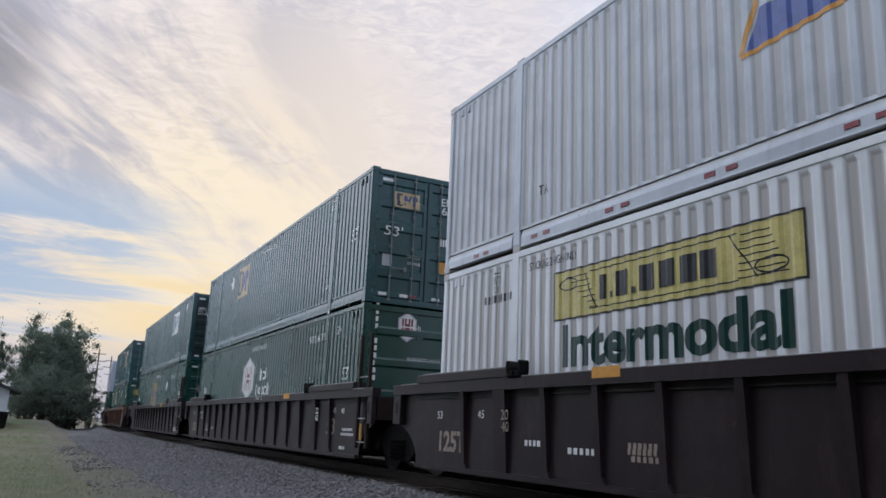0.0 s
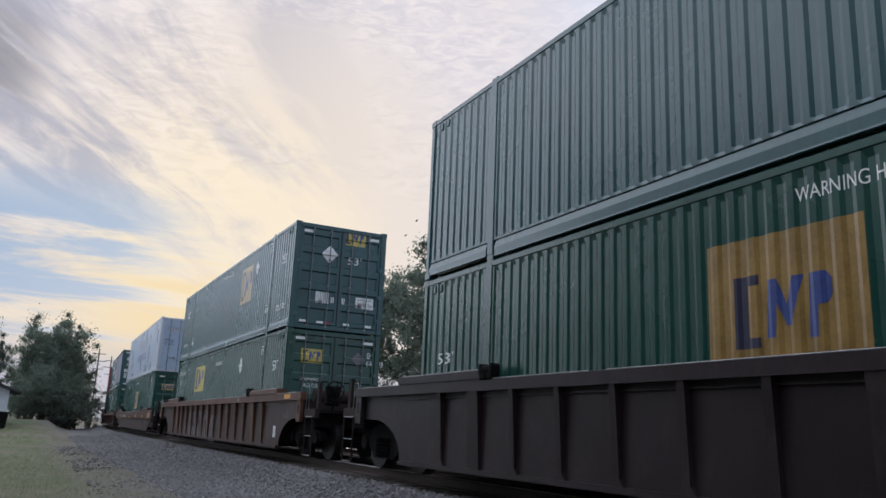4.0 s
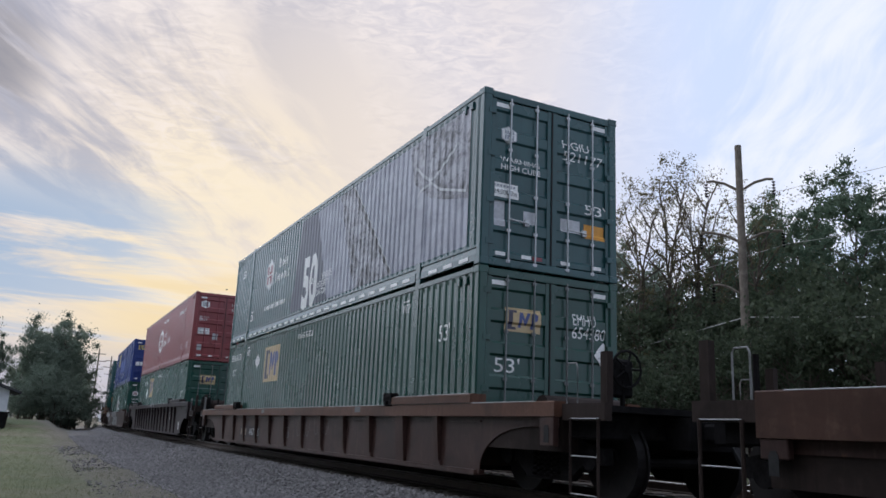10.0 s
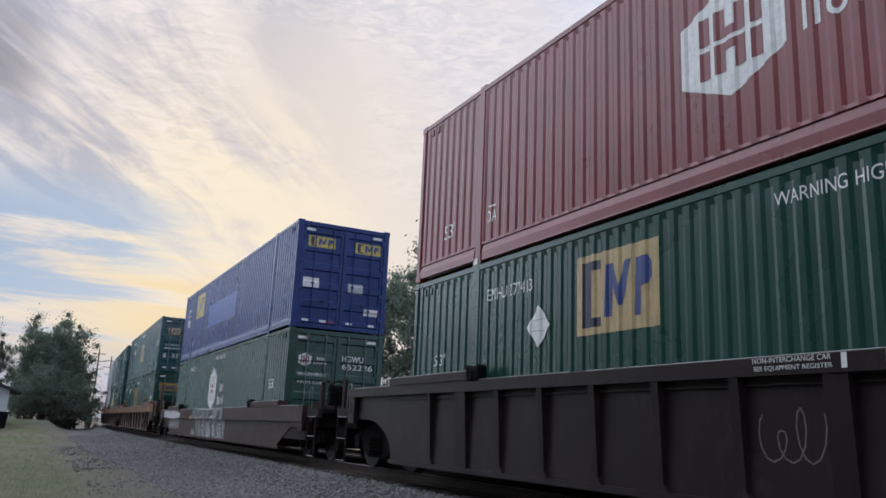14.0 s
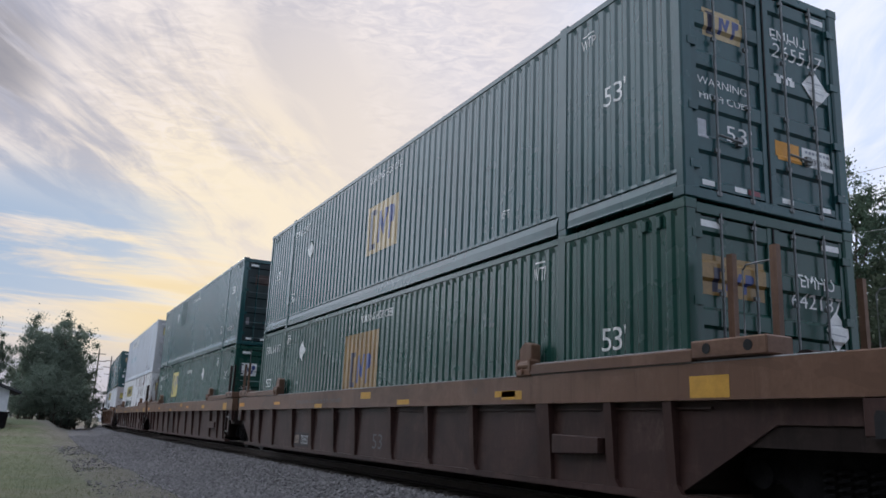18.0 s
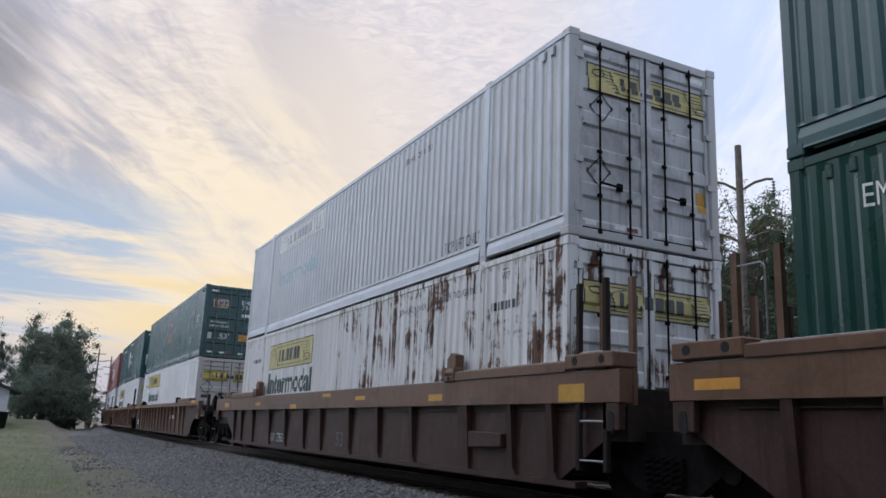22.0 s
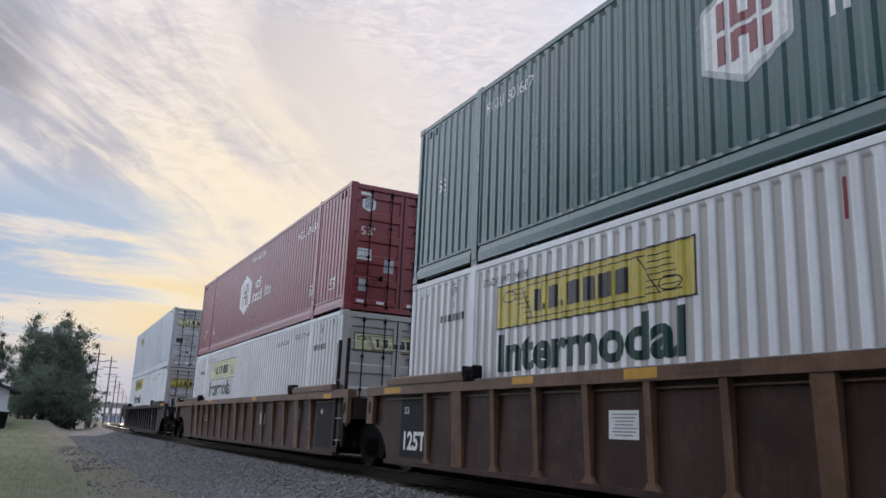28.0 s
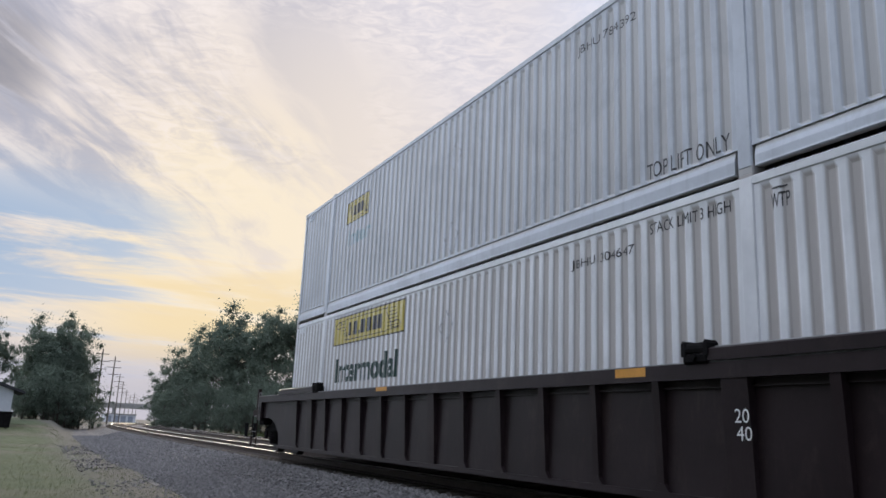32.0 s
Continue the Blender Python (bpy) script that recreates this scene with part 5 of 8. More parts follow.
BOXES = {
    "green": dict(label="green ribbed container with white lettering and a square logo", paint=GREEN),
    "teal": dict(label="blue green ribbed 53-foot container with white lettering", paint=BLUEGREEN),
    "sooty": dict(label="blue green ribbed container with soot-darkened doors", paint=BLUEGREEN, door_paint=SOOTY_DOOR, rods=None),
    "scene": dict(label="blue green ribbed container printed with a bleached rocky scene", paint=BLUEGREEN, rods=ROD_BRIGHT),
    "hex": dict(label="dark green ribbed container with a white hexagon logo panel", paint=GREEN),
    "hexend": dict(label="dark green container with a plain pressed end and hexagon logo", paint=GREEN, end_plain=True),
    "red": dict(label="faded red ribbed container with a white hexagon logo panel", paint=RED, rods=None),
    "blue": dict(label="blue ribbed container with cream logo panels", paint=BLUE, rods=None),
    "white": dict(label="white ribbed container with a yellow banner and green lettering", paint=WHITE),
    "white2": dict(label="white ribbed container with dark door rods and a bleached banner", paint=WHITE, rods=DARK),
    "red2": dict(label="faded red ribbed container with dark door rods and a hexagon logo", paint=RED, rods=DARK),
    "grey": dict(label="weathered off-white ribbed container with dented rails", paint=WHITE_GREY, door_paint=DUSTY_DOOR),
    "rusty": dict(label="white ribbed container streaked with brown rust", paint=RUSTY, rods=DARK),
    "stained": dict(label="weathered white ribbed container with sooty stained doors", paint=WHITE_GREY, rods=DARK, door_paint=STAINED),
    "sheet": dict(label="smooth pale sheet-sided container with aluminium rails", paint=SHEET, smooth=True, rail_paint=ALU),
}
# (tail end at the start, car style, front end, rear end, lower box, upper box)
UNITS = [
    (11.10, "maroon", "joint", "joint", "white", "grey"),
    (30.89, "maroon", "joint", "joint", "hexend", "teal"),
    (50.55, "maroon", "joint", "truck", "green", "sooty"),
    (74.90, "orange", "truck", "truck", "green", "teal"),
    (98.72, "smooth", "truck", "truck", "green", "sheet"),
    (122.60, "brown", "truck", "truck", "green", "scene"),
    (146.39, "maroon", "truck", "truck", "green", "red"),
    (170.18, "graffiti", "truck", "truck", "hex", "blue"),
    (194.00, "tan", "truck", "joint", "green", "teal"),
    (213.71, "tan", "joint", "joint", "green", "sooty"),
    (233.32, "tan", "joint", "truck", "rusty", "stained"),
    (257.16, "rust", "truck", "joint", "white", "teal"),
    (276.87, "rust", "joint", "joint", "white", "teal"),
    (296.70, "rust", "joint", "truck", "white2", "red2"),
    (320.36, "maroon", "truck", "truck", "white2", "stained"),
]
LOW_Z, UP_Z = 0.93 - RAIL, 3.78 - RAIL
BUILT = []
for tail, style, front, rear, low, up in UNITS:
    mid = tail + 0.05 - HL       # of the boxes; the well's own middle lies at tail - WELL
    car = build_well_car(front=front, rear=rear, **STYLE[style])
    pair = []
    for kind, z in ((low, LOW_Z), (up, UP_Z)):
        args = dict(BOXES[kind])
        args["rods"] = args.get("rods", GALV) or args["paint"]
        c = build_container("shipping_container", group="containers on the train", **args)
        pair.append(c)
        TRAIN.append((c, mid, RAIL + z))
    TRAIN.append((car, tail - WELL, RAIL))
    BUILT.append((car, *pair))


# ---- lettering and logos ----
WORDS = ("""110|125T|20|24,000|24,000 lbs|24000 lbs|265438|265517|273053|277413|40|40/20|45|467455|471683|48|50|501607|52,800 LBS MAX GROSS WT FOR 20 FT|52,800 LBS MAX GROSS WT FOR 20 FT CONTAINER|521177|527724|53|53'|53FT|634658|636300|640526|642187|644923|647428|652226|654380|676117 A|676117 C|721520|721520 A|70312|729553|81636|831652|DA|EMHU|EMHU 265517|EMHU 273053|EMHU 634821|EMHU 642187|EMHU 647428|EMHU 277413|EMHU 644923|EMHU 654380|HGIU|HGIU 501607|HGIU 634658|HGIU 636300|HGIU 64|HGIU 647599|HGWU|HGWU 652226|HIGH CUBE|IL 53' 1-3/4|INNOVATION|INTEGRITY|SERVICE|NON-INTERCHANGE CAR|SEE EQUIPMENT REGISTER|INTERMODAL|IW 8 9-7/8|Inter|Intermodal|JBHU 211155|JBHU 230408|JBHU 245080|JBHU 252466|JBHU 304647|JBHU 784392|LD LMT 119|LIFT|OR|PRIU|PRIU 81636|STACK LIMIT 3 HIGH|STACK TWO HIGH ONLY|STACKING 2 HIGH ONLY|TA|TOP LIFT ONLY|WARNING|WARNING HIGH CUBE|WTP|XHC|YEARS""").split("|")


def cut_letters():
    """Flat meshes of all words, one unit high and one unit wide."""
    made = []
    for w in WORDS:
        cu = bpy.data.curves.new("letters", "FONT")
        cu.body, cu.size, cu.resolution_u = w, 1.0, 3
        cu.offset = 0.035 if w in ("Intermodal", "125T", "50", "53FT", "XHC", "Inter") else 0.0
        made.append((w, new("letters", cu)))
    bpy.context.view_layer.update()
    deps = bpy.context.evaluated_depsgraph_get()
    out = {}
    for w, ob in made:
        ev = ob.evaluated_get(deps)
        me = ev.to_mesh()
        co = np.array([v.co[:2] for v in me.vertices])
        lo, hi = co.min(0), co.max(0)
        out[w] = ((co - lo) / (hi - lo) - 0.5, [tuple(p.vertices) for p in me.polygons])
        ev.to_mesh_clear()
    for w, ob in made:
        cu = ob.data
        bpy.data.objects.remove(ob)
        bpy.data.curves.remove(cu)
    return out


LETTERS = cut_letters()
# n is a navy made paler: haze over the lettering put into the ink
INKS = {"w": INK_WHITE, "k": INK_BLACK, "g": INK_GREEN, "n": plain("hazed_navy_lettering", (0.075, 0.085, 0.19), 0.55, 0, 0.25, 4), "t": INK_GREY, "d": plain("dull_placard_grey", (0.17, 0.16, 0.17), 0.6, 0, 0.2, 9),
        "b2": plain("dark_stencil", (0.030, 0.020, 0.020), 0.7, 0, 0.3, 12), "y": YELLOW, "c": CREAM, "o": ORANGE_MARK, "r": RED_MARK, "b": INK_BLUE, "l": GREEN_LEAF_MARK, "p": LABEL_GREY, "f": PALE_YELLOW,
        "u": plain("sooty_orange_sticker", (0.095, 0.042, 0.024), 0.6, 0, 0.3, 6), "d2": plain("sooty_brown_sticker", (0.060, 0.040, 0.036), 0.6, 0, 0.3, 6), "m": plain("nearly_gone_logo_panel", (0.033, 0.072, 0.070), 0.5, 0, 0.3, 5)}
FADED_GREEN = plain("faded_green_lettering", (0.30, 0.40, 0.44), 0.30, 0, 0.2, 10)
STENCIL = plain("worn_tan_stencil", (0.30, 0.24, 0.20), 0.7, 0, 0.3, 16)
GRAFFITI_PALE = plain("pale_grey_green_spray", (0.25, 0.26, 0.26), 0.7, 0, 0.35, 1.5)
BLEACHED = plain("nearly_bleached_marking", (0.60, 0.60, 0.565), 0.30, 0, 0.1, 3)
BLEACHED_YELLOW = plain("bleached_yellow_marking", (0.64, 0.62, 0.38), 0.30, 0, 0.2, 3)
DARK_PANEL = plain("black_stencil_panel", (0.011, 0.011, 0.015), 0.7, 0, 0.3, 5)
AMBER = plain("amber_reflector", (0.50, 0.26, 0.025), 0.5, 0, 0.15, 8)
LOGO_BLUE = plain("dark_blue_logo_paint", (0.040, 0.062, 0.20), 0.30, 0, 0.2, 8)
LOGO_DARK = plain("black_navy_logo_paint", (0.030, 0.028, 0.055), 0.30, 0, 0.2, 8)
GRAFFITI_GREY = plain("grey_spray_paint", (0.085, 0.075, 0.075), 0.7, 0, 0.35, 3)
GRAFFITI_GREEN = plain("green_spray_paint", (0.022, 0.085, 0.055), 0.6, 0, 0.3, 3)
GRAFFITI_WHITE = plain("white_spray_paint", (0.58, 0.57, 0.58), 0.6, 0, 0.12, 5)
CHALK = plain("thin_chalk_marks", (0.15, 0.135, 0.135), 0.9, 0, 0.3, 20)
AGED_YELLOW = plain("aged_yellow_marking", (0.54, 0.46, 0.17), 0.30, 0, 0.2, 4)
TAN_PANEL = plain("weathered_orange_panel", (0.26, 0.155, 0.045), 0.30, 0, 0.25, 3)


def print_material(name, pale, dark, lo, hi, scale):
    """A printed picture of rock, bleached by the sun."""
    m, n, bsdf = material(name, 0.4)
    at = n.add("ShaderNodeTexCoord").outputs["Object"]
    rock = n.noise(at, scale, 9, 0.72, 0.8)
    big = n.noise(at, scale * 0.28, 4, 0.6, 0.4)
    col = n.mix(n.smooth(n.math("ADD", n.math("MULTIPLY", rock, 0.65), n.math("MULTIPLY", big, 0.35)), lo, hi), dark, pale)
    wire(n, bsdf, col)
    return m


PRINT_PALE = print_material("pale_printed_scene", (0.36, 0.37, 0.43), (0.22, 0.23, 0.28), 0.38, 0.62, 1.6)
PRINT_DUSK = print_material("dusky_printed_scene", (0.10, 0.10, 0.14), (0.060, 0.068, 0.095), 0.38, 0.62, 0.8)
PRINT_DARK = print_material("printed_rock_scene", (0.33, 0.33, 0.37), (0.05, 0.05, 0.058), 0.40, 0.58, 5.0)
BRIGHT_BLUE = plain("fresh_blue_patch", (0.040, 0.085, 0.32), 0.30, 0, 0.2, 2)
DOOR_STEPS = [0.02, 0.10] + [0.10 + i * 0.49 + k for i in range(5) for k in (0.035, 0.30, 0.335, 0.49)]


def press(v):
    """Depth of the pressed door panels at height v."""
    return float(np.interp(v - 0.125, DOOR_STEPS, [0, 0] + [0.03, 0.03, 0.0, 0.0] * 5))


def word(text, w, h):
    co, faces = LETTERS[text]
    return [[(co[i][0] * w, co[i][1] * h) for i in f] for f in faces]


def rect(p, q, w, h):
    return [(p - w / 2, q - h / 2), (p + w / 2, q - h / 2), (p + w / 2, q + h / 2), (p - w / 2, q + h / 2)]


def ring(p, q, rx, ry, t, n=16):
    out = []
    for i in range(n):
        a, b = math.tau * i / n, math.tau * (i + 1) / n
        out.append([(p + rx * math.cos(a), q + ry * math.sin(a)), (p + rx * math.cos(b), q + ry * math.sin(b)),
                    (p + (rx - t) * math.cos(b), q + (ry - t) * math.sin(b)), (p + (rx - t) * math.cos(a), q + (ry - t) * math.sin(a))])
    return out


def stroke(pts, t):
    """A line of even width."""
    out = []
    for (x0, y0), (x1, y1) in zip(pts, pts[1:]):
        l = math.hypot(x1 - x0, y1 - y0) or 1
        nx, ny = -(y1 - y0) / l * t / 2, (x1 - x0) / l * t / 2
        out.append([(x0 - nx, y0 - ny), (x1 - nx, y1 - ny), (x1 + nx, y1 + ny), (x0 + nx, y0 + ny)])
    return out


def cut(poly, q0, above):
    """The part of an outline over or under a level."""
    out = []
    for (x0, y0), (x1, y1) in zip(poly, poly[1:] + poly[:1]):
        a, b = (y0 >= q0) == above, (y1 >= q0) == above
        if a:
            out.append((x0, y0))
        if a != b:
            f = (q0 - y0) / (y1 - y0)
            out.append((x0 + (x1 - x0) * f, q0))
    return out


def spray(car, polys, mat, y, lift, label="", low_mat=None):
    """Spray shapes over the sill and the sheet below it; heights are above the rail."""
    for poly in polys:
        hi, lo = cut(poly, 0.812, True), cut(poly, 0.808, False)
        if len(hi) > 2:
            lay(car, "graffiti_shape", [hi], mat, ("car", CX), y, 0, lift, label)
        if len(lo) > 2:
            lay(car, "graffiti_shape", [lo], low_mat or mat, ("car", CX - 0.11), y, 0, lift, label)


def bulging(p, s, top, deep, seed):
    r2 = random.Random(seed)
    return [(p + s * 0.5 * math.copysign(abs(math.cos(q)) ** 0.6, math.cos(q)), top - deep / 2 + deep / 2 * math.copysign(abs(math.sin(q)) ** 0.55, math.sin(q)) + r2.uniform(-0.015, 0.015)) for q in [math.tau * k / 22 for k in range(22)]]


def white_graffiti(car):
    """Bulging white letters in thin black lines."""
    widths = (0.22, 0.40, 0.42, 0.34, 0.62, 0.55, 0.42, 0.40)
    deeps = (0.30, 0.30, 0.30, 0.72, 0.74, 0.74, 0.74, 0.70)
    x = -1.98
    for i, (s, d) in enumerate(zip(widths, deeps)):
        p = x + s / 2
        x += s
        shape = bulging(p, s, 1.13, d, i)
        # greyer below the sill: shade of the overhang put into the paint
        spray(car, [shape], GRAFFITI_WHITE, 7.46, 0.004, "white bulging graffiti letter", GRAFFITI_PALE)
        spray(car, stroke(shape + [shape[0]], 0.022), INK_BLACK, 7.46, 0.007)
        spray(car, stroke([(p + s * 0.2 * math.cos(0.55 * k), 1.10 - d * 0.4 + d * 0.27 * math.sin(0.55 * k)) for k in range(10)], 0.02), INK_BLACK, 7.46, 0.008)
        spray(car, stroke([(p + s * 0.16 * math.sin(k + i), 1.10 - d * (0.45 + 0.09 * k)) for k in range(6)], 0.02), INK_BLACK, 7.46, 0.009)
    for k in range(3):
        a = x + 0.02 + k * 0.24
        spray(car, [[(a, 1.06 - 0.02 * k), (a + 0.22, 1.05 - 0.02 * k), (a + 0.12, 0.84), (a - 0.08, 0.84)]], GRAFFITI_WHITE, 7.46, 0.004, "white sprayed stripe")
        spray(car, [[(a - 0.06, 0.79), (a + 0.10, 0.79), (a + 0.12, 0.55 - 0.05 * k), (a + 0.06, 0.52 - 0.05 * k)]], GRAFFITI_GREY, 7.46, 0.004)


def black_graffiti(car):
    """Tall black letters edged in white on a pale ground that fades to green at its end."""
    spray(car, [[(-2.98, 0.55), (-2.92, 1.16), (-2.1, 1.15), (-2.15, 0.24), (-2.5, 0.3)]], GRAFFITI_GREEN, 0, 0.004, "green sprayed graffiti ground")
    spray(car, [[(-2.25, 1.15), (2.3, 1.15), (2.3, 0.22), (-2.0, 0.22), (-2.5, 0.7)]], GRAFFITI_PALE, 0, 0.006, "pale sprayed graffiti ground")
    spray(car, [[(-2.2, 1.12), (-1.95, 1.12), (-2.1, 0.95)], [(-1.95, 0.55), (-1.8, 0.62), (-1.75, 0.4)], [(-1.2, 0.55), (-1.0, 0.58), (-1.05, 0.46)], [(-0.72, 1.1), (-0.5, 1.1), (-0.75, 0.95)]], GRAFFITI_GREEN, 0, 0.008)
    hook = [(-2.76, 0.94), (-2.68, 1.08), (-2.54, 1.02), (-2.26, 1.15), (-2.30, 0.86), (-2.26, 0.62), (-1.98, 0.34), (-1.8, 0.22), (-2.15, 0.22), (-2.45, 0.58), (-2.56, 0.78), (-2.74, 0.75)]
    arm = [(-2.10, 0.82), (-2.06, 1.04), (-1.70, 1.12), (-1.74, 0.94), (-2.0, 0.74), (-1.85, 0.60), (-1.62, 0.24), (-1.9, 0.24), (-2.17, 0.64)]
    comb = [(-1.54, 1.13), (-0.82, 1.13), (-0.88, 0.93), (-1.28, 0.90), (-1.32, 0.78), (-1.04, 0.76), (-1.08, 0.62), (-1.30, 0.60), (-1.40, 0.45), (-0.95, 0.24), (-1.40, 0.22), (-1.66, 0.50), (-1.68, 0.85)]
    loop = [(-0.92, 0.68), (-0.54, 0.86), (-0.34, 1.05), (-0.22, 1.13), (-0.02, 1.12), (-0.03, 0.93), (-0.12, 0.66), (-0.40, 0.70), (-0.60, 0.66), (-0.70, 0.50), (-0.32, 0.28), (-0.78, 0.24), (-0.96, 0.45)]
    for shape, dx in ((hook, 0), (arm, 0), (comb, 0), (loop, 0), (comb, 1.72), (loop, 1.86), (arm, 3.86)):
        shape = [(p + dx, q) for p, q in shape]
        spray(car, stroke(shape + [shape[0]], 0.055), GRAFFITI_WHITE, 0, 0.009)
        spray(car, [shape], INK_BLACK, 0, 0.012, "thick black graffiti letter shape")
    for k in range(7):
        p = -3.34 + 0.12 * k
        spray(car, stroke([(p, 0.24), (p + 0.02, 0.42), (p + 0.09, 0.44), (p + 0.10, 0.34), (p + 0.02, 0.33), (p + 0.11, 0.23)], 0.02), GRAFFITI_WHITE, 0, 0.004)


def lay(owner, name, polys, mat, surface, c, v, lift, label=""):
    """Lay flat shapes onto a wall of the thing, following its ribs."""
    bm = bmesh.new()
    for poly in polys:
        vs = [bm.verts.new((p, q, 0)) for p, q in poly]
        if len(vs) > 2:
            bm.faces.new(vs)
    kind, flat = surface
    ps = [w.co.x for w in bm.verts]
    qs = [w.co.y for w in bm.verts]
    if kind == "side" and not flat:
        for b in breaks(MARK0 - c - max(ps), MARK0 - c - min(ps)):
            bmesh.ops.bisect_plane(bm, geom=bm.verts[:] + bm.edges[:] + bm.faces[:], plane_co=(MARK0 - c - b, 0, 0), plane_no=(1, 0, 0), dist=1e-5)
    if kind == "end" and not flat:
        for b in DOOR_STEPS:
            if v + min(qs) < b + 0.125 < v + max(qs):
                bmesh.ops.bisect_plane(bm, geom=bm.verts[:] + bm.edges[:] + bm.faces[:], plane_co=(0, b + 0.125 - v, 0), plane_no=(0, 1, 0), dist=1e-5)
    for w in bm.verts:
        p, q = w.co.x, v + w.co.y
        if kind == "side":
            y = MARK0 - c - p
            on_post = abs(abs(y) - POST) < 0.092
            w.co = (-HW - 0.002 - lift if on_post else -HW + 0.012 + (0 if flat else groove(y)) - lift, y, q)
        elif kind == "end":
            w.co = (c + p, -HL + (0.03 if flat else 0.035 + press(q)) - lift, q)
        else:
            w.co = (-flat - lift, c - p, q)
    me = bpy.data.meshes.new(name)
    bm.to_mesh(me)
    bm.free()
    me.materials.append(mat)
    put(name, me, owner, None, label)


def draw(owner, surface, kind, text, ink, c, v, w, h):
    rng = random.Random(round(c * 100) + round(w * 1000))
    mat = INKS.get(ink, INK_WHITE)
    if kind == "text":
        if ink == "v":
            k = h * 1.45
            for i, ch in enumerate(text):
                if ch != " ":
                    if ch not in LETTERS:
                        lay(owner, "lettering", [rect(0, 0, h * 0.6, h)], INK_WHITE, surface, c, v + (len(text) / 2 - i) * k, 0.003)
            return
        if ink == "p":
            lay(owner, "sticker", [rect(0, 0, w, h)], INK_WHITE, surface, c, v, 0.003, "white sticker with black figures")
            lay(owner, "lettering", word(text, w * 0.86, h * 0.42), INK_BLACK, surface, c, v - h * 0.16, 0.006)
            lay(owner, "lettering", [rect((i - 3) * w * 0.12, 0, w * 0.08, h * 0.14) for i in range(7)], INK_GREY, surface, c, v + h * 0.3, 0.006)
            return
        m = FADED_GREEN if (ink == "t" and text[0] == "I") else STENCIL if ink == "t" else mat
        lay(owner, "lettering", word(text, w, h), m, surface, c, v, 0.004)
        if text in ("WTP", "DA") and surface[0] == "side":
            lay(owner, "lettering", [rect(0, h * 0.85, w * 0.8, h * 0.12)], m, surface, c, v, 0.004)
    elif kind == "bars":
        n = int(text)
        lay(owner, "lettering", [rect((i + 0.5) / n * w - w / 2, 0, w / n * rng.uniform(0.5, 0.8), h) for i in range(n)], STENCIL if ink == "t" else mat, surface, c, v, 0.004)
    elif kind == "blocks":
        n = int(text)
        top, low = int(n * 3 / 8), n - int(n * 3 / 8)
        polys = []
        for cnt, q, off, wide in ((top, h * 0.26, w * 0.02, 0.62), (low, -h * 0.26, 0, 1.0)) if n > 4 else ((n, 0, 0, 1.0),):
            for i in range(cnt):
                s = w * wide / cnt
                p = (i + 0.5) * s - w * wide / 2 + off
                hh = h * (0.42 if n > 4 else 0.9)
                if i == 0 or i == cnt - 1:
                    polys += [rect(p - s * 0.26, q, s * 0.2, hh), rect(p + s * 0.22, q - hh * 0.1, s * 0.2, hh * 0.8)]
                else:
                    polys += ring(p, q - hh * 0.12, s * 0.40, hh * 0.38, min(s, hh) * 0.2, 12)
        lay(owner, "logo_lettering", polys, mat, surface, c, v, 0.004)
    elif kind == "banner":
        panel = {"y": YELLOW, "c": AGED_YELLOW, "f": BLEACHED, "p": BLEACHED_YELLOW}[ink]
        lay(owner, "logo_panel", [rect(0, 0, w, h)], panel, surface, c, v, 0.003, "yellow logo banner" if ink == "y" else "faded yellow logo banner")
        t = 0.022
        lines = [rect(0, h / 2 - t / 2, w, t), rect(0, -h / 2 + t / 2, w, t), rect(-w / 2 + t / 2, 0, t, h), rect(w / 2 - t / 2, 0, t, h)]
        for i in range(7):
            q = h * (0.33 - 0.11 * i)
            for p0, p1 in ((-0.42 + 0.02 * i, -0.31 + 0.008 * i), (0.31 - 0.002 * i, 0.40 + 0.008 * i)):
                lines.append(rect((p0 + p1) / 2 * w, q, (p1 - p0) * w, 0.012))
        lines += [rect(0.0, h * 0.36, w * 0.60, 0.014), rect(0.0, -h * 0.36, w * 0.60, 0.014)]
        lines += stroke([(-0.33 * w, h * 0.36), (-0.27 * w, -h * 0.36)], 0.016) + stroke([(0.27 * w, h * 0.36), (0.36 * w, -h * 0.36)], 0.016)
        lay(owner, "logo_line", lines, INK_BLACK if ink != "f" else INK_GREY, surface, c, v, 0.006)
        lay(owner, "logo_scroll", ring(-0.415 * w, h * 0.2, 0.05 * w, h * 0.13, 0.018) + ring(0.40 * w, -h * 0.2, 0.05 * w, h * 0.13, 0.018), INK_BLACK if ink != "f" else INK_GREY, surface, c, v, 0.006)
        polys = []
        for p, wide, tall in ((-0.235, 0.030, 0.46), (-0.195, 0.016, 0.12), (-0.145, 0.052, 0.46), (-0.095, 0.016, 0.12), (-0.035, 0.062, 0.46), (0.045, 0.060, 0.46), (0.125, 0.062, 0.46), (0.20, 0.056, 0.46)):
            polys.append(rect(p * w, (tall - 0.46) * h / 2, wide * w, tall * h))
        lay(owner, "logo_block", polys, INK_BLACK if ink != "f" else INK_GREY, surface, c, v, 0.009)
    elif kind in ("square", "squarew"):
        panel = {"c": CREAM, "y": YELLOW, "o": TAN_PANEL, "r": TAN_PANEL, "yc": PALE_YELLOW, "w": INK_WHITE}[ink]
        wide = ink == "o"
        lay(owner, "logo_panel", [rect(0, 0, w, h)], panel, surface, c, v, 0.003, {"c": "cream logo panel", "y": "yellow logo panel", "o": "weathered orange logo panel", "r": "faded logo panel", "yc": "pale yellow logo panel", "w": "white logo panel"}[ink])
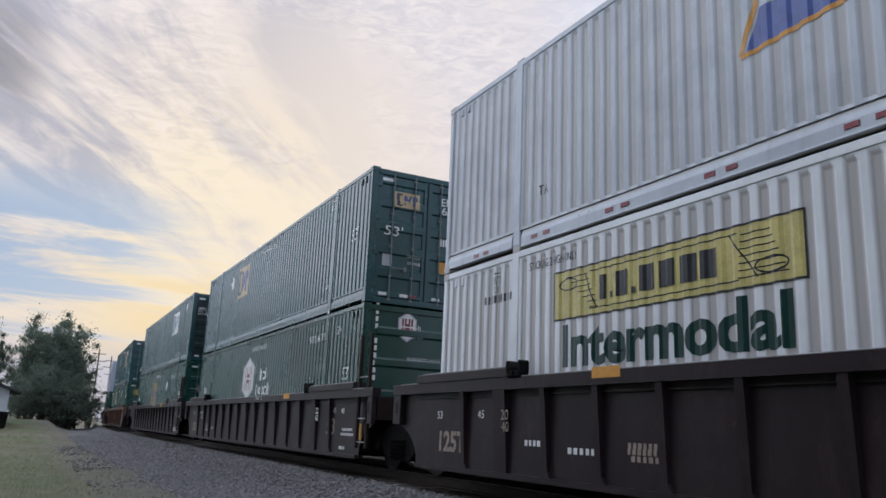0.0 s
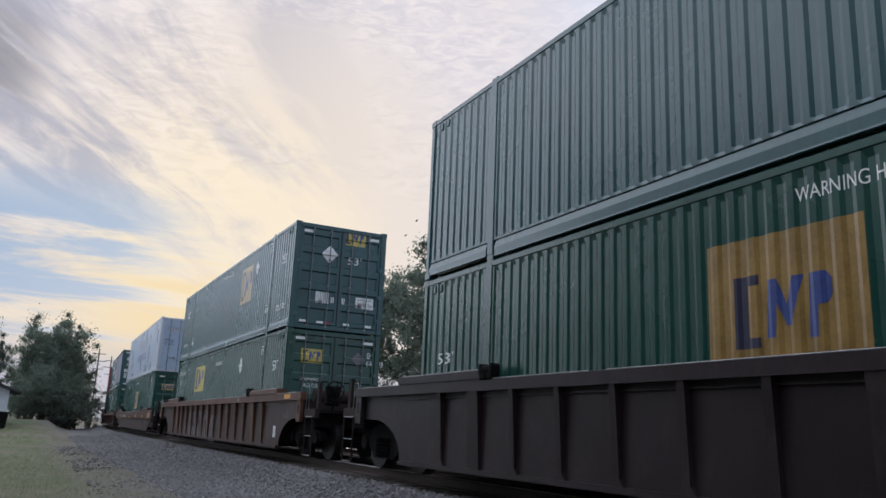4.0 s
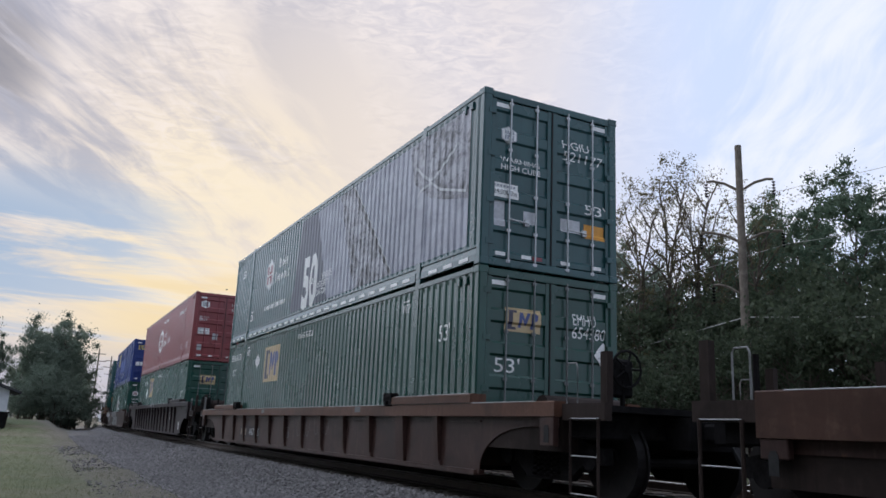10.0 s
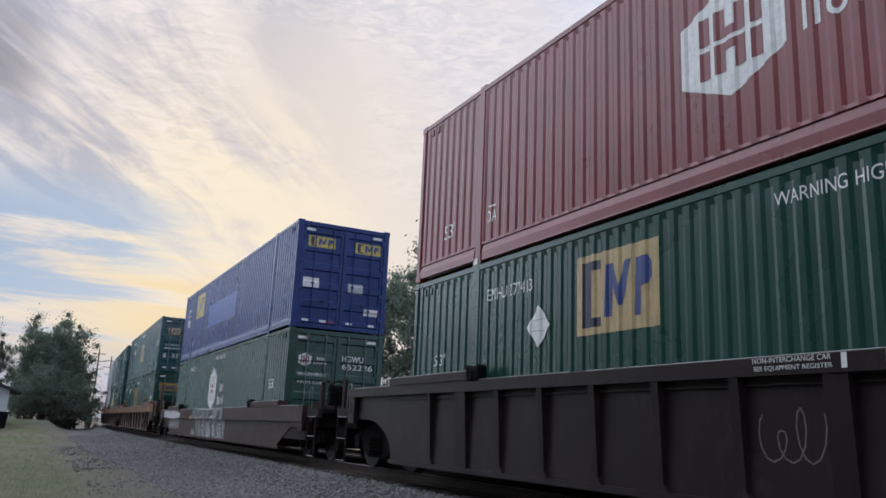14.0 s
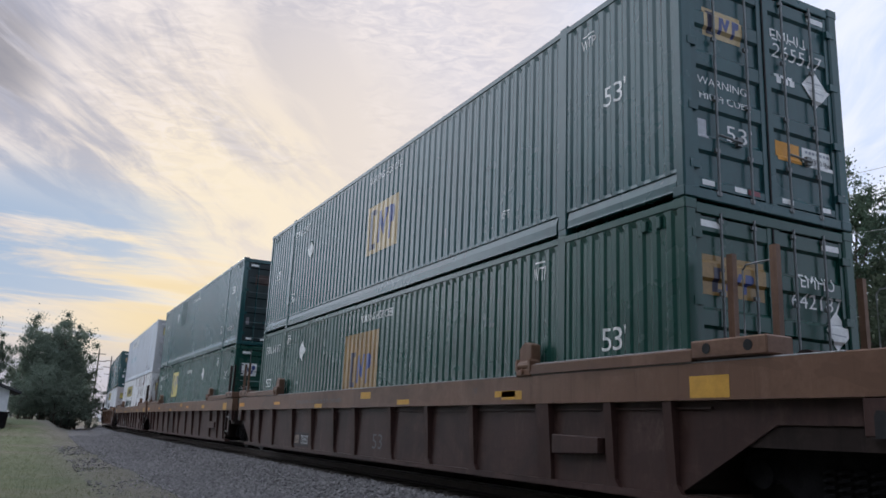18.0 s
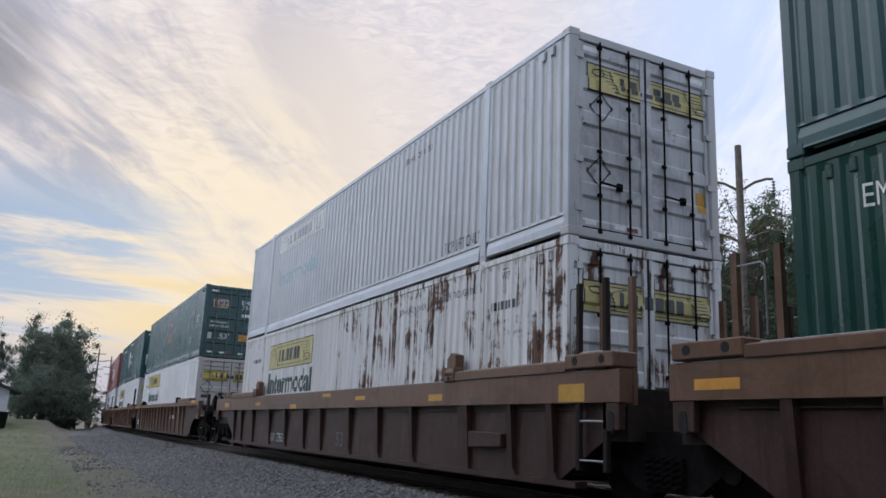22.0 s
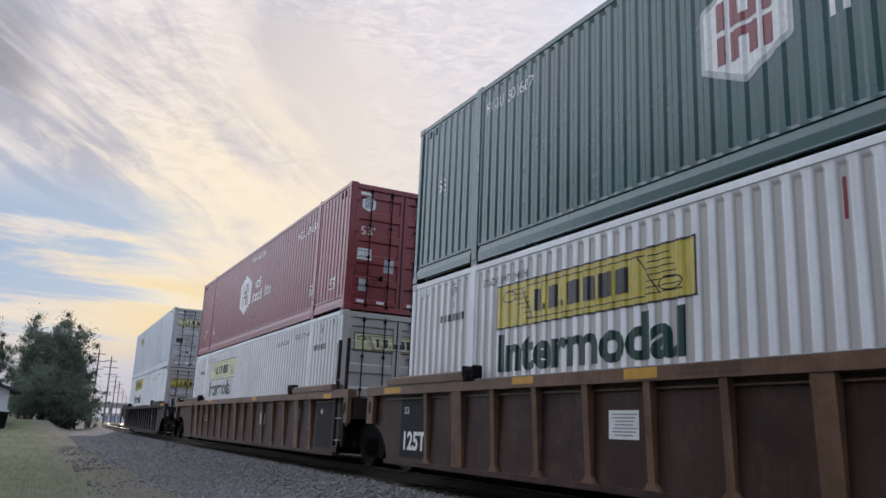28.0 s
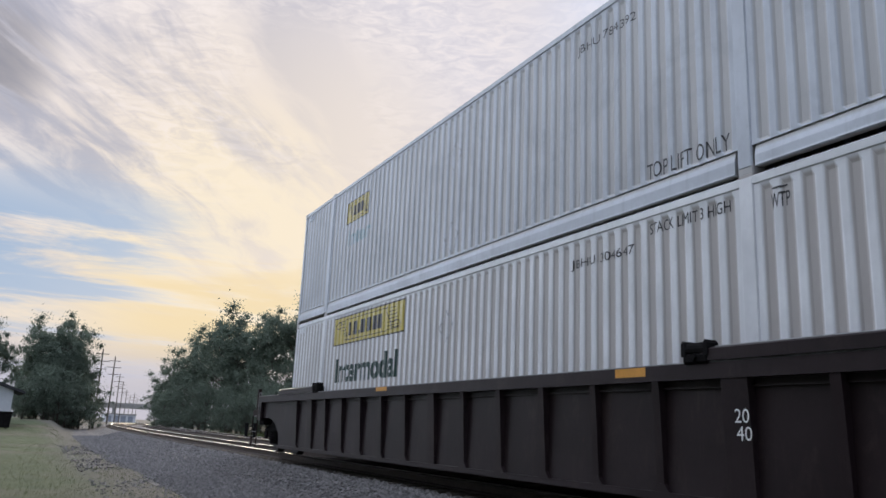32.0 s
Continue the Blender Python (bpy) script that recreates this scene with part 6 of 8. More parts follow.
        k = 0.82 if not wide else 0.6
        b = w * k * 0.09
        q0 = -0.12 * h if wide else 0
        hh = h * k
        one = [rect(-w * k * 0.43, q0, b * 1.6, hh), rect(-w * k * 0.29, q0 + hh * 0.43, w * k * 0.13, hh * 0.14), rect(-w * k * 0.29, q0 - hh * 0.43, w * k * 0.13, hh * 0.14)]
        two = [[(w * k * p, q0 + hh * q) for p, q in ((-0.16, -0.38), (-0.06, -0.38), (-0.04, 0.08), (0.05, -0.24), (0.10, -0.24), (0.24, 0.40), (0.13, 0.40), (0.055, 0.04), (-0.03, 0.40), (-0.13, 0.40))]]
        three = [[(w * k * p, q0 + hh * q) for p, q in ((0.27, -0.42), (0.36, -0.42), (0.37, -0.03), (0.46, 0.0), (0.50, 0.10), (0.50, 0.30), (0.45, 0.40), (0.29, 0.40))]]
        lay(owner, "logo_mark", one, LOGO_DARK, surface, c, v, 0.006)
        lay(owner, "logo_wedge", two, LOGO_BLUE, surface, c, v, 0.006)
        lay(owner, "logo_hook", three, LOGO_BLUE, surface, c, v, 0.006)
    elif kind == "hex":
        pts = [(0, h / 2), (w / 2, h * 0.27), (w / 2, -h * 0.27), (0, -h / 2), (-w / 2, -h * 0.27), (-w / 2, h * 0.27)]
        lay(owner, "logo_panel", [pts], INK_WHITE if "red" in owner["label"] else LABEL_GREY, surface, c, v, 0.003, "white hexagon logo panel")
        lay(owner, "logo_field", [[(p * 0.88, q * 0.88) for p, q in pts]], INK_WHITE, surface, c, v, 0.006)
        m = {"wr": RED_MARK, "wd": RED, "w": INK_GREY}[ink]
        for sx in (-1, 1):
            for sy in (-1, 1):
                lay(owner, "logo_bar", [rect(sx * w * 0.25, sy * h * 0.15, w * 0.10, h * 0.25)], m, surface, c, v, 0.009)
        for sy in (-1, 1):
            lay(owner, "logo_hook", [[(p * w, sy * q * h) for p, q in ((-0.15, 0.02), (0.15, 0.02), (0.15, 0.275), (0.05, 0.275), (0.05, 0.10), (-0.05, 0.10), (-0.05, 0.275), (-0.15, 0.275))]], m, surface, c, v, 0.009)
    elif kind == "diamond":
        k = max(w, h) / 2
        lay(owner, "placard", [[(0, k * 1.05), (k, 0), (0, -k * 1.05), (-k, 0)]], mat if ink == "d" else INK_WHITE, surface, c, v, 0.012, "diamond placard holder")
        lay(owner, "placard_line", stroke([(-k * 0.55, k * 0.28), (k * 0.55, k * 0.34)], 0.014) + stroke([(-k * 0.6, -k * 0.2), (k * 0.5, -k * 0.26)], 0.014), LABEL_GREY if ink != "d" else INK_BLACK, surface, c, v, 0.015)
    elif kind == "diamondo":
        k = h / 2
        pts = [(0, k), (k * 0.9, 0.1 * k), (0, -k), (-k * 0.9, -0.05 * k), (0, k)]
        lay(owner, "placard_frame", stroke(pts, 0.02) + [rect(0, k, 0.06, 0.03), rect(k * 0.9, 0.1 * k, 0.03, 0.06), rect(-k * 0.9, 0, 0.03, 0.06)], LABEL_GREY if surface[0] == "side" else INK_BLACK, surface, c, v, 0.010, "empty diamond placard frame")
    elif kind == "label":
        m = {"g": LABEL_GREY, "p": LABEL_GREY, "y": AMBER}.get(ink, mat)
        lay(owner, "reflector" if ink in "yor" and surface[0] == "car" else "sticker", [rect(0, 0, w, h)], m, surface, c, v, 0.003)
        if ink in "wg" and h > 0.2 and surface[0] == "car":
            lay(owner, "sticker_text", [rect(rng.uniform(-0.05, 0.05) * w, h * (0.36 - 0.12 * i), w * rng.uniform(0.6, 0.85), h * 0.05) for i in range(7)], INK_GREY, surface, c, v, 0.006)
    elif kind == "plate":
        lay(owner, "number_panel", [rect(0, 0, w, h * 1.5)], PURPLE_CAR, surface, c, v, 0.003, "dark stencil panel")
        lay(owner, "lettering", word(text, w * 0.46, h * 0.95), LABEL_GREY, surface, c - w * 0.22 if surface[0] == "car" else c, v, 0.006)
        lay(owner, "logo_lettering", [rect((i - 1.5) * w * 0.075, 0, w * 0.045, h * 0.9) for i in range(4)], STENCIL, surface, c + w * 0.30, v, 0.006)
    elif kind in ("panel", "blob"):
        m = {"k": DARK_PANEL, "b": BRIGHT_BLUE, "o": RUST_CAR, "p": BROWN_CAR}[ink]
        if kind == "panel":
            lay(owner, "repainted_panel", [rect(0, 0, w, h)], m, surface, c, v, 0.003)
        else:
            pts = [(math.copysign(abs(math.cos(a)) ** 0.45, math.cos(a)) * w / 2, math.copysign(abs(math.sin(a)) ** 0.45, math.sin(a)) * h / 2) for a in [math.tau * i / 24 for i in range(24)]]
            lay(owner, "graffiti_shape", [pts], m, surface, c, v, 0.003, "rounded graffiti shape in brown paint")
            lay(owner, "graffiti_line", stroke([(-0.3 * w, 0.1 * h), (-0.15 * w, 0.16 * h), (-0.02 * w, 0.1 * h)], 0.02) + stroke([(-0.3 * w, -0.25 * h), (-0.1 * w, -0.15 * h), (0.1 * w, -0.28 * h), (0.3 * w, -0.18 * h)], 0.025), CHALK, surface, c, v, 0.006)
    elif kind == "frame":
        lay(owner, "logo_panel", [rect(0, 0, w, h)], INK_BLACK if ink == "k" else ORANGE_CAR, surface, c, v, 0.003)
        if ink == "k":
            polys = []
            polys += [rect(-0.18 * w, h * 0.27, w * 0.50, h * 0.2), rect(-0.30 * w, -h * 0.1, w * 0.11, h * 0.5), rect(-0.06 * w, -h * 0.1, w * 0.11, h * 0.5)]
            polys += [rect(-0.18 * w, h * (0.06 - 0.09 * i), w * 0.14, h * 0.03) for i in range(4)]
            polys += stroke([(0.14 * w, h * 0.36), (0.42 * w, -h * 0.36)], w * 0.10) + stroke([(0.42 * w, h * 0.36), (0.32 * w, h * 0.08)], w * 0.08) + stroke([(0.23 * w, -h * 0.12), (0.13 * w, -h * 0.36)], w * 0.08)
            lay(owner, "logo_block", polys, INK_WHITE, surface, c, v, 0.006)
        else:
            lay(owner, "sticker_text", [rect(0, h / 2, w, 0.02), rect(0, -h / 2, w, 0.02), rect(w / 2, 0, 0.02, h), rect(-w / 2, 0, 0.02, h), rect(0, -h * 0.1, w * 0.2, h * 0.35)], INK_BLACK, surface, c, v, 0.006)
    elif kind == "chevron":
        polys = [rect(-w * 0.3, h * 0.35, w * 0.3, h * 0.2), rect(-w * 0.3, -h * 0.1, w * 0.09, h * 0.7), rect(0.0, h * 0.35, w * 0.24, h * 0.2), rect(0.0, -h * 0.1, w * 0.09, h * 0.7)]
        polys += stroke([(w * 0.18, h * 0.45), (w * 0.36, 0), (w * 0.18, -h * 0.45)], w * 0.08) + stroke([(w * 0.46, h * 0.45), (w * 0.30, 0), (w * 0.46, -h * 0.45)], w * 0.06)
        lay(owner, "logo_block", polys, PURPLE_CAR, surface, c, v, 0.004)
    elif kind == "strip":
        lay(owner, "reflector", [rect(0, 0, w, h)], mat, surface, c, v, 0.003)
    elif kind == "slant":
        lay(owner, "logo_panel", [[(-w / 2, -h * 0.5), (w / 2, -h * 0.3), (w / 2, h * 0.4), (-w * 0.38, h * 0.3)]], INK_BLUE, surface, c, v, 0.003, "blue slanting logo shape")
        lay(owner, "logo_edge", stroke([(-w * 0.55, -h * 0.52), (-w * 0.40, h * 0.5)], 0.06) + stroke([(-w * 0.55, -h * 0.56), (w / 2, -h * 0.36)], 0.05), ORANGE_MARK, surface, c, v, 0.006)
    elif kind == "slabs":
        shade, face = [], []
        for i in range(8):
            p = (-0.44 + 0.125 * i) * w
            tall = h * (0.9 if i < 5 else 0.66)
            shade.append([(p - w * 0.065, -h * 0.3), (p + w * 0.03, -h * 0.44), (p + w * 0.05, tall - h * 0.4), (p - w * 0.055, tall - h * 0.34)])
            face += [rect(p - w * 0.018, tall / 2 - h * 0.44, w * 0.035, tall * 0.92), rect(p + w * 0.026, tall * (0.3 if i % 2 else 0.62) - h * 0.42, w * 0.034, tall * 0.42)]
        lay(owner, "logo_shadow", shade, INK_GREY, surface, c, v, 0.003)
        lay(owner, "logo_block", face, ALU, surface, c, v, 0.006)
    elif kind == "leaf":
        pts = [(math.cos(a) * w * 0.34 + w * 0.12, math.sin(a) * h * 0.5 * (1 if a < math.pi else 0.6)) for a in [math.tau * i / 18 for i in range(18)]]
        lay(owner, "logo_panel", [pts], mat, surface, c, v, 0.003, "leaf green badge")
        lay(owner, "logo_mark", [rect((-0.42 + 0.17 * i) * w, -0.12 * h, w * 0.09, h * 0.36) for i in range(4)], INK_GREEN, surface, c, v, 0.006)
    elif kind == "photo":
        dusk = [(-5.1, -1.06), (-2.25, -1.06), (-2.6, -0.4), (-2.9, 0.3), (-3.3, 1.24), (-4.5, 1.24)]
        pale = [(-2.25, -1.06), (4.3, -1.06), (4.3, 1.24), (-3.3, 1.24), (-2.9, 0.3), (-2.6, -0.4)]
        lay(owner, "printed_panel", [dusk], PRINT_DUSK, surface, c, v, 0.002, "dusky end of the printed scene")
        lay(owner, "printed_panel", [pale], PRINT_PALE, surface, c, v, 0.002, "pale printed scene worn by weather")
        lay(owner, "printed_rock", [[(-1.5, 0.8), (-1.25, 0.15), (-1.0, -0.2), (-0.75, -0.75), (-0.5, -1.06), (1.35, -1.06), (0.2, 0.1), (-0.95, 1.24), (-1.75, 1.24)]], PRINT_DARK, surface, c, v, 0.004)
        lay(owner, "printed_rock", [[(2.0, 1.24), (4.3, 1.24), (4.3, -0.3), (3.4, -0.1), (2.9, 0.05), (2.2, 0.5)]], PRINT_DARK, surface, c, v, 0.004)
        lay(owner, "printed_line", stroke([(-0.95, 1.24), (0.2, 0.1), (1.36, -1.06)], 0.10), INK_BLACK, surface, c, v, 0.006)
        lay(owner, "printed_line", stroke([(-0.86, 1.24), (0.28, 0.12), (1.42, -1.06)], 0.025), LABEL_GREY, surface, c, v, 0.008)
        lay(owner, "printed_line", stroke([(0.3, 0.95), (1.0, 0.2), (1.9, -0.6)], 0.022), INK_GREY, surface, c, v, 0.006)
        lay(owner, "printed_line", stroke([(2.3, 0.75), (2.9, 0.35), (3.2, 0.42), (3.9, 0.75)], 0.05) + stroke([(2.4, 0.2), (2.9, 0.33), (3.3, 0.1), (4.2, -0.15)], 0.045), LABEL_GREY, surface, c, v, 0.007)
    elif kind == "dashes":
        for i in range(30):
            u = 0.5 + i * 0.53
            if abs(abs(HL - u) - POST) > 0.35:
                y = HL - u
                bm = bmesh.new()
                box(bm, -HW - 0.004, -HW + 0.006, y - 0.15, y + 0.15, 0.085, 0.145)
                part("reflector", bm, INK_WHITE, owner)
    elif kind == "scrawl":
        # a looping hand
        loops, fine = max(3, round(w / h * 1.6)), []
        sizes = [rng.uniform(0.35, 0.5) * (1.25 if i in (0, loops - 1) else 0.75) for i in range(loops)]
        for i in range(loops * 10):
            k, f = divmod(i, 10)
            r = sizes[k] * (1 - f / 10) + sizes[min(k + 1, loops - 1)] * f / 10
            q = math.tau * f / 10
            fine.append((-w / 2 + w * (i / (loops * 10)) - h * 0.22 * math.sin(q), h * (r * math.cos(q) - 0.5 + r)))
        lay(owner, "chalk_scrawl", stroke(fine, 0.015), CHALK, surface, c, v, 0.003)
    elif kind == "tag":
        n = int(ink[1:])
        # dark angular letters edged in pale spray
        lay(owner, "graffiti_ground", [[(-w * 0.5, -h * 0.35), (-w * 0.4, -h * 0.5), (w * 0.5, -h * 0.5), (w * 0.48, h * 0.42), (-w * 0.46, h * 0.5)]], PURPLE_CAR, surface, c, v, 0.003, "dark sprayed graffiti ground")
        for i in range(n):
            r2 = random.Random(i * 11 + n)
            s = w / n
            p = -w / 2 + (i + 0.5) * s
            tilt = r2.uniform(-0.12, 0.16) * s
            shape = [(p - s * 0.40, -h * 0.46), (p - s * 0.12, -h * 0.50), (p - s * 0.05 + tilt, -h * r2.uniform(-0.05, 0.1)), (p + s * 0.18, -h * 0.46), (p + s * 0.46, -h * r2.uniform(0.3, 0.5)), (p + s * 0.30, 0.02 * h),
                     (p + s * 0.44 + tilt, h * r2.uniform(0.3, 0.46)), (p + s * 0.05, h * 0.48), (p - s * 0.02, h * r2.uniform(0.05, 0.2)), (p - s * 0.22, h * 0.5), (p - s * 0.46 + tilt, h * r2.uniform(0.32, 0.46)), (p - s * 0.30, 0.0)]
            lay(owner, "graffiti_edge", stroke(shape + [shape[0]], 0.045), GRAFFITI_PALE, surface, c, v, 0.006, "pale sprayed edge")
            lay(owner, "graffiti_shape", [shape], INKS["b2"] if i % 2 else GRAFFITI_GREY, surface, c, v, 0.008, "angular sprayed letter shape")
            lay(owner, "graffiti_edge", [[(p - s * 0.04, -h * 0.44), (p + s * 0.10, -h * 0.46), (p + s * 0.04, -h * 0.12)], [(p + s * 0.30, h * 0.10), (p + s * 0.42, h * 0.30), (p + s * 0.36, -h * 0.05)]], GRAFFITI_PALE, surface, c, v, 0.010)


def is_smooth(c):
    return "smooth" in c["label"]


def side_mark(c, kind, text, ink, u, v, w, h):
    draw(c, ("side", is_smooth(c)), kind, text, ink, u, v, w, h)


def end_mark(c, kind, text, ink, x, v, w, h):
    draw(c, ("end", is_smooth(c) or "plain pressed end" in c["label"]), kind, text, ink, x, v, w, h)


def car_mark(car, face, kind, text, ink, y, z, w, h):
    draw(car, ("car", {"s": CX - 0.11, "c": CX, "t": CX - 0.025}[face]), kind, text, ink, y, z, w, h)


for _car, *boxes in BUILT:
    for c in boxes:
        if "green" in c["label"] or "red" in c["label"] or "blue" in c["label"]:
            if "plain pressed end" in c["label"] or "yellow banner" in c["label"]:
                continue
            for sx in (-1, 1):
                end_mark(c, "label", "", "w", sx * 0.93, 2.60, 0.30, 0.07)
                end_mark(c, "label", "", "w", sx * 1.13, 2.40, 0.06, 0.34)
            for x, k in ((-0.92, "w"), (-0.45, "w"), (-0.25, "r"), (0.28, "w"), (0.9, "w")):
                end_mark(c, "label", "", k, x, 0.20, 0.18, 0.06)

car, low, up = BUILT[0]
side_mark(low, "banner", "", "c", 4.82, 2.08, 3.71, 0.62)
side_mark(low, "text", "Intermodal", "g", 4.83, 1.45, 3.34, 0.52)
side_mark(low, "text", "STACKING 2 HIGH ONLY", "k", 2.93, 2.56, 1.01, 0.11)
side_mark(low, "text", "WTP", "k", 1.59, 2.5, 0.19, 0.13)
side_mark(low, "text", "OR", "k", 1.58, 2.37, 0.12, 0.1)
side_mark(low, "bars", "9", "k", 1.63, 2.24, 0.77, 0.11)
side_mark(up, "text", "TA", "k", 2.72, 0.72, 0.22, 0.14)
side_mark(up, "slant", "", "n", 6.86, 1.46, 1.45, 0.5)
side_mark(up, "text", "LIFT", "k", 3.6, 0.15, 0.22, 0.08)
car_mark(car, "s", "text", "125T", "t", 7.46, 0.58, 0.8, 0.3)
car_mark(car, "t", "text", "20", "t", 5.89, 0.96, 0.18, 0.13)
car_mark(car, "t", "text", "40", "t", 5.87, 0.81, 0.17, 0.13)
car_mark(car, "s", "text", "53", "w", 7.87, 0.96, 0.16, 0.11)
car_mark(car, "s", "text", "45", "w", 6.64, 0.97, 0.17, 0.11)
car_mark(car, "s", "bars", "8", "t", 3.29, 0.65, 0.62, 0.06)
car_mark(car, "s", "bars", "8", "t", 3.3, 0.59, 0.62, 0.06)
car_mark(car, "s", "bars", "6", "t", 3.29, 0.52, 0.53, 0.06)
car_mark(car, "s", "bars", "6", "w", 4.32, 0.56, 0.66, 0.07)
car_mark(car, "s", "bars", "6", "w", 5.27, 0.62, 0.55, 0.07)
car_mark(car, "c", "label", "", "o", 3.81, 1.41, 0.48, 0.12)
car, low, up = BUILT[1]
side_mark(up, "label", "", "w", 2.02, 0.03, 0.15, 0.1)
side_mark(up, "label", "", "w", 14.13, 0.03, 0.15, 0.1)
side_mark(low, "hex", "", "wr", 7.3, 1.67, 1.33, 1.25)
side_mark(low, "blocks", "8", "w", 9.0, 1.53, 1.45, 0.8)
side_mark(low, "text", "WARNING HIGH CUBE", "w", 8.29, 2.5, 1.59, 0.13)
side_mark(low, "text", "HGIU 647599", "w", 13.5, 2.34, 1.22, 0.17)
side_mark(low, "text", "WTP", "w", 14.89, 2.36, 0.28, 0.13)
side_mark(low, "text", "53'", "w", 15.44, 1.47, 0.38, 0.27)
side_mark(low, "text", "53'", "w", 1.02, 1.48, 0.52, 0.2)
end_mark(low, "hex", "", "wr", -0.33, 2.42, 0.41, 0.62)
end_mark(low, "blocks", "8", "w", -0.16, 2.34, 0.45, 0.28)
end_mark(low, "text", "WARNING HIGH CUBE", "w", 0.2, 1.78, 1.02, 0.08)
end_mark(low, "text", "HGIU 647599", "v", -1.0, 2.02, 0.0, 0.1)
end_mark(low, "text", "HGIU 64", "v", 1.37, 2.17, 0.0, 0.1)
side_mark(up, "square", "", "c", 5.42, 2.0, 1.37, 1.0)
side_mark(up, "text", "WARNING HIGH CUBE", "w", 8.38, 2.52, 1.46, 0.14)
side_mark(up, "diamond", "", "w", 3.95, 2.14, 0.46, 0.4)
side_mark(up, "text", "53'", "w", 15.46, 1.54, 0.41, 0.27)
side_mark(up, "text", "WTP", "w", 13.98, 2.48, 0.24, 0.18)
side_mark(up, "text", "LIFT", "w", 13.96, 0.63, 0.3, 0.1)
end_mark(up, "square", "", "c", -0.47, 2.22, 0.58, 0.34)
end_mark(up, "text", "EMHU", "w", 0.65, 2.33, 0.61, 0.17)
end_mark(up, "text", "640526", "w", 0.77, 2.13, 0.86, 0.17)
end_mark(up, "text", "53'", "w", -0.74, 1.53, 0.4, 0.2)
end_mark(up, "diamond", "", "w", 1.05, 1.79, 0.48, 0.38)
end_mark(up, "label", "", "g", -0.85, 0.91, 0.21, 0.25)
end_mark(up, "text", "WARNING", "w", -0.25, 1.03, 0.35, 0.06)
end_mark(up, "text", "HIGH CUBE", "w", -0.24, 0.9, 0.3, 0.06)
end_mark(up, "label", "", "o", 0.54, 0.89, 0.38, 0.26)
end_mark(up, "text", "24,000 lbs", "p", 1.03, 0.88, 0.52, 0.26)
end_mark(up, "bars", "7", "w", 0.54, 1.44, 0.4, 0.16)
end_mark(up, "bars", "7", "w", 1.05, 1.41, 0.44, 0.06)
car_mark(car, "s", "text", "53", "t", -7.03, 0.73, 0.49, 0.32)
car_mark(car, "t", "text", "20", "w", -6.35, 1.04, 0.19, 0.13)
car_mark(car, "t", "text", "40", "w", -6.36, 0.89, 0.19, 0.13)
car_mark(car, "s", "text", "45", "w", -7.21, 1.04, 0.18, 0.11)
car_mark(car, "s", "text", "48", "w", -7.69, 1.04, 0.17, 0.11)
car_mark(car, "s", "bars", "9", "w", -8.0, 0.68, 0.56, 0.05)
car_mark(car, "s", "bars", "9", "w", -8.0, 0.59, 0.7, 0.05)
car_mark(car, "s", "bars", "6", "w", -7.76, 0.33, 0.33, 0.06)
car_mark(car, "c", "text", "676117 C", "w", -1.53, 1.39, 0.6, 0.1)
car_mark(car, "c", "label", "", "o", -4.07, 1.39, 0.49, 0.12)
car_mark(car, "s", "label", "", "y", -8.69, 0.65, 0.17, 0.3)
car_mark(car, "s", "text", "125T", "t", 7.63, 0.54, 0.78, 0.3)
car_mark(car, "t", "text", "20", "w", 6.06, 1.02, 0.18, 0.13)
car_mark(car, "t", "text", "40", "w", 6.05, 0.87, 0.19, 0.13)
car_mark(car, "s", "text", "45", "w", 6.81, 1.03, 0.18, 0.11)
car_mark(car, "s", "text", "53", "w", 7.98, 1.03, 0.16, 0.11)
car_mark(car, "s", "text", "IL 53' 1-3/4", "w", 5.37, 0.61, 0.57, 0.1)
car_mark(car, "s", "text", "IW 8 9-7/8", "w", 5.37, 0.47, 0.57, 0.1)
car_mark(car, "s", "text", "LD LMT 119", "w", 4.51, 0.53, 0.49, 0.1)
car, low, up = BUILT[2]
side_mark(low, "square", "", "o", 7.09, 1.68, 1.68, 1.1)
side_mark(low, "text", "WARNING HIGH CUBE", "w", 8.05, 2.51, 1.5, 0.13)
side_mark(low, "diamond", "", "w", 11.34, 1.95, 0.46, 0.46)
side_mark(low, "text", "EMHU 634821", "w", 13.06, 2.31, 1.14, 0.18)
side_mark(low, "text", "WTP", "w", 14.65, 2.32, 0.28, 0.14)
side_mark(low, "text", "53'", "w", 15.19, 1.46, 0.38, 0.27)
side_mark(low, "text", "53'", "w", 0.78, 1.5, 0.52, 0.18)
end_mark(low, "square", "", "o", -0.02, 2.3, 1.28, 0.6)
end_mark(low, "diamond", "", "d", -0.67, 1.7, 0.36, 0.36)
side_mark(up, "squarew", "", "w", 11.84, 1.95, 1.58, 1.0)
side_mark(up, "diamond", "", "d", 8.03, 2.04, 0.38, 0.42)
side_mark(up, "text", "TOP LIFT ONLY", "w", 13.36, 0.41, 1.17, 0.14)
side_mark(up, "text", "WTP", "w", 14.69, 2.35, 0.28, 0.18)
end_mark(up, "text", "EMHU", "w", -0.91, 2.18, 0.33, 0.16)
end_mark(up, "text", "831652", "w", -0.84, 2.0, 0.46, 0.16)
end_mark(up, "squarew", "", "w", 0.83, 2.17, 0.44, 0.28)
end_mark(up, "diamond", "", "d", 0.85, 1.67, 0.44, 0.36)
end_mark(up, "label", "", "g", -0.39, 0.85, 0.21, 0.19)
for y in (-6.81, -7.23, -8.12):
    draw(car, ("car", CX + 0.02), "strip", "", "w", y, 1.51, 0.05, 0.10)
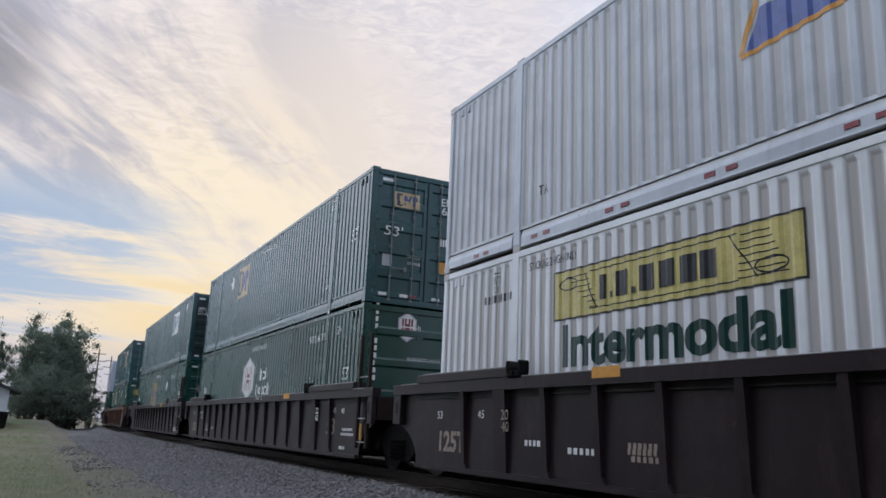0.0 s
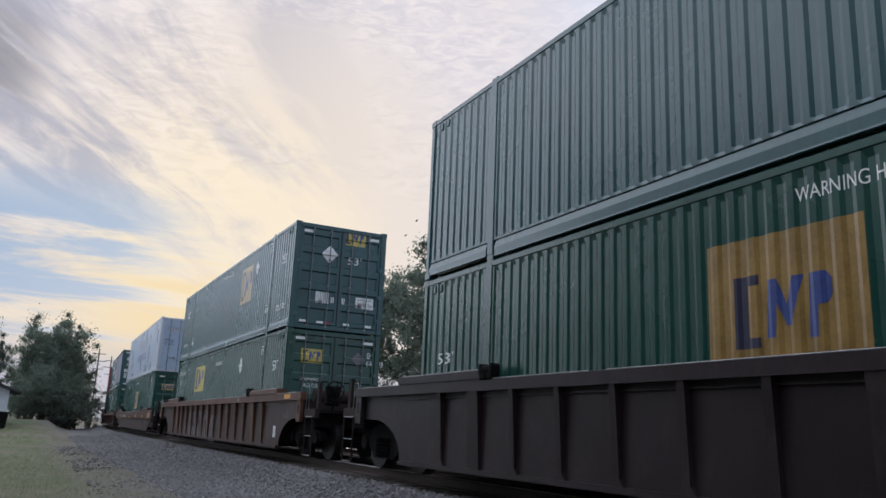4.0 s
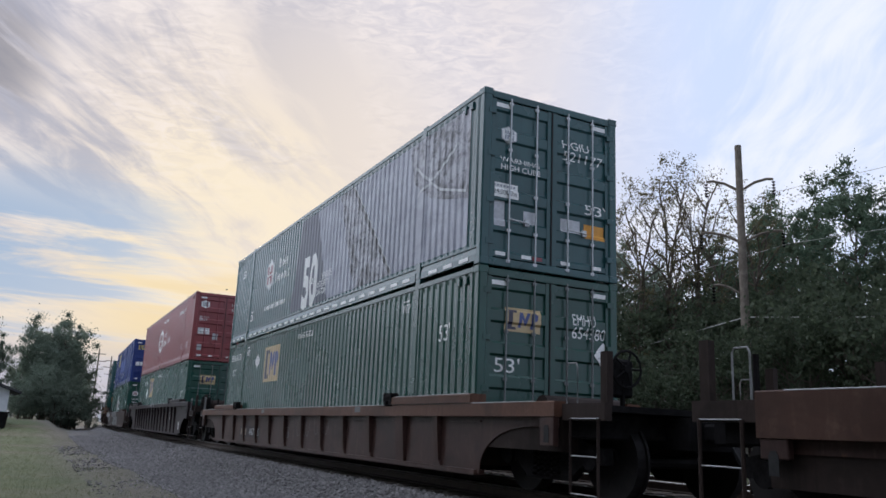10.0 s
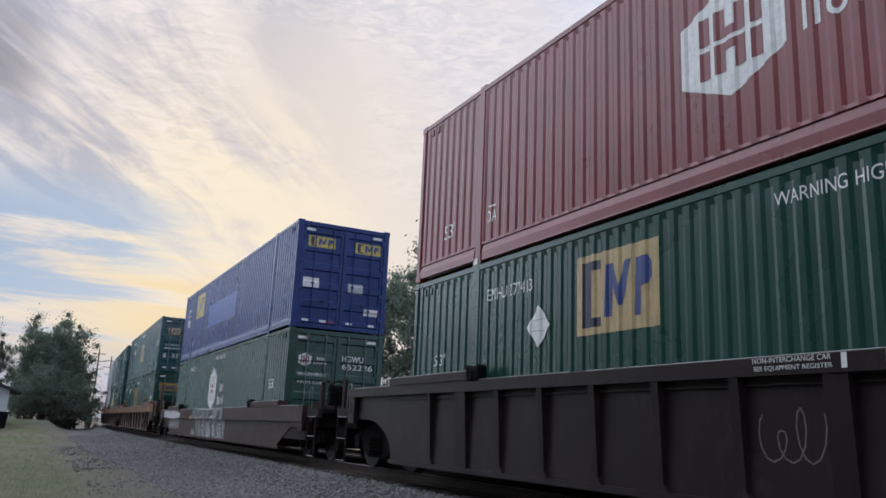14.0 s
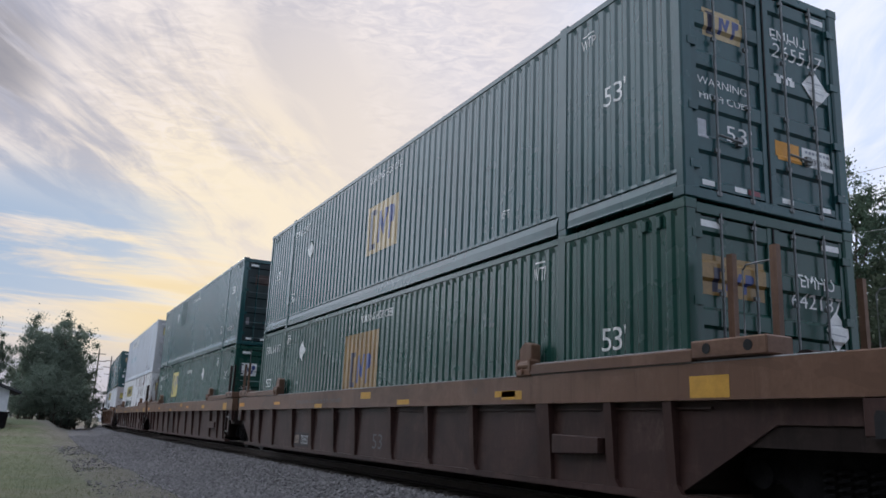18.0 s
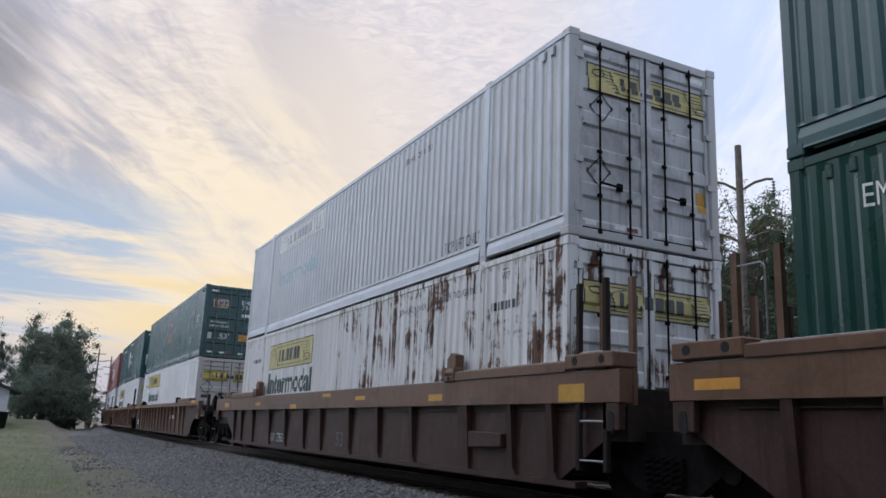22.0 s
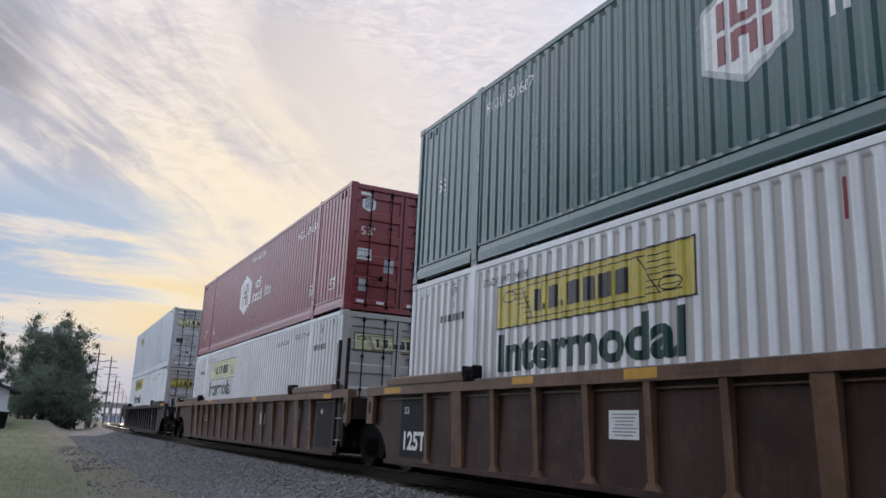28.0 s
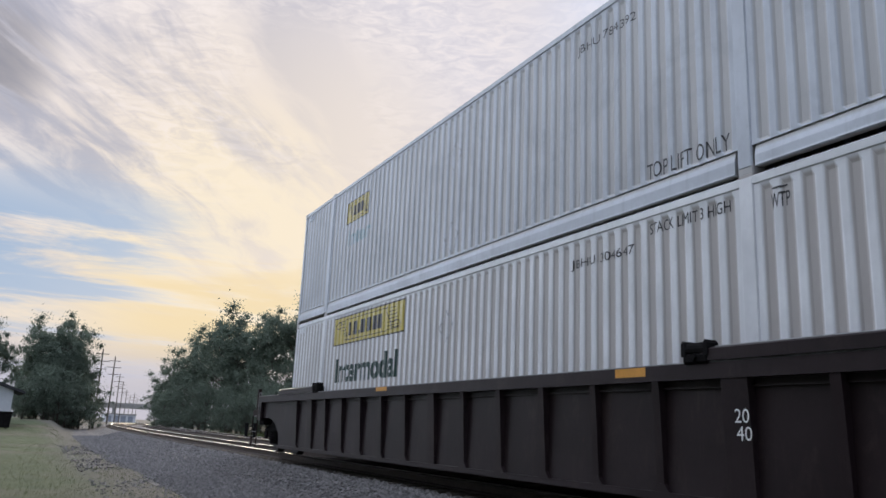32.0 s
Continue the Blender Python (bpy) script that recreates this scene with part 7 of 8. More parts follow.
for y in (-6.06, -6.89, -7.31, -8.18):
    draw(car, ("car", CX), "strip", "", "w", y, 1.36, 0.035, 0.12)
car_mark(car, "s", "text", "53", "t", -6.76, 0.67, 0.51, 0.32)
car_mark(car, "s", "text", "45", "w", -6.94, 0.96, 0.19, 0.11)
car_mark(car, "s", "text", "48", "w", -7.43, 0.96, 0.17, 0.11)
car_mark(car, "s", "bars", "10", "w", -7.76, 0.42, 0.72, 0.05)
car_mark(car, "s", "bars", "5", "w", -7.54, 0.33, 0.43, 0.07)
car_mark(car, "s", "bars", "4", "w", -7.99, 0.34, 0.26, 0.07)
car_mark(car, "c", "text", "676117 A", "w", -1.21, 1.4, 0.58, 0.1)
car_mark(car, "c", "label", "", "o", -3.74, 1.39, 0.48, 0.12)
car_mark(car, "s", "label", "", "d", -2.58, 0.8, 0.47, 0.35)
car, low, up = BUILT[3]
side_mark(up, "text", "53'", "w", 1.11, 1.95, 0.40, 0.26)
side_mark(up, "text", "DA", "w", 2.57, 0.65, 0.27, 0.2)
side_mark(up, "text", "TOP LIFT ONLY", "w", 1.09, 0.65, 0.84, 0.12)
side_mark(low, "text", "EMHU 647428", "w", 1.18, 2.33, 1.2, 0.19)
side_mark(low, "text", "WTP", "w", 2.42, 2.33, 0.31, 0.2)
side_mark(low, "square", "", "y", 4.98, 1.96, 1.65, 0.93)
side_mark(low, "text", "WARNING HIGH CUBE", "w", 8.25, 2.36, 1.09, 0.13)
side_mark(low, "diamond", "", "w", 11.48, 2.11, 0.47, 0.46)
side_mark(low, "text", "53'", "w", 15.34, 1.92, 0.41, 0.27)
side_mark(low, "text", "WTP", "w", 13.93, 2.36, 0.31, 0.18)
side_mark(low, "text", "53'", "w", 0.98, 1.94, 0.42, 0.2)
end_mark(low, "square", "", "y", -0.59, 2.16, 0.57, 0.36)
end_mark(low, "text", "WARNING", "w", -0.61, 1.55, 0.51, 0.1)
end_mark(low, "text", "HIGH CUBE", "w", -0.55, 1.41, 0.46, 0.1)
end_mark(low, "diamond", "", "d", 0.69, 2.16, 0.37, 0.36)
end_mark(low, "text", "EMHU", "w", 1.11, 2.28, 0.33, 0.15)
end_mark(low, "text", "647428", "w", 1.17, 2.07, 0.49, 0.15)
side_mark(up, "square", "", "c", 11.21, 1.82, 1.42, 1.15)
side_mark(up, "diamond", "", "w", 12.45, 2.18, 0.27, 0.42)
side_mark(up, "text", "WARNING HIGH CUBE", "w", 8.35, 2.52, 1.51, 0.14)
side_mark(up, "text", "53'", "w", 15.41, 1.95, 0.39, 0.25)
side_mark(up, "text", "TOP LIFT ONLY", "w", 15.36, 0.63, 0.88, 0.15)
side_mark(up, "text", "DA", "w", 13.88, 0.7, 0.24, 0.16)
side_mark(up, "text", "WTP", "w", 13.89, 2.48, 0.25, 0.18)
end_mark(up, "diamond", "", "w", -0.31, 2.04, 0.46, 0.4)
end_mark(up, "square", "", "y", 0.37, 2.58, 0.63, 0.42)
end_mark(up, "text", "53'", "w", 0.41, 1.94, 0.39, 0.2)
end_mark(up, "text", "24000 lbs", "p", 0.77, 0.82, 0.51, 0.3)
end_mark(up, "bars", "8", "w", -0.43, 0.86, 0.37, 0.3)
end_mark(up, "bars", "8", "w", 0.01, 0.82, 0.41, 0.16)
car_mark(car, "s", "tag", "", "w6", 1.95, 0.65, 3.43, 0.85)
car_mark(car, "s", "tag", "", "w2", -0.68, 0.52, 0.89, 0.85)
car_mark(car, "s", "scrawl", "", "w", -1.73, 1.0, 0.61, 0.22)
car_mark(car, "s", "scrawl", "", "w", -2.73, 1.0, 0.52, 0.24)
car_mark(car, "s", "scrawl", "", "w", -3.83, 0.96, 0.49, 0.28)
car_mark(car, "s", "scrawl", "", "w", -4.84, 0.96, 0.45, 0.32)
car_mark(car, "s", "scrawl", "", "w", -9.05, 0.98, 0.44, 0.2)
car_mark(car, "s", "label", "", "w", -8.15, 0.55, 0.22, 0.27)
car_mark(car, "c", "label", "", "k", -4.47, 1.38, 0.29, 0.11)
car_mark(car, "c", "label", "", "o", -9.42, 1.38, 0.51, 0.1)
car, low, up = BUILT[4]
side_mark(low, "square", "", "c", 8.12, 1.5, 1.49, 1.0)
side_mark(low, "text", "WARNING HIGH CUBE", "w", 7.99, 2.5, 1.16, 0.14)
side_mark(low, "text", "EMHU 273053", "w", 2.88, 2.35, 1.26, 0.17)
side_mark(low, "text", "53'", "w", 15.23, 1.48, 0.38, 0.27)
side_mark(low, "text", "WTP", "w", 14.7, 2.38, 0.26, 0.14)
end_mark(low, "square", "", "c", -0.6, 2.06, 0.59, 0.3)
end_mark(low, "text", "EMHU", "w", 0.48, 2.14, 0.56, 0.16)
end_mark(low, "text", "273053", "w", 0.61, 1.98, 0.81, 0.16)
end_mark(low, "diamond", "", "w", 0.87, 1.66, 0.42, 0.38)
end_mark(low, "text", "WARNING", "w", -0.61, 1.32, 0.73, 0.1)
end_mark(low, "bars", "3", "w", 0.31, 1.64, 0.24, 0.18)
side_mark(up, "text", "INTERMODAL", "n", 8.25, 1.18, 5.2, 0.42)
side_mark(up, "slabs", "", "n", 8.27, 1.92, 3.81, 0.62)
side_mark(up, "text", "TOP LIFT ONLY", "k", 13.1, 0.34, 1.18, 0.16)
side_mark(up, "text", "53FT", "n", 15.37, 2.08, 0.63, 0.34)
side_mark(up, "text", "XHC", "n", 15.38, 1.71, 0.56, 0.34)
side_mark(up, "leaf", "", "l", 3.06, 0.99, 1.2, 0.3)
side_mark(up, "text", "TOP LIFT ONLY", "k", 3.09, 0.33, 1.21, 0.16)
side_mark(up, "text", "STACK LIMIT 3 HIGH", "n", 3.07, 2.57, 1.18, 0.12)
side_mark(up, "text", "PRIU 81636", "n", 1.15, 2.02, 0.96, 0.12)
end_mark(up, "text", "PRIU", "n", -0.76, 1.63, 0.43, 0.15)
end_mark(up, "text", "81636", "n", -0.79, 1.45, 0.43, 0.15)
end_mark(up, "slabs", "", "n", 0.04, 2.19, 1.93, 0.26)
end_mark(up, "bars", "9", "n", 0.69, 1.02, 0.73, 0.2)
car_mark(car, "c", "plate", "471683", "w", 4.47, 0.9, 2.45, 0.19)
car_mark(car, "c", "label", "", "y", 0.63, 0.82, 0.46, 0.11)
car_mark(car, "c", "label", "", "y", 2.98, 0.83, 0.49, 0.1)
car_mark(car, "c", "label", "", "o", 6.65, 0.87, 0.47, 0.1)
car_mark(car, "c", "label", "", "y", -9.12, 0.91, 0.48, 0.24)
car_mark(car, "c", "label", "", "p", -9.56, 0.96, 0.16, 0.24)
car_mark(car, "c", "label", "", "y", -6.48, 0.86, 0.46, 0.1)
car_mark(car, "s", "text", "53", "k", -7.14, 0.62, 0.37, 0.26)
car_mark(car, "c", "label", "", "r", -3.1, 0.88, 0.89, 0.15)
car_mark(car, "c", "frame", "", "H", 2.28, 0.91, 0.29, 0.26)
car, low, up = BUILT[5]
side_mark(up, "text", "53'", "w", 1.03, 2.21, 0.40, 0.26)
side_mark(up, "text", "DA", "w", 2.51, 0.64, 0.27, 0.2)
side_mark(low, "text", "WTP", "w", 2.52, 2.43, 0.31, 0.2)
side_mark(up, "label", "", "w", 2.0, 0.03, 0.17, 0.1)
side_mark(low, "square", "", "c", 5.16, 1.98, 1.47, 0.95)
side_mark(low, "diamond", "", "w", 3.67, 2.13, 0.45, 0.46)
side_mark(low, "text", "WARNING HIGH CUBE", "w", 8.0, 2.51, 1.18, 0.14)
side_mark(low, "text", "53'", "w", 15.24, 1.91, 0.4, 0.27)
side_mark(low, "text", "WTP", "w", 13.77, 2.45, 0.3, 0.16)
side_mark(low, "text", "53'", "w", 0.9, 1.93, 0.45, 0.19)
side_mark(low, "text", "EMHU 654380", "w", 1.04, 2.39, 1.22, 0.2)
end_mark(low, "square", "", "c", -0.48, 2.07, 0.64, 0.36)
end_mark(low, "text", "EMHU", "w", 0.66, 2.18, 0.44, 0.18)
end_mark(low, "text", "654380", "w", 0.76, 1.98, 0.64, 0.18)
end_mark(low, "text", "53'", "w", -0.74, 1.38, 0.44, 0.22)
end_mark(low, "diamond", "", "w", 1.04, 1.65, 0.41, 0.38)
side_mark(up, "hex", "", "wr", 4.18, 1.7, 0.81, 0.95)
side_mark(up, "blocks", "8", "w", 5.43, 1.72, 1.31, 0.7)
side_mark(up, "bars", "14", "w", 4.89, 0.75, 2.07, 0.12)
side_mark(up, "text", "50", "w", 7.97, 0.96, 1.07, 1.35)
side_mark(up, "text", "YEARS", "w", 8.18, 0.91, 0.54, 0.22)
side_mark(up, "photo", "", "g", 11.58, 1.41, 3.38, 1.9)
side_mark(up, "text", "SERVICE", "w", 9.20, 0.95, 0.68, 0.15)
side_mark(up, "text", "INTEGRITY", "w", 8.98, 0.77, 0.80, 0.15)
side_mark(up, "text", "INNOVATION", "w", 8.74, 0.59, 0.92, 0.15)
side_mark(up, "dashes", "", "w", 8, 0.14, 16, 0.1)
end_mark(up, "hex", "", "w", -0.81, 2.13, 0.28, 0.3)
end_mark(up, "text", "WARNING", "w", -0.59, 1.72, 0.72, 0.09)
end_mark(up, "text", "HIGH CUBE", "w", -0.58, 1.59, 0.73, 0.09)
end_mark(up, "text", "HGIU", "w", 0.48, 2.2, 0.53, 0.15)
end_mark(up, "text", "521177", "w", 0.63, 2.01, 0.79, 0.15)
end_mark(up, "text", "24,000 lbs", "p", -0.86, 1.21, 0.49, 0.24)
end_mark(up, "text", "53'", "w", 0.87, 1.16, 0.42, 0.18)
end_mark(up, "label", "", "g", -0.95, 0.83, 0.2, 0.4)
end_mark(up, "label", "", "g", -0.39, 0.84, 0.22, 0.2)
end_mark(up, "label", "", "g", 0.39, 0.83, 0.38, 0.22)
end_mark(up, "label", "", "o", 0.86, 0.79, 0.4, 0.24)
car_mark(car, "s", "plate", "467455", "w", 4.14, 0.5, 2.2, 0.2)
car_mark(car, "s", "scrawl", "", "w", -0.66, 0.65, 0.86, 0.32)
car_mark(car, "s", "scrawl", "", "w", -1.89, 0.71, 0.88, 0.32)
car_mark(car, "s", "text", "53", "k", 0.56, 0.55, 0.33, 0.28)
car_mark(car, "c", "label", "", "k", -4.21, 1.05, 0.28, 0.1)
car_mark(car, "c", "label", "", "k", 2.5, 1.04, 0.26, 0.09)
car, low, up = BUILT[6]
side_mark(up, "text", "DA", "w", 2.44, 0.66, 0.24, 0.18)
side_mark(up, "text", "53'", "w", 1.1, 0.70, 0.36, 0.24)
side_mark(low, "text", "EMHU 277413", "w", 2.98, 2.32, 1.15, 0.17)
side_mark(up, "label", "", "w", 2.02, 0.03, 0.15, 0.1)
side_mark(up, "label", "", "w", 14.13, 0.03, 0.15, 0.1)
side_mark(low, "square", "", "c", 5.23, 2.02, 1.44, 0.95)
side_mark(low, "diamond", "", "w", 3.72, 1.75, 0.53, 0.46)
side_mark(low, "text", "WARNING HIGH CUBE", "w", 8.22, 2.52, 1.56, 0.13)
side_mark(low, "text", "53'", "w", 15.29, 1.48, 0.39, 0.27)
side_mark(low, "text", "WTP", "w", 14.74, 2.38, 0.25, 0.14)
side_mark(low, "text", "53'", "w", 0.94, 1.48, 0.39, 0.18)
end_mark(low, "square", "", "c", -0.44, 2.08, 0.61, 0.36)
end_mark(low, "text", "EMHU", "w", 0.7, 2.19, 0.55, 0.17)
end_mark(low, "text", "277413", "w", 0.83, 1.98, 0.83, 0.17)
end_mark(low, "diamond", "", "w", 1.13, 1.68, 0.5, 0.4)
end_mark(low, "bars", "3", "w", 0.58, 1.67, 0.34, 0.2)
side_mark(up, "hex", "", "wd", 7.01, 1.47, 1.32, 1.25)
side_mark(up, "blocks", "8", "w", 8.45, 1.51, 1.29, 0.75)
side_mark(up, "blocks", "4", "w", 9.72, 1.35, 0.69, 0.36)
side_mark(up, "text", "WARNING HIGH CUBE", "w", 8.21, 2.4, 1.49, 0.15)
side_mark(up, "text", "HGIU 636300", "w", 13.18, 2.3, 1.61, 0.18)
side_mark(up, "text", "53'", "w", 15.3, 0.68, 0.38, 0.27)
side_mark(up, "text", "DA", "w", 13.82, 0.66, 0.21, 0.16)
end_mark(up, "hex", "", "w", -0.85, 2.33, 0.35, 0.34)
end_mark(up, "text", "53'", "w", -0.86, 1.73, 0.37, 0.2)
end_mark(up, "text", "HGIU", "w", 0.52, 2.4, 0.57, 0.15)
end_mark(up, "text", "636300", "w", 0.66, 2.2, 0.84, 0.15)
end_mark(up, "text", "WARNING", "w", 0.65, 1.79, 0.73, 0.1)
end_mark(up, "text", "HIGH CUBE", "w", 0.69, 1.6, 0.73, 0.1)
end_mark(up, "text", "24,000", "p", -0.84, 1.21, 0.5, 0.25)
end_mark(up, "label", "", "g", -0.34, 1.01, 0.22, 0.26)
end_mark(up, "label", "", "g", -0.94, 0.53, 0.18, 0.24)
end_mark(up, "label", "", "o", 0.86, 0.57, 0.32, 0.22)
car_mark(car, "t", "text", "20", "w", -6.18, 0.97, 0.16, 0.12)
car_mark(car, "t", "text", "40", "w", -6.2, 0.82, 0.16, 0.12)
car_mark(car, "s", "label", "", "w", -8.14, 0.52, 0.18, 0.3)
car_mark(car, "c", "scrawl", "", "w", -3.43, 1.4, 2.11, 0.12)
car_mark(car, "c", "scrawl", "", "w", -2.9, 1.38, 0.76, 0.14)
car_mark(car, "c", "text", "527724", "w", -0.61, 1.38, 0.35, 0.08)
car_mark(car, "s", "scrawl", "", "w", -0.72, 0.92, 0.57, 0.42)
car_mark(car, "s", "scrawl", "", "w", -1.61, 0.76, 0.63, 0.5)
car_mark(car, "s", "scrawl", "", "w", 0.5, 0.78, 0.57, 0.4)
car_mark(car, "s", "label", "", "o", -1.65, 1.12, 0.47, 0.08)
car_mark(car, "s", "blob", "", "o", -2.79, 0.72, 0.67, 0.85)
car_mark(car, "s", "blob", "", "p", -4.66, 0.91, 0.68, 0.6)
for y, z, text in ((0.39, 1.405, "NON-INTERCHANGE CAR"), (0.38, 1.335, "SEE EQUIPMENT REGISTER")):
    car_mark(car, "c", "text", text, "w", y, z, 0.76, 0.045)
car_mark(car, "c", "strip", "", "w", -0.10, 1.37, 0.05, 0.12)
car, low, up = BUILT[7]
side_mark(up, "label", "", "w", 2.02, 0.03, 0.17, 0.12)
side_mark(low, "hex", "", "wr", 7.31, 1.52, 1.27, 1.5)
side_mark(low, "blocks", "8", "w", 8.76, 1.34, 0.99, 0.8)
side_mark(low, "text", "WARNING HIGH CUBE", "w", 8.16, 2.57, 1.43, 0.14)
side_mark(low, "text", "HGWU 652226", "w", 3.13, 2.38, 1.21, 0.17)
side_mark(low, "text", "53'", "w", 14.94, 1.45, 0.55, 0.25)
end_mark(low, "hex", "", "wr", -0.83, 2.04, 0.36, 0.34)
end_mark(low, "blocks", "6", "w", -0.42, 2.03, 0.37, 0.2)
end_mark(low, "text", "HGWU", "w", 0.46, 2.13, 0.59, 0.15)
end_mark(low, "text", "652226", "w", 0.61, 1.93, 0.85, 0.15)
end_mark(low, "text", "WARNING", "w", -0.63, 1.67, 0.76, 0.08)
end_mark(low, "text", "HIGH CUBE", "w", -0.6, 1.48, 0.76, 0.08)
side_mark(up, "square", "", "y", 3.29, 2.07, 1.47, 0.95)
side_mark(up, "text", "53", "w", 1.06, 2.0, 0.44, 0.3)
side_mark(up, "label", "", "g", 1.07, 1.56, 0.51, 0.28)
side_mark(up, "text", "DA", "w", 2.45, 0.57, 0.23, 0.15)
side_mark(up, "panel", "", "b", 7.44, 1.41, 4.49, 0.85)
end_mark(up, "square", "", "y", -0.61, 2.29, 0.74, 0.3)
end_mark(up, "square", "", "y", 0.7, 2.27, 0.74, 0.3)
end_mark(up, "label", "", "w", -0.84, 1.19, 0.45, 0.26)
end_mark(up, "label", "", "g", 0.4, 1.15, 0.42, 0.26)
end_mark(up, "label", "", "w", 0.91, 0.55, 0.46, 0.18)
white_graffiti(car)
black_graffiti(car)
car_mark(car, "c", "text", "70312", "b2", 3.66, 1.0, 0.98, 0.21)
car_mark(car, "c", "label", "", "y", 3.06, 0.86, 0.34, 0.14)
car, low, up = BUILT[8]
side_mark(low, "square", "", "o", 7.48, 1.65, 1.79, 1.15)
side_mark(low, "text", "WARNING HIGH CUBE", "w", 8.17, 2.49, 1.6, 0.15)
side_mark(low, "diamond", "", "w", 3.63, 2.14, 0.47, 0.46)
side_mark(low, "text", "WTP", "w", 2.4, 2.46, 0.26, 0.16)
side_mark(low, "text", "EMHU 642187", "w", 1.03, 2.35, 1.25, 0.2)
side_mark(low, "text", "53'", "w", 0.86, 1.47, 0.47, 0.22)
side_mark(low, "text", "53'", "w", 15.17, 1.47, 0.41, 0.27)
side_mark(low, "text", "WTP", "w", 13.69, 2.43, 0.3, 0.18)
end_mark(low, "square", "", "o", -0.61, 2.07, 0.95, 0.42)
end_mark(low, "text", "EMHU", "w", 0.68, 2.17, 0.55, 0.15)
end_mark(low, "text", "642187", "w", 0.69, 1.95, 0.82, 0.16)
end_mark(low, "diamond", "", "w", 0.98, 1.66, 0.43, 0.36)
side_mark(up, "square", "", "c", 8.16, 1.42, 1.51, 1.0)
side_mark(up, "diamond", "", "w", 3.68, 1.76, 0.46, 0.46)
side_mark(up, "text", "EMHU 265517", "w", 2.87, 2.39, 1.23, 0.18)
side_mark(up, "text", "WARNING HIGH CUBE", "w", 8.21, 2.5, 1.59, 0.14)
side_mark(up, "text", "53'", "w", 0.89, 1.52, 0.38, 0.24)
side_mark(up, "text", "DA", "w", 2.48, 0.68, 0.26, 0.16)
side_mark(up, "text", "53'", "w", 15.21, 1.55, 0.41, 0.26)
side_mark(up, "text", "WTP", "w", 14.7, 2.41, 0.27, 0.14)
side_mark(up, "text", "LIFT", "w", 12.78, 0.59, 0.21, 0.12)
end_mark(up, "square", "", "c", -0.62, 2.1, 0.58, 0.34)
end_mark(up, "text", "EMHU", "w", 0.46, 2.24, 0.59, 0.16)
end_mark(up, "text", "265517", "w", 0.59, 2.04, 0.84, 0.16)
end_mark(up, "diamond", "", "w", 0.87, 1.7, 0.48, 0.36)
end_mark(up, "text", "WARNING", "w", -0.64, 1.38, 0.74, 0.09)
end_mark(up, "text", "HIGH CUBE", "w", -0.63, 1.19, 0.77, 0.09)
end_mark(up, "text", "53'", "w", -0.41, 0.84, 0.39, 0.19)
end_mark(up, "label", "", "g", -1.0, 0.81, 0.2, 0.22)
end_mark(up, "label", "", "o", 0.35, 0.8, 0.39, 0.24)
end_mark(up, "text", "24,000 lbs", "p", 0.85, 0.8, 0.51, 0.24)
end_mark(up, "bars", "3", "w", 0.35, 1.69, 0.33, 0.13)
car_mark(car, "c", "label", "", "y", -0.36, 1.3, 0.49, 0.12)
car_mark(car, "c", "label", "", "y", 2.29, 1.14, 0.47, 0.08)
car_mark(car, "c", "label", "", "o", 5.45, 1.23, 0.51, 0.07)
car_mark(car, "c", "label", "", "o", 9.04, 1.23, 0.55, 0.1)
car_mark(car, "c", "text", "52,800 LBS MAX GROSS WT FOR 20 FT CONTAINER", "k", 2.38, 1.23, 2.95, 0.085)
car_mark(car, "c", "text", "110", "k", -4.4, 1.28, 0.11, 0.08)
car_mark(car, "c", "label", "", "y", -5.34, 1.2, 0.48, 0.11)
car_mark(car, "c", "label", "", "y", -2.02, 1.16, 0.48, 0.08)
car_mark(car, "s", "text", "53", "k", -0.77, 0.5, 0.44, 0.26)
car_mark(car, "s", "plate", "729553", "w", 3.62, 0.42, 1.05, 0.2)
car_mark(car, "c", "label", "", "y", -8.69, 1.21, 0.48, 0.2)
car_mark(car, "c", "label", "", "y", -5.18, 1.22, 0.5, 0.08)
car, low, up = BUILT[9]
side_mark(low, "square", "", "yc", 5.06, 1.93, 1.36, 1.05)
side_mark(low, "text", "WARNING HIGH CUBE", "w", 8.31, 2.33, 1.12, 0.15)
side_mark(low, "diamond", "", "w", 11.23, 2.12, 0.47, 0.46)
side_mark(low, "text", "WTP", "w", 2.45, 2.38, 0.33, 0.18)
side_mark(low, "text", "53'", "w", 1.06, 1.92, 0.36, 0.22)
side_mark(low, "text", "EMHU 644923", "w", 1.25, 2.35, 1.23, 0.2)
side_mark(low, "text", "53'", "w", 15.05, 1.91, 0.38, 0.27)
side_mark(low, "text", "WTP", "w", 13.65, 2.37, 0.3, 0.2)
end_mark(low, "squarew", "", "w", -0.86, 2.07, 0.60, 0.40)
end_mark(low, "text", "EMHU", "w", 0.68, 2.14, 0.35, 0.15)
end_mark(low, "text", "644923", "w", 0.74, 1.94, 0.47, 0.15)
end_mark(low, "text", "WARNING", "w", -0.95, 1.49, 0.52, 0.1)
end_mark(low, "diamond", "", "d", 0.26, 2.06, 0.41, 0.42)
side_mark(up, "label", "", "m", 5.43, 2.18, 1.4, 1.0)
side_mark(up, "diamond", "", "w", 3.96, 2.12, 0.43, 0.46)
side_mark(up, "text", "WARNING HIGH CUBE", "w", 8.16, 2.45, 1.53, 0.14)
side_mark(up, "text", "DA", "w", 13.72, 0.62, 0.21, 0.2)
side_mark(up, "text", "53'", "w", 15.14, 1.91, 0.42, 0.26)
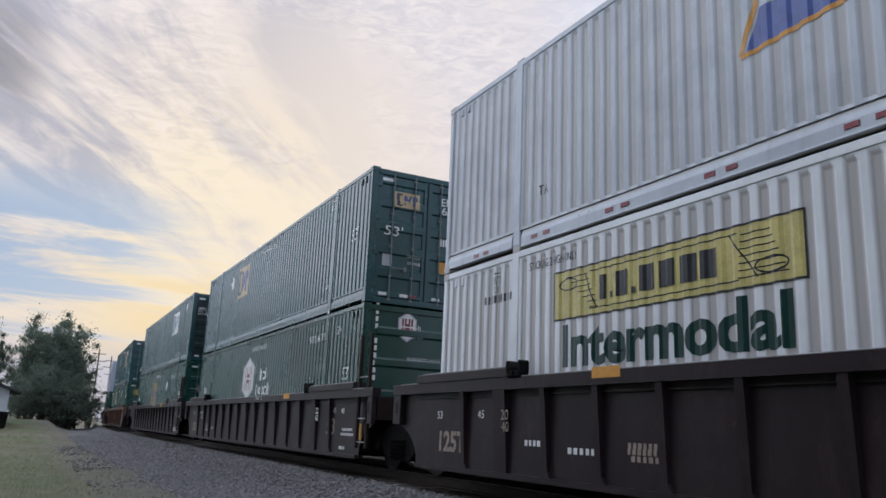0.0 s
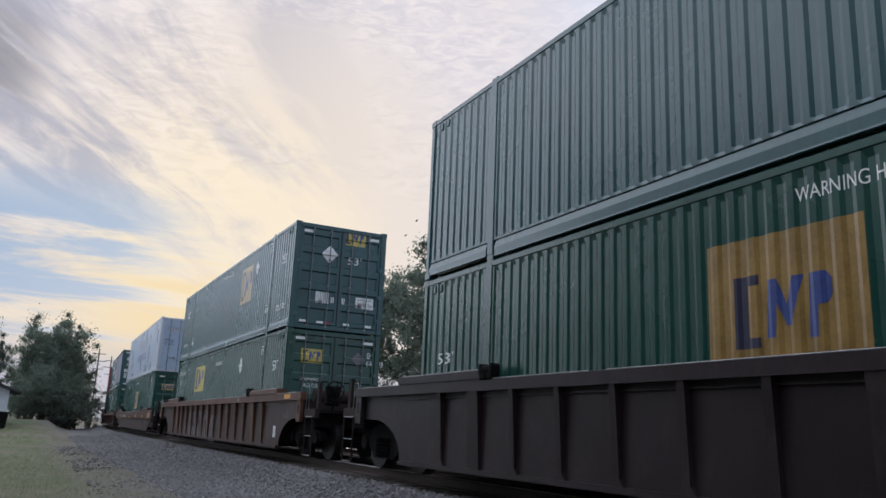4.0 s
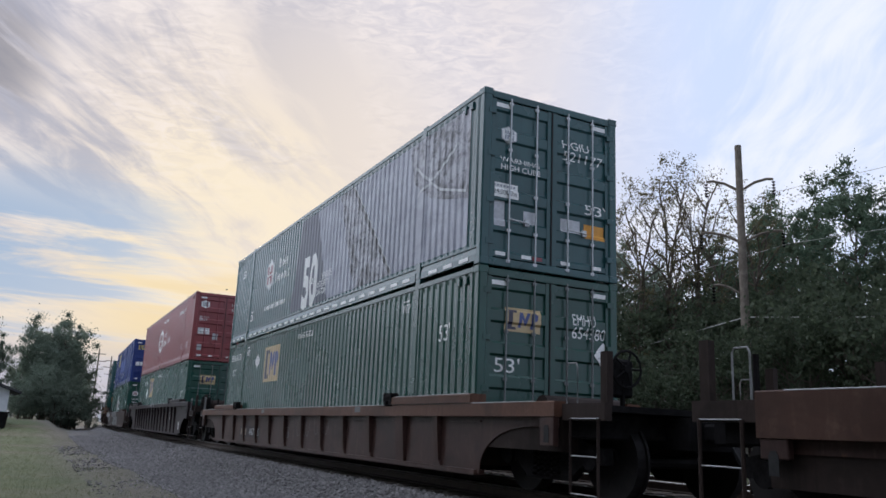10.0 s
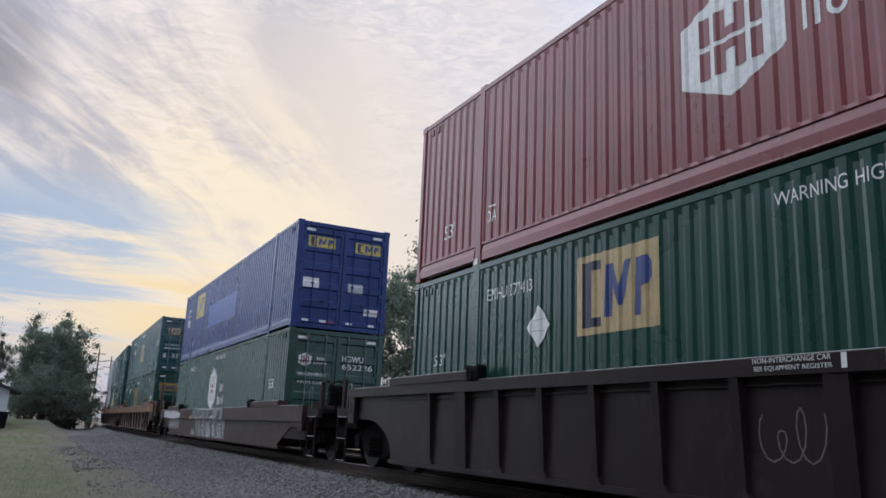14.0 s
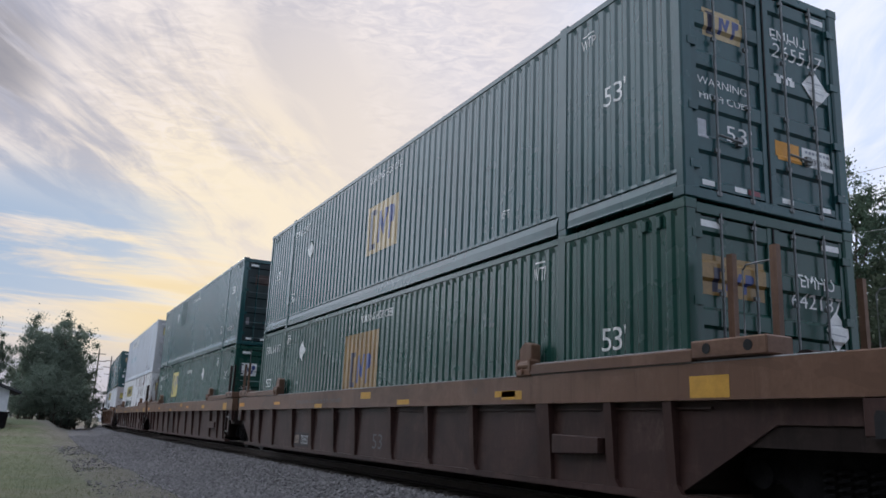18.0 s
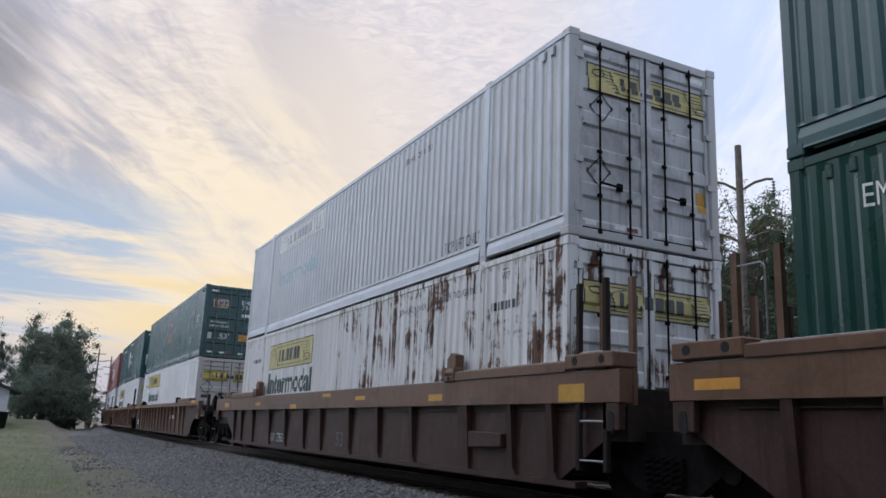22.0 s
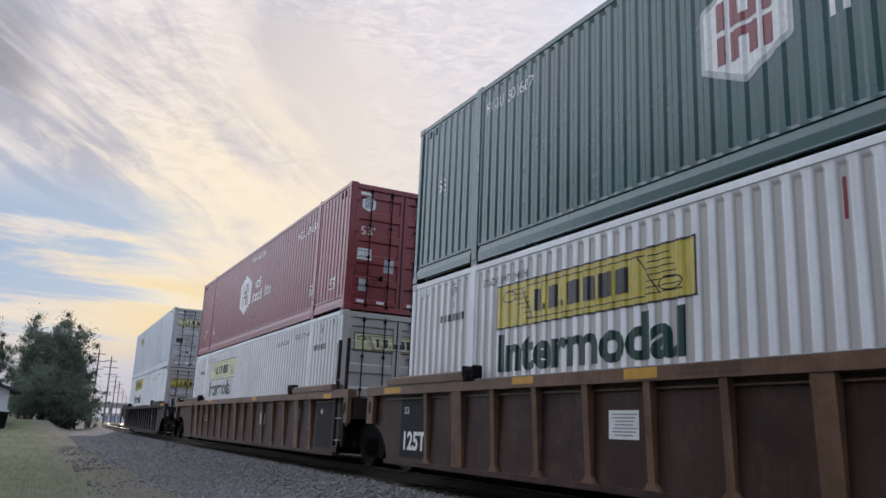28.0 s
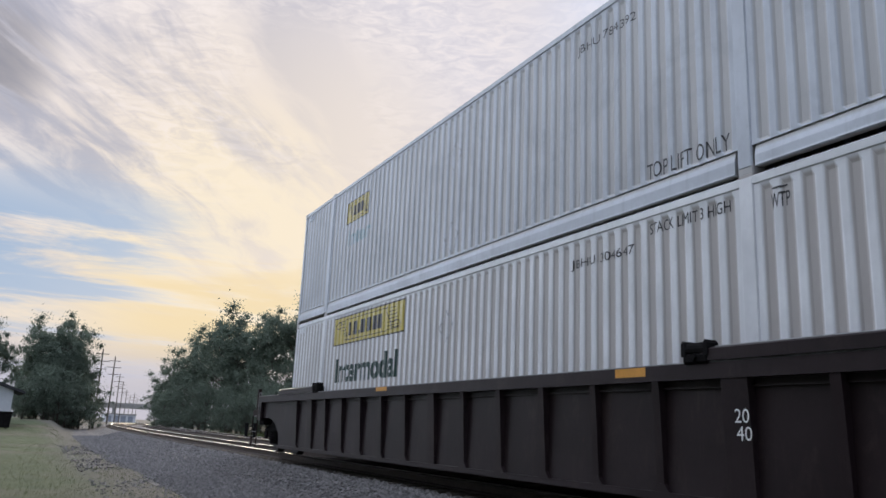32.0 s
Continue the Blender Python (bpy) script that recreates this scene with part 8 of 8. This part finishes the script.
side_mark(up, "text", "TOP LIFT ONLY", "w", 15.08, 0.6, 0.9, 0.14)
side_mark(up, "text", "53'", "w", 1.16, 1.92, 0.35, 0.22)
end_mark(up, "diamond", "", "d", 0.83, 1.63, 0.39, 0.38)
end_mark(up, "text", "EMHU", "d", 0.47, 2.13, 0.42, 0.16)
end_mark(up, "text", "644923", "d", 0.46, 1.93, 0.42, 0.16)
end_mark(up, "label", "", "u", 0.32, 0.72, 0.37, 0.3)
end_mark(up, "label", "", "d2", 0.8, 0.70, 0.42, 0.25)
end_mark(up, "label", "", "d", -1.02, 0.76, 0.14, 0.25)
end_mark(up, "label", "", "d2", -0.62, 2.14, 0.50, 0.34)
car_mark(car, "c", "label", "", "y", -0.52, 1.32, 0.47, 0.12)
car_mark(car, "c", "label", "", "y", 2.05, 1.15, 0.46, 0.08)
car_mark(car, "c", "label", "", "o", 5.32, 1.24, 0.51, 0.07)
car_mark(car, "c", "label", "", "o", 8.84, 1.23, 0.54, 0.1)
car_mark(car, "c", "text", "52,800 LBS MAX GROSS WT FOR 20 FT CONTAINER", "k", 2.22, 1.25, 2.88, 0.085)
car_mark(car, "c", "text", "110", "k", -4.21, 1.32, 0.11, 0.08)
car_mark(car, "c", "label", "", "y", -4.99, 1.23, 0.48, 0.11)
car_mark(car, "c", "label", "", "o", -1.94, 1.24, 0.48, 0.08)
car_mark(car, "s", "chevron", "", "r", 2.43, 0.6, 1.48, 0.5)
car_mark(car, "c", "label", "", "y", -8.44, 1.21, 0.49, 0.2)
car, low, up = BUILT[10]
side_mark(low, "text", "WTP", "k", 1.46, 2.52, 0.2, 0.14)
side_mark(low, "text", "OR", "k", 1.46, 2.32, 0.12, 0.11)
side_mark(low, "bars", "9", "k", 1.43, 2.12, 0.78, 0.11)
side_mark(low, "banner", "", "c", 4.58, 2.13, 3.66, 0.66)
side_mark(low, "text", "Intermodal", "g", 4.63, 1.44, 3.65, 0.55)
side_mark(low, "text", "STACK TWO HIGH ONLY", "k", 13.5, 2.46, 1.11, 0.12)
side_mark(low, "text", "JBHU 230408", "k", 11.79, 2.39, 1.09, 0.14)
side_mark(low, "text", "WTP", "k", 14.85, 2.54, 0.2, 0.12)
side_mark(low, "bars", "8", "k", 14.81, 2.13, 0.77, 0.12)
end_mark(low, "banner", "", "c", 0.09, 2.11, 2.25, 0.42)
side_mark(up, "banner", "", "f", 4.68, 2.39, 3.75, 0.55)
side_mark(up, "text", "Intermodal", "t", 4.68, 1.41, 3.24, 0.42)
side_mark(up, "diamondo", "", "k", 8.23, 1.95, 0.44, 0.5)
side_mark(up, "diamondo", "", "k", 8.2, 0.6, 0.43, 0.5)
side_mark(up, "text", "TOP LIFT ONLY", "k", 13.5, 0.42, 1.16, 0.18)
side_mark(up, "text", "JBHU 211155", "k", 11.73, 2.39, 1.13, 0.14)
end_mark(up, "banner", "", "c", 0.14, 2.22, 2.23, 0.42)
end_mark(up, "label", "", "y", 1.04, 0.78, 0.26, 0.3)
end_mark(up, "diamondo", "", "k", -0.74, 1.81, 0.5, 0.4)
end_mark(up, "diamondo", "", "k", -0.78, 0.91, 0.49, 0.4)
car_mark(car, "c", "label", "", "y", 5.27, 1.23, 0.5, 0.08)
car_mark(car, "c", "label", "", "y", 2.09, 1.14, 0.48, 0.1)
car_mark(car, "c", "label", "", "y", 8.99, 1.24, 0.57, 0.12)
car_mark(car, "c", "text", "52,800 LBS MAX GROSS WT FOR 20 FT", "k", 2.56, 1.24, 2.32, 0.085)
car_mark(car, "s", "plate", "729553", "w", 3.6, 0.42, 1.27, 0.22)
car_mark(car, "c", "text", "40/20", "k", -6.44, 1.14, 0.38, 0.1)
car_mark(car, "c", "text", "110", "k", -4.39, 1.3, 0.14, 0.08)
car_mark(car, "c", "label", "", "y", -5.18, 1.21, 0.46, 0.1)
car_mark(car, "c", "label", "", "o", -2.09, 1.26, 0.48, 0.07)
car_mark(car, "c", "label", "", "y", -0.2, 1.35, 0.49, 0.07)
car_mark(car, "c", "label", "", "y", -8.6, 1.2, 0.49, 0.2)
car_mark(car, "s", "text", "53", "k", -0.83, 0.49, 0.4, 0.28)
car, low, up = BUILT[11]
side_mark(low, "text", "WTP", "k", 1.46, 2.52, 0.2, 0.14)
side_mark(low, "text", "OR", "k", 1.46, 2.32, 0.12, 0.11)
side_mark(low, "bars", "9", "k", 1.43, 2.12, 0.78, 0.11)
side_mark(low, "text", "STACK LIMIT 3 HIGH", "k", 2.97, 2.5, 1.15, 0.11)
side_mark(low, "banner", "", "y", 4.25, 2.31, 4.16, 0.62)
side_mark(low, "text", "Intermodal", "g", 4.32, 1.54, 3.36, 0.5)
side_mark(low, "diamondo", "", "k", 7.92, 1.98, 0.49, 0.4)
end_mark(low, "banner", "", "y", -0.03, 2.15, 2.2, 0.42)
end_mark(low, "diamondo", "", "k", -0.88, 1.68, 0.54, 0.5)
end_mark(low, "label", "", "k", -0.93, 1.35, 0.43, 0.12)
side_mark(up, "text", "53'", "w", 15.08, 1.59, 0.36, 0.26)
side_mark(up, "square", "", "r", 7.79, 1.63, 1.26, 0.95)
side_mark(up, "text", "DA", "w", 13.65, 0.76, 0.2, 0.18)
end_mark(up, "square", "", "c", -0.65, 2.12, 0.6, 0.34)
end_mark(up, "text", "EMHU", "w", 0.45, 2.23, 0.57, 0.16)
end_mark(up, "text", "265438", "w", 0.58, 2.05, 0.83, 0.16)
end_mark(up, "diamond", "", "w", 0.85, 1.73, 0.44, 0.36)
end_mark(up, "text", "WARNING", "w", -0.65, 1.38, 0.75, 0.09)
end_mark(up, "text", "HIGH CUBE", "w", -0.62, 1.22, 0.79, 0.09)
end_mark(up, "text", "53'", "w", -0.41, 0.85, 0.37, 0.2)
end_mark(up, "label", "", "o", 0.36, 0.82, 0.41, 0.26)
end_mark(up, "label", "", "g", 0.85, 0.82, 0.5, 0.2)
end_mark(up, "label", "", "g", -1.0, 0.84, 0.2, 0.24)
end_mark(up, "bars", "3", "w", 0.35, 1.71, 0.33, 0.13)
car_mark(car, "s", "panel", "", "k", 7.67, 0.78, 1.09, 1.0)
car_mark(car, "s", "text", "125T", "w", 7.59, 0.57, 0.89, 0.3)
car_mark(car, "s", "text", "53", "w", 7.96, 1.03, 0.16, 0.11)
lay(car, "badge", ring(0, 0, 0.085, 0.085, 0.03), LABEL_GREY, ("car", CX - 0.11), 7.36, 0.84, 0.007)
car_mark(car, "c", "label", "", "o", 7.63, 1.35, 0.48, 0.1)
car_mark(car, "c", "label", "", "y", 8.56, 1.34, 0.49, 0.1)
car_mark(car, "s", "bars", "8", "w", -4.07, 0.86, 1.41, 0.14)
car_mark(car, "c", "label", "", "o", -9.38, 1.42, 0.85, 0.1)
car, low, up = BUILT[12]
side_mark(low, "text", "WTP", "k", 1.46, 2.52, 0.2, 0.14)
side_mark(low, "text", "OR", "k", 1.46, 2.32, 0.12, 0.11)
side_mark(low, "bars", "9", "k", 1.43, 2.12, 0.78, 0.11)
side_mark(low, "text", "STACK LIMIT 3 HIGH", "k", 2.97, 2.5, 1.15, 0.11)
side_mark(low, "banner", "", "y", 4.69, 2.1, 3.81, 0.62)
side_mark(low, "text", "Intermodal", "g", 4.64, 1.46, 3.56, 0.52)
side_mark(low, "text", "JBHU 252466", "k", 11.78, 2.42, 1.12, 0.14)
side_mark(low, "text", "STACK LIMIT 3 HIGH", "k", 13.47, 2.5, 1.11, 0.12)
side_mark(low, "text", "WTP", "k", 14.84, 2.5, 0.2, 0.14)
side_mark(low, "text", "OR", "k", 14.85, 2.3, 0.13, 0.11)
side_mark(low, "bars", "9", "k", 14.83, 2.12, 0.81, 0.12)
side_mark(low, "strip", "", "r", 8.24, 2.38, 0.035, 0.36)
end_mark(low, "banner", "", "y", -0.0, 2.13, 2.14, 0.42)
side_mark(up, "hex", "", "wr", 7.3, 1.54, 1.14, 1.25)
side_mark(up, "blocks", "8", "w", 8.92, 1.5, 1.47, 0.72)
side_mark(up, "text", "WARNING HIGH CUBE", "w", 8.22, 2.57, 1.57, 0.14)
side_mark(up, "text", "HGIU 501607", "w", 2.95, 2.41, 1.3, 0.18)
side_mark(up, "text", "DA", "w", 13.91, 0.66, 0.24, 0.18)
side_mark(up, "text", "53", "w", 0.91, 1.55, 0.27, 0.22)
end_mark(up, "hex", "", "wr", -0.77, 2.16, 0.31, 0.34)
end_mark(up, "blocks", "6", "w", -0.36, 2.17, 0.36, 0.2)
end_mark(up, "text", "HGIU", "w", 0.53, 2.24, 0.58, 0.16)
end_mark(up, "text", "501607", "w", 0.66, 2.05, 0.83, 0.16)
end_mark(up, "text", "WARNING", "w", -0.6, 1.75, 0.72, 0.1)
end_mark(up, "text", "HIGH CUBE", "w", -0.56, 1.59, 0.78, 0.1)
end_mark(up, "text", "24,000 lbs", "p", -0.85, 1.26, 0.48, 0.26)
end_mark(up, "label", "", "w", -0.35, 0.88, 0.21, 0.22)
end_mark(up, "text", "53'", "w", 0.9, 1.19, 0.44, 0.2)
end_mark(up, "label", "", "g", 0.44, 0.85, 0.39, 0.24)
end_mark(up, "label", "", "o", 0.9, 0.83, 0.4, 0.26)
end_mark(up, "label", "", "g", -0.94, 0.93, 0.21, 0.36)
car_mark(car, "s", "frame", "", "k", -2.21, 0.82, 1.76, 0.42)
car_mark(car, "c", "text", "NON-INTERCHANGE CAR", "k", 1.15, 1.395, 0.74, 0.045)
car_mark(car, "c", "text", "SEE EQUIPMENT REGISTER", "k", 1.15, 1.33, 0.76, 0.045)
car_mark(car, "c", "label", "", "y", 2.08, 1.37, 0.50, 0.11)
car_mark(car, "c", "label", "", "y", 4.26, 1.38, 0.48, 0.09)
car_mark(car, "c", "bars", "10", "k", -1.14, 1.39, 0.78, 0.08)
car_mark(car, "c", "label", "", "y", -4.25, 1.4, 0.48, 0.1)
car_mark(car, "c", "label", "", "y", -1.94, 1.4, 0.51, 0.09)
car_mark(car, "c", "label", "", "k", -4.7, 1.38, 0.29, 0.1)
car_mark(car, "s", "panel", "", "k", 7.59, 0.78, 1.03, 1.0)
car_mark(car, "s", "text", "125T", "w", 7.56, 0.55, 0.8, 0.3)
car_mark(car, "s", "text", "53", "w", 7.89, 1.03, 0.17, 0.11)
car_mark(car, "s", "label", "", "w", 2.47, 0.86, 0.48, 0.3)
car_mark(car, "t", "text", "20", "k", -6.24, 1.04, 0.14, 0.13)
car_mark(car, "t", "text", "40", "k", -6.24, 0.88, 0.15, 0.13)
car_mark(car, "s", "text", "53", "k", -6.85, 0.82, 0.48, 0.32)
car_mark(car, "c", "label", "", "y", 8.29, 1.36, 0.69, 0.1)
car, low, up = BUILT[13]
side_mark(low, "banner", "", "p", 4.87, 2.12, 3.68, 0.62)
side_mark(low, "text", "Intermodal", "g", 4.66, 1.52, 3.33, 0.5)
side_mark(low, "text", "JBHU 245080", "k", 11.84, 2.42, 1.07, 0.14)
side_mark(low, "text", "STACK LIMIT 3 HIGH", "k", 13.58, 2.5, 1.15, 0.12)
side_mark(low, "text", "WTP", "k", 14.94, 2.5, 0.2, 0.14)
side_mark(low, "text", "OR", "k", 14.94, 2.3, 0.12, 0.11)
side_mark(low, "bars", "9", "k", 14.93, 2.13, 0.83, 0.12)
side_mark(low, "text", "STACK LIMIT 3 HIGH", "k", 2.97, 2.52, 1.17, 0.11)
side_mark(low, "text", "WTP", "k", 1.49, 2.54, 0.2, 0.14)
side_mark(low, "text", "OR", "k", 1.50, 2.34, 0.12, 0.11)
side_mark(low, "bars", "9", "k", 1.46, 2.15, 0.78, 0.11)
end_mark(low, "banner", "", "p", 0.04, 2.18, 2.06, 0.4)
side_mark(up, "hex", "", "wd", 7.1, 1.5, 1.36, 1.25)
side_mark(up, "blocks", "8", "w", 8.62, 1.49, 1.27, 0.75)
side_mark(up, "blocks", "4", "w", 9.83, 1.33, 0.71, 0.36)
side_mark(up, "text", "WARNING HIGH CUBE", "w", 8.39, 2.51, 1.57, 0.15)
side_mark(up, "text", "HGIU 634658", "w", 13.29, 2.3, 1.57, 0.19)
side_mark(up, "text", "53'", "w", 15.43, 0.66, 0.39, 0.27)
side_mark(up, "text", "DA", "w", 13.95, 0.66, 0.24, 0.18)
side_mark(up, "text", "53'", "w", 1.17, 0.76, 0.40, 0.26)
side_mark(up, "text", "DA", "w", 2.62, 0.70, 0.24, 0.18)
end_mark(up, "hex", "", "w", -0.84, 2.38, 0.31, 0.34)
end_mark(up, "text", "53'", "w", -0.83, 1.77, 0.33, 0.2)
end_mark(up, "text", "HGIU", "w", 0.61, 2.46, 0.59, 0.16)
end_mark(up, "text", "634658", "w", 0.73, 2.26, 0.84, 0.16)
end_mark(up, "text", "WARNING", "w", 0.73, 1.82, 0.72, 0.1)
end_mark(up, "text", "HIGH CUBE", "w", 0.76, 1.65, 0.74, 0.1)
end_mark(up, "text", "24,000", "p", -0.89, 1.24, 0.34, 0.26)
end_mark(up, "label", "", "g", -0.29, 1.03, 0.23, 0.3)
end_mark(up, "label", "", "g", -0.88, 0.56, 0.19, 0.26)
end_mark(up, "label", "", "o", 0.99, 0.61, 0.31, 0.22)
car_mark(car, "s", "panel", "", "k", -7.85, 0.8, 1.0, 1.0)
car_mark(car, "s", "text", "48", "w", -7.64, 1.03, 0.16, 0.11)
car_mark(car, "s", "text", "53", "k", -6.94, 0.8, 0.46, 0.32)
car_mark(car, "t", "text", "20", "k", -6.34, 1.04, 0.15, 0.13)
car_mark(car, "t", "text", "40", "k", -6.35, 0.89, 0.15, 0.13)
car_mark(car, "s", "label", "", "w", -2.89, 0.86, 0.5, 0.28)
car_mark(car, "c", "label", "", "y", -2.24, 1.38, 0.47, 0.1)
car_mark(car, "c", "label", "", "y", -8.23, 1.33, 0.49, 0.1)
car_mark(car, "c", "text", "721520 A", "k", -1.49, 1.38, 0.55, 0.09)
car_mark(car, "s", "plate", "721520", "w", 4.86, 0.84, 1.30, 0.18)
car_mark(car, "s", "panel", "", "k", 3.30, 0.86, 0.30, 0.28)
car_mark(car, "c", "label", "", "o", 3.73, 1.41, 0.6, 0.07)
car, low, up = BUILT[14]
side_mark(low, "banner", "", "y", 4.61, 2.38, 3.73, 0.6)
side_mark(low, "text", "Intermodal", "g", 4.64, 1.54, 3.25, 0.5)
side_mark(low, "diamondo", "", "k", 8.12, 2.0, 0.44, 0.5)
side_mark(low, "text", "JBHU 304647", "k", 12.02, 2.42, 1.15, 0.14)
side_mark(low, "text", "STACK LIMIT 3 HIGH", "k", 13.41, 2.6, 1.13, 0.12)
side_mark(low, "text", "WTP", "k", 14.55, 2.52, 0.2, 0.14)
end_mark(low, "banner", "", "y", -0.08, 2.12, 2.16, 0.42)
end_mark(low, "diamondo", "", "k", -0.94, 1.7, 0.42, 0.45)
side_mark(up, "banner", "", "y", 3.73, 2.14, 1.29, 0.5)
side_mark(up, "text", "Inter", "t", 3.87, 1.55, 1.33, 0.36)
side_mark(up, "diamondo", "", "k", 8.21, 1.96, 0.35, 0.5)
side_mark(up, "diamondo", "", "k", 8.18, 0.6, 0.33, 0.5)
side_mark(up, "text", "TOP LIFT ONLY", "k", 13.41, 0.4, 1.18, 0.18)
side_mark(up, "text", "JBHU 784392", "k", 12.1, 2.39, 1.13, 0.15)
end_mark(up, "banner", "", "p", -0.03, 2.15, 2.17, 0.42)
end_mark(up, "label", "", "k", -0.93, 1.27, 0.39, 0.22)
end_mark(up, "label", "", "y", 0.82, 0.89, 0.23, 0.34)
end_mark(up, "label", "", "g", 0.3, 0.77, 0.19, 0.2)
car_mark(car, "t", "text", "20", "w", -6.12, 0.95, 0.16, 0.12)
car_mark(car, "t", "text", "40", "w", -6.14, 0.8, 0.17, 0.12)
car_mark(car, "c", "label", "", "o", -4.69, 1.38, 0.47, 0.09)
car_mark(car, "c", "label", "", "o", -9.46, 1.41, 0.81, 0.1)
car_mark(car, "c", "label", "", "o", 1.94, 1.4, 0.49, 0.07)

car, low, up = BUILT[0]
for i in range(8):
    bm = bmesh.new()
    y = HL - (1.0 + i * 1.55)
    for k in (0, 0.28):
        box(bm, -HW - 0.004, -HW + 0.006, y - k - 0.10, y - k + 0.04, 0.09, 0.14)
    part("reflector", bm, RED_MARK, up)

build_track(OFF, "rusty main track with bright worn rail heads")
build_track(OFF2, "second track with bright rail heads behind the train")
scatter_stones()
scatter_blades("grass", "short dry grass in tufts", 60000, lambda r: (r.uniform(-7, 2.9), 10 + 60 * r.uniform(0, 1) ** 1.6), 0.032, BLADE, 3, 0.010)
scatter_blades("weeds", "pale weeds along the foot of the bank", 9000, lambda r: (14.2 + 5 * r.uniform(0, 1) ** 1.5, r.uniform(6, 75)), 0.45, BLADE, 8, 0.004)


def motions():
    for thing, s, z in TRAIN:
        rows = []
        for i in range(65):
            t = i * 0.5
            rows.append((t, on_line(s - gone(t), z)))
        walk(thing, rows)
    steps = [i / 15 for i in range(481)]
    turns = [Matrix.Rotation(gone(t) / 0.46, 4, "X") for t in steps]
    for w, at in WHEELS:
        walk(w, [(t, at @ r) for t, r in zip(steps, turns)])


motions()
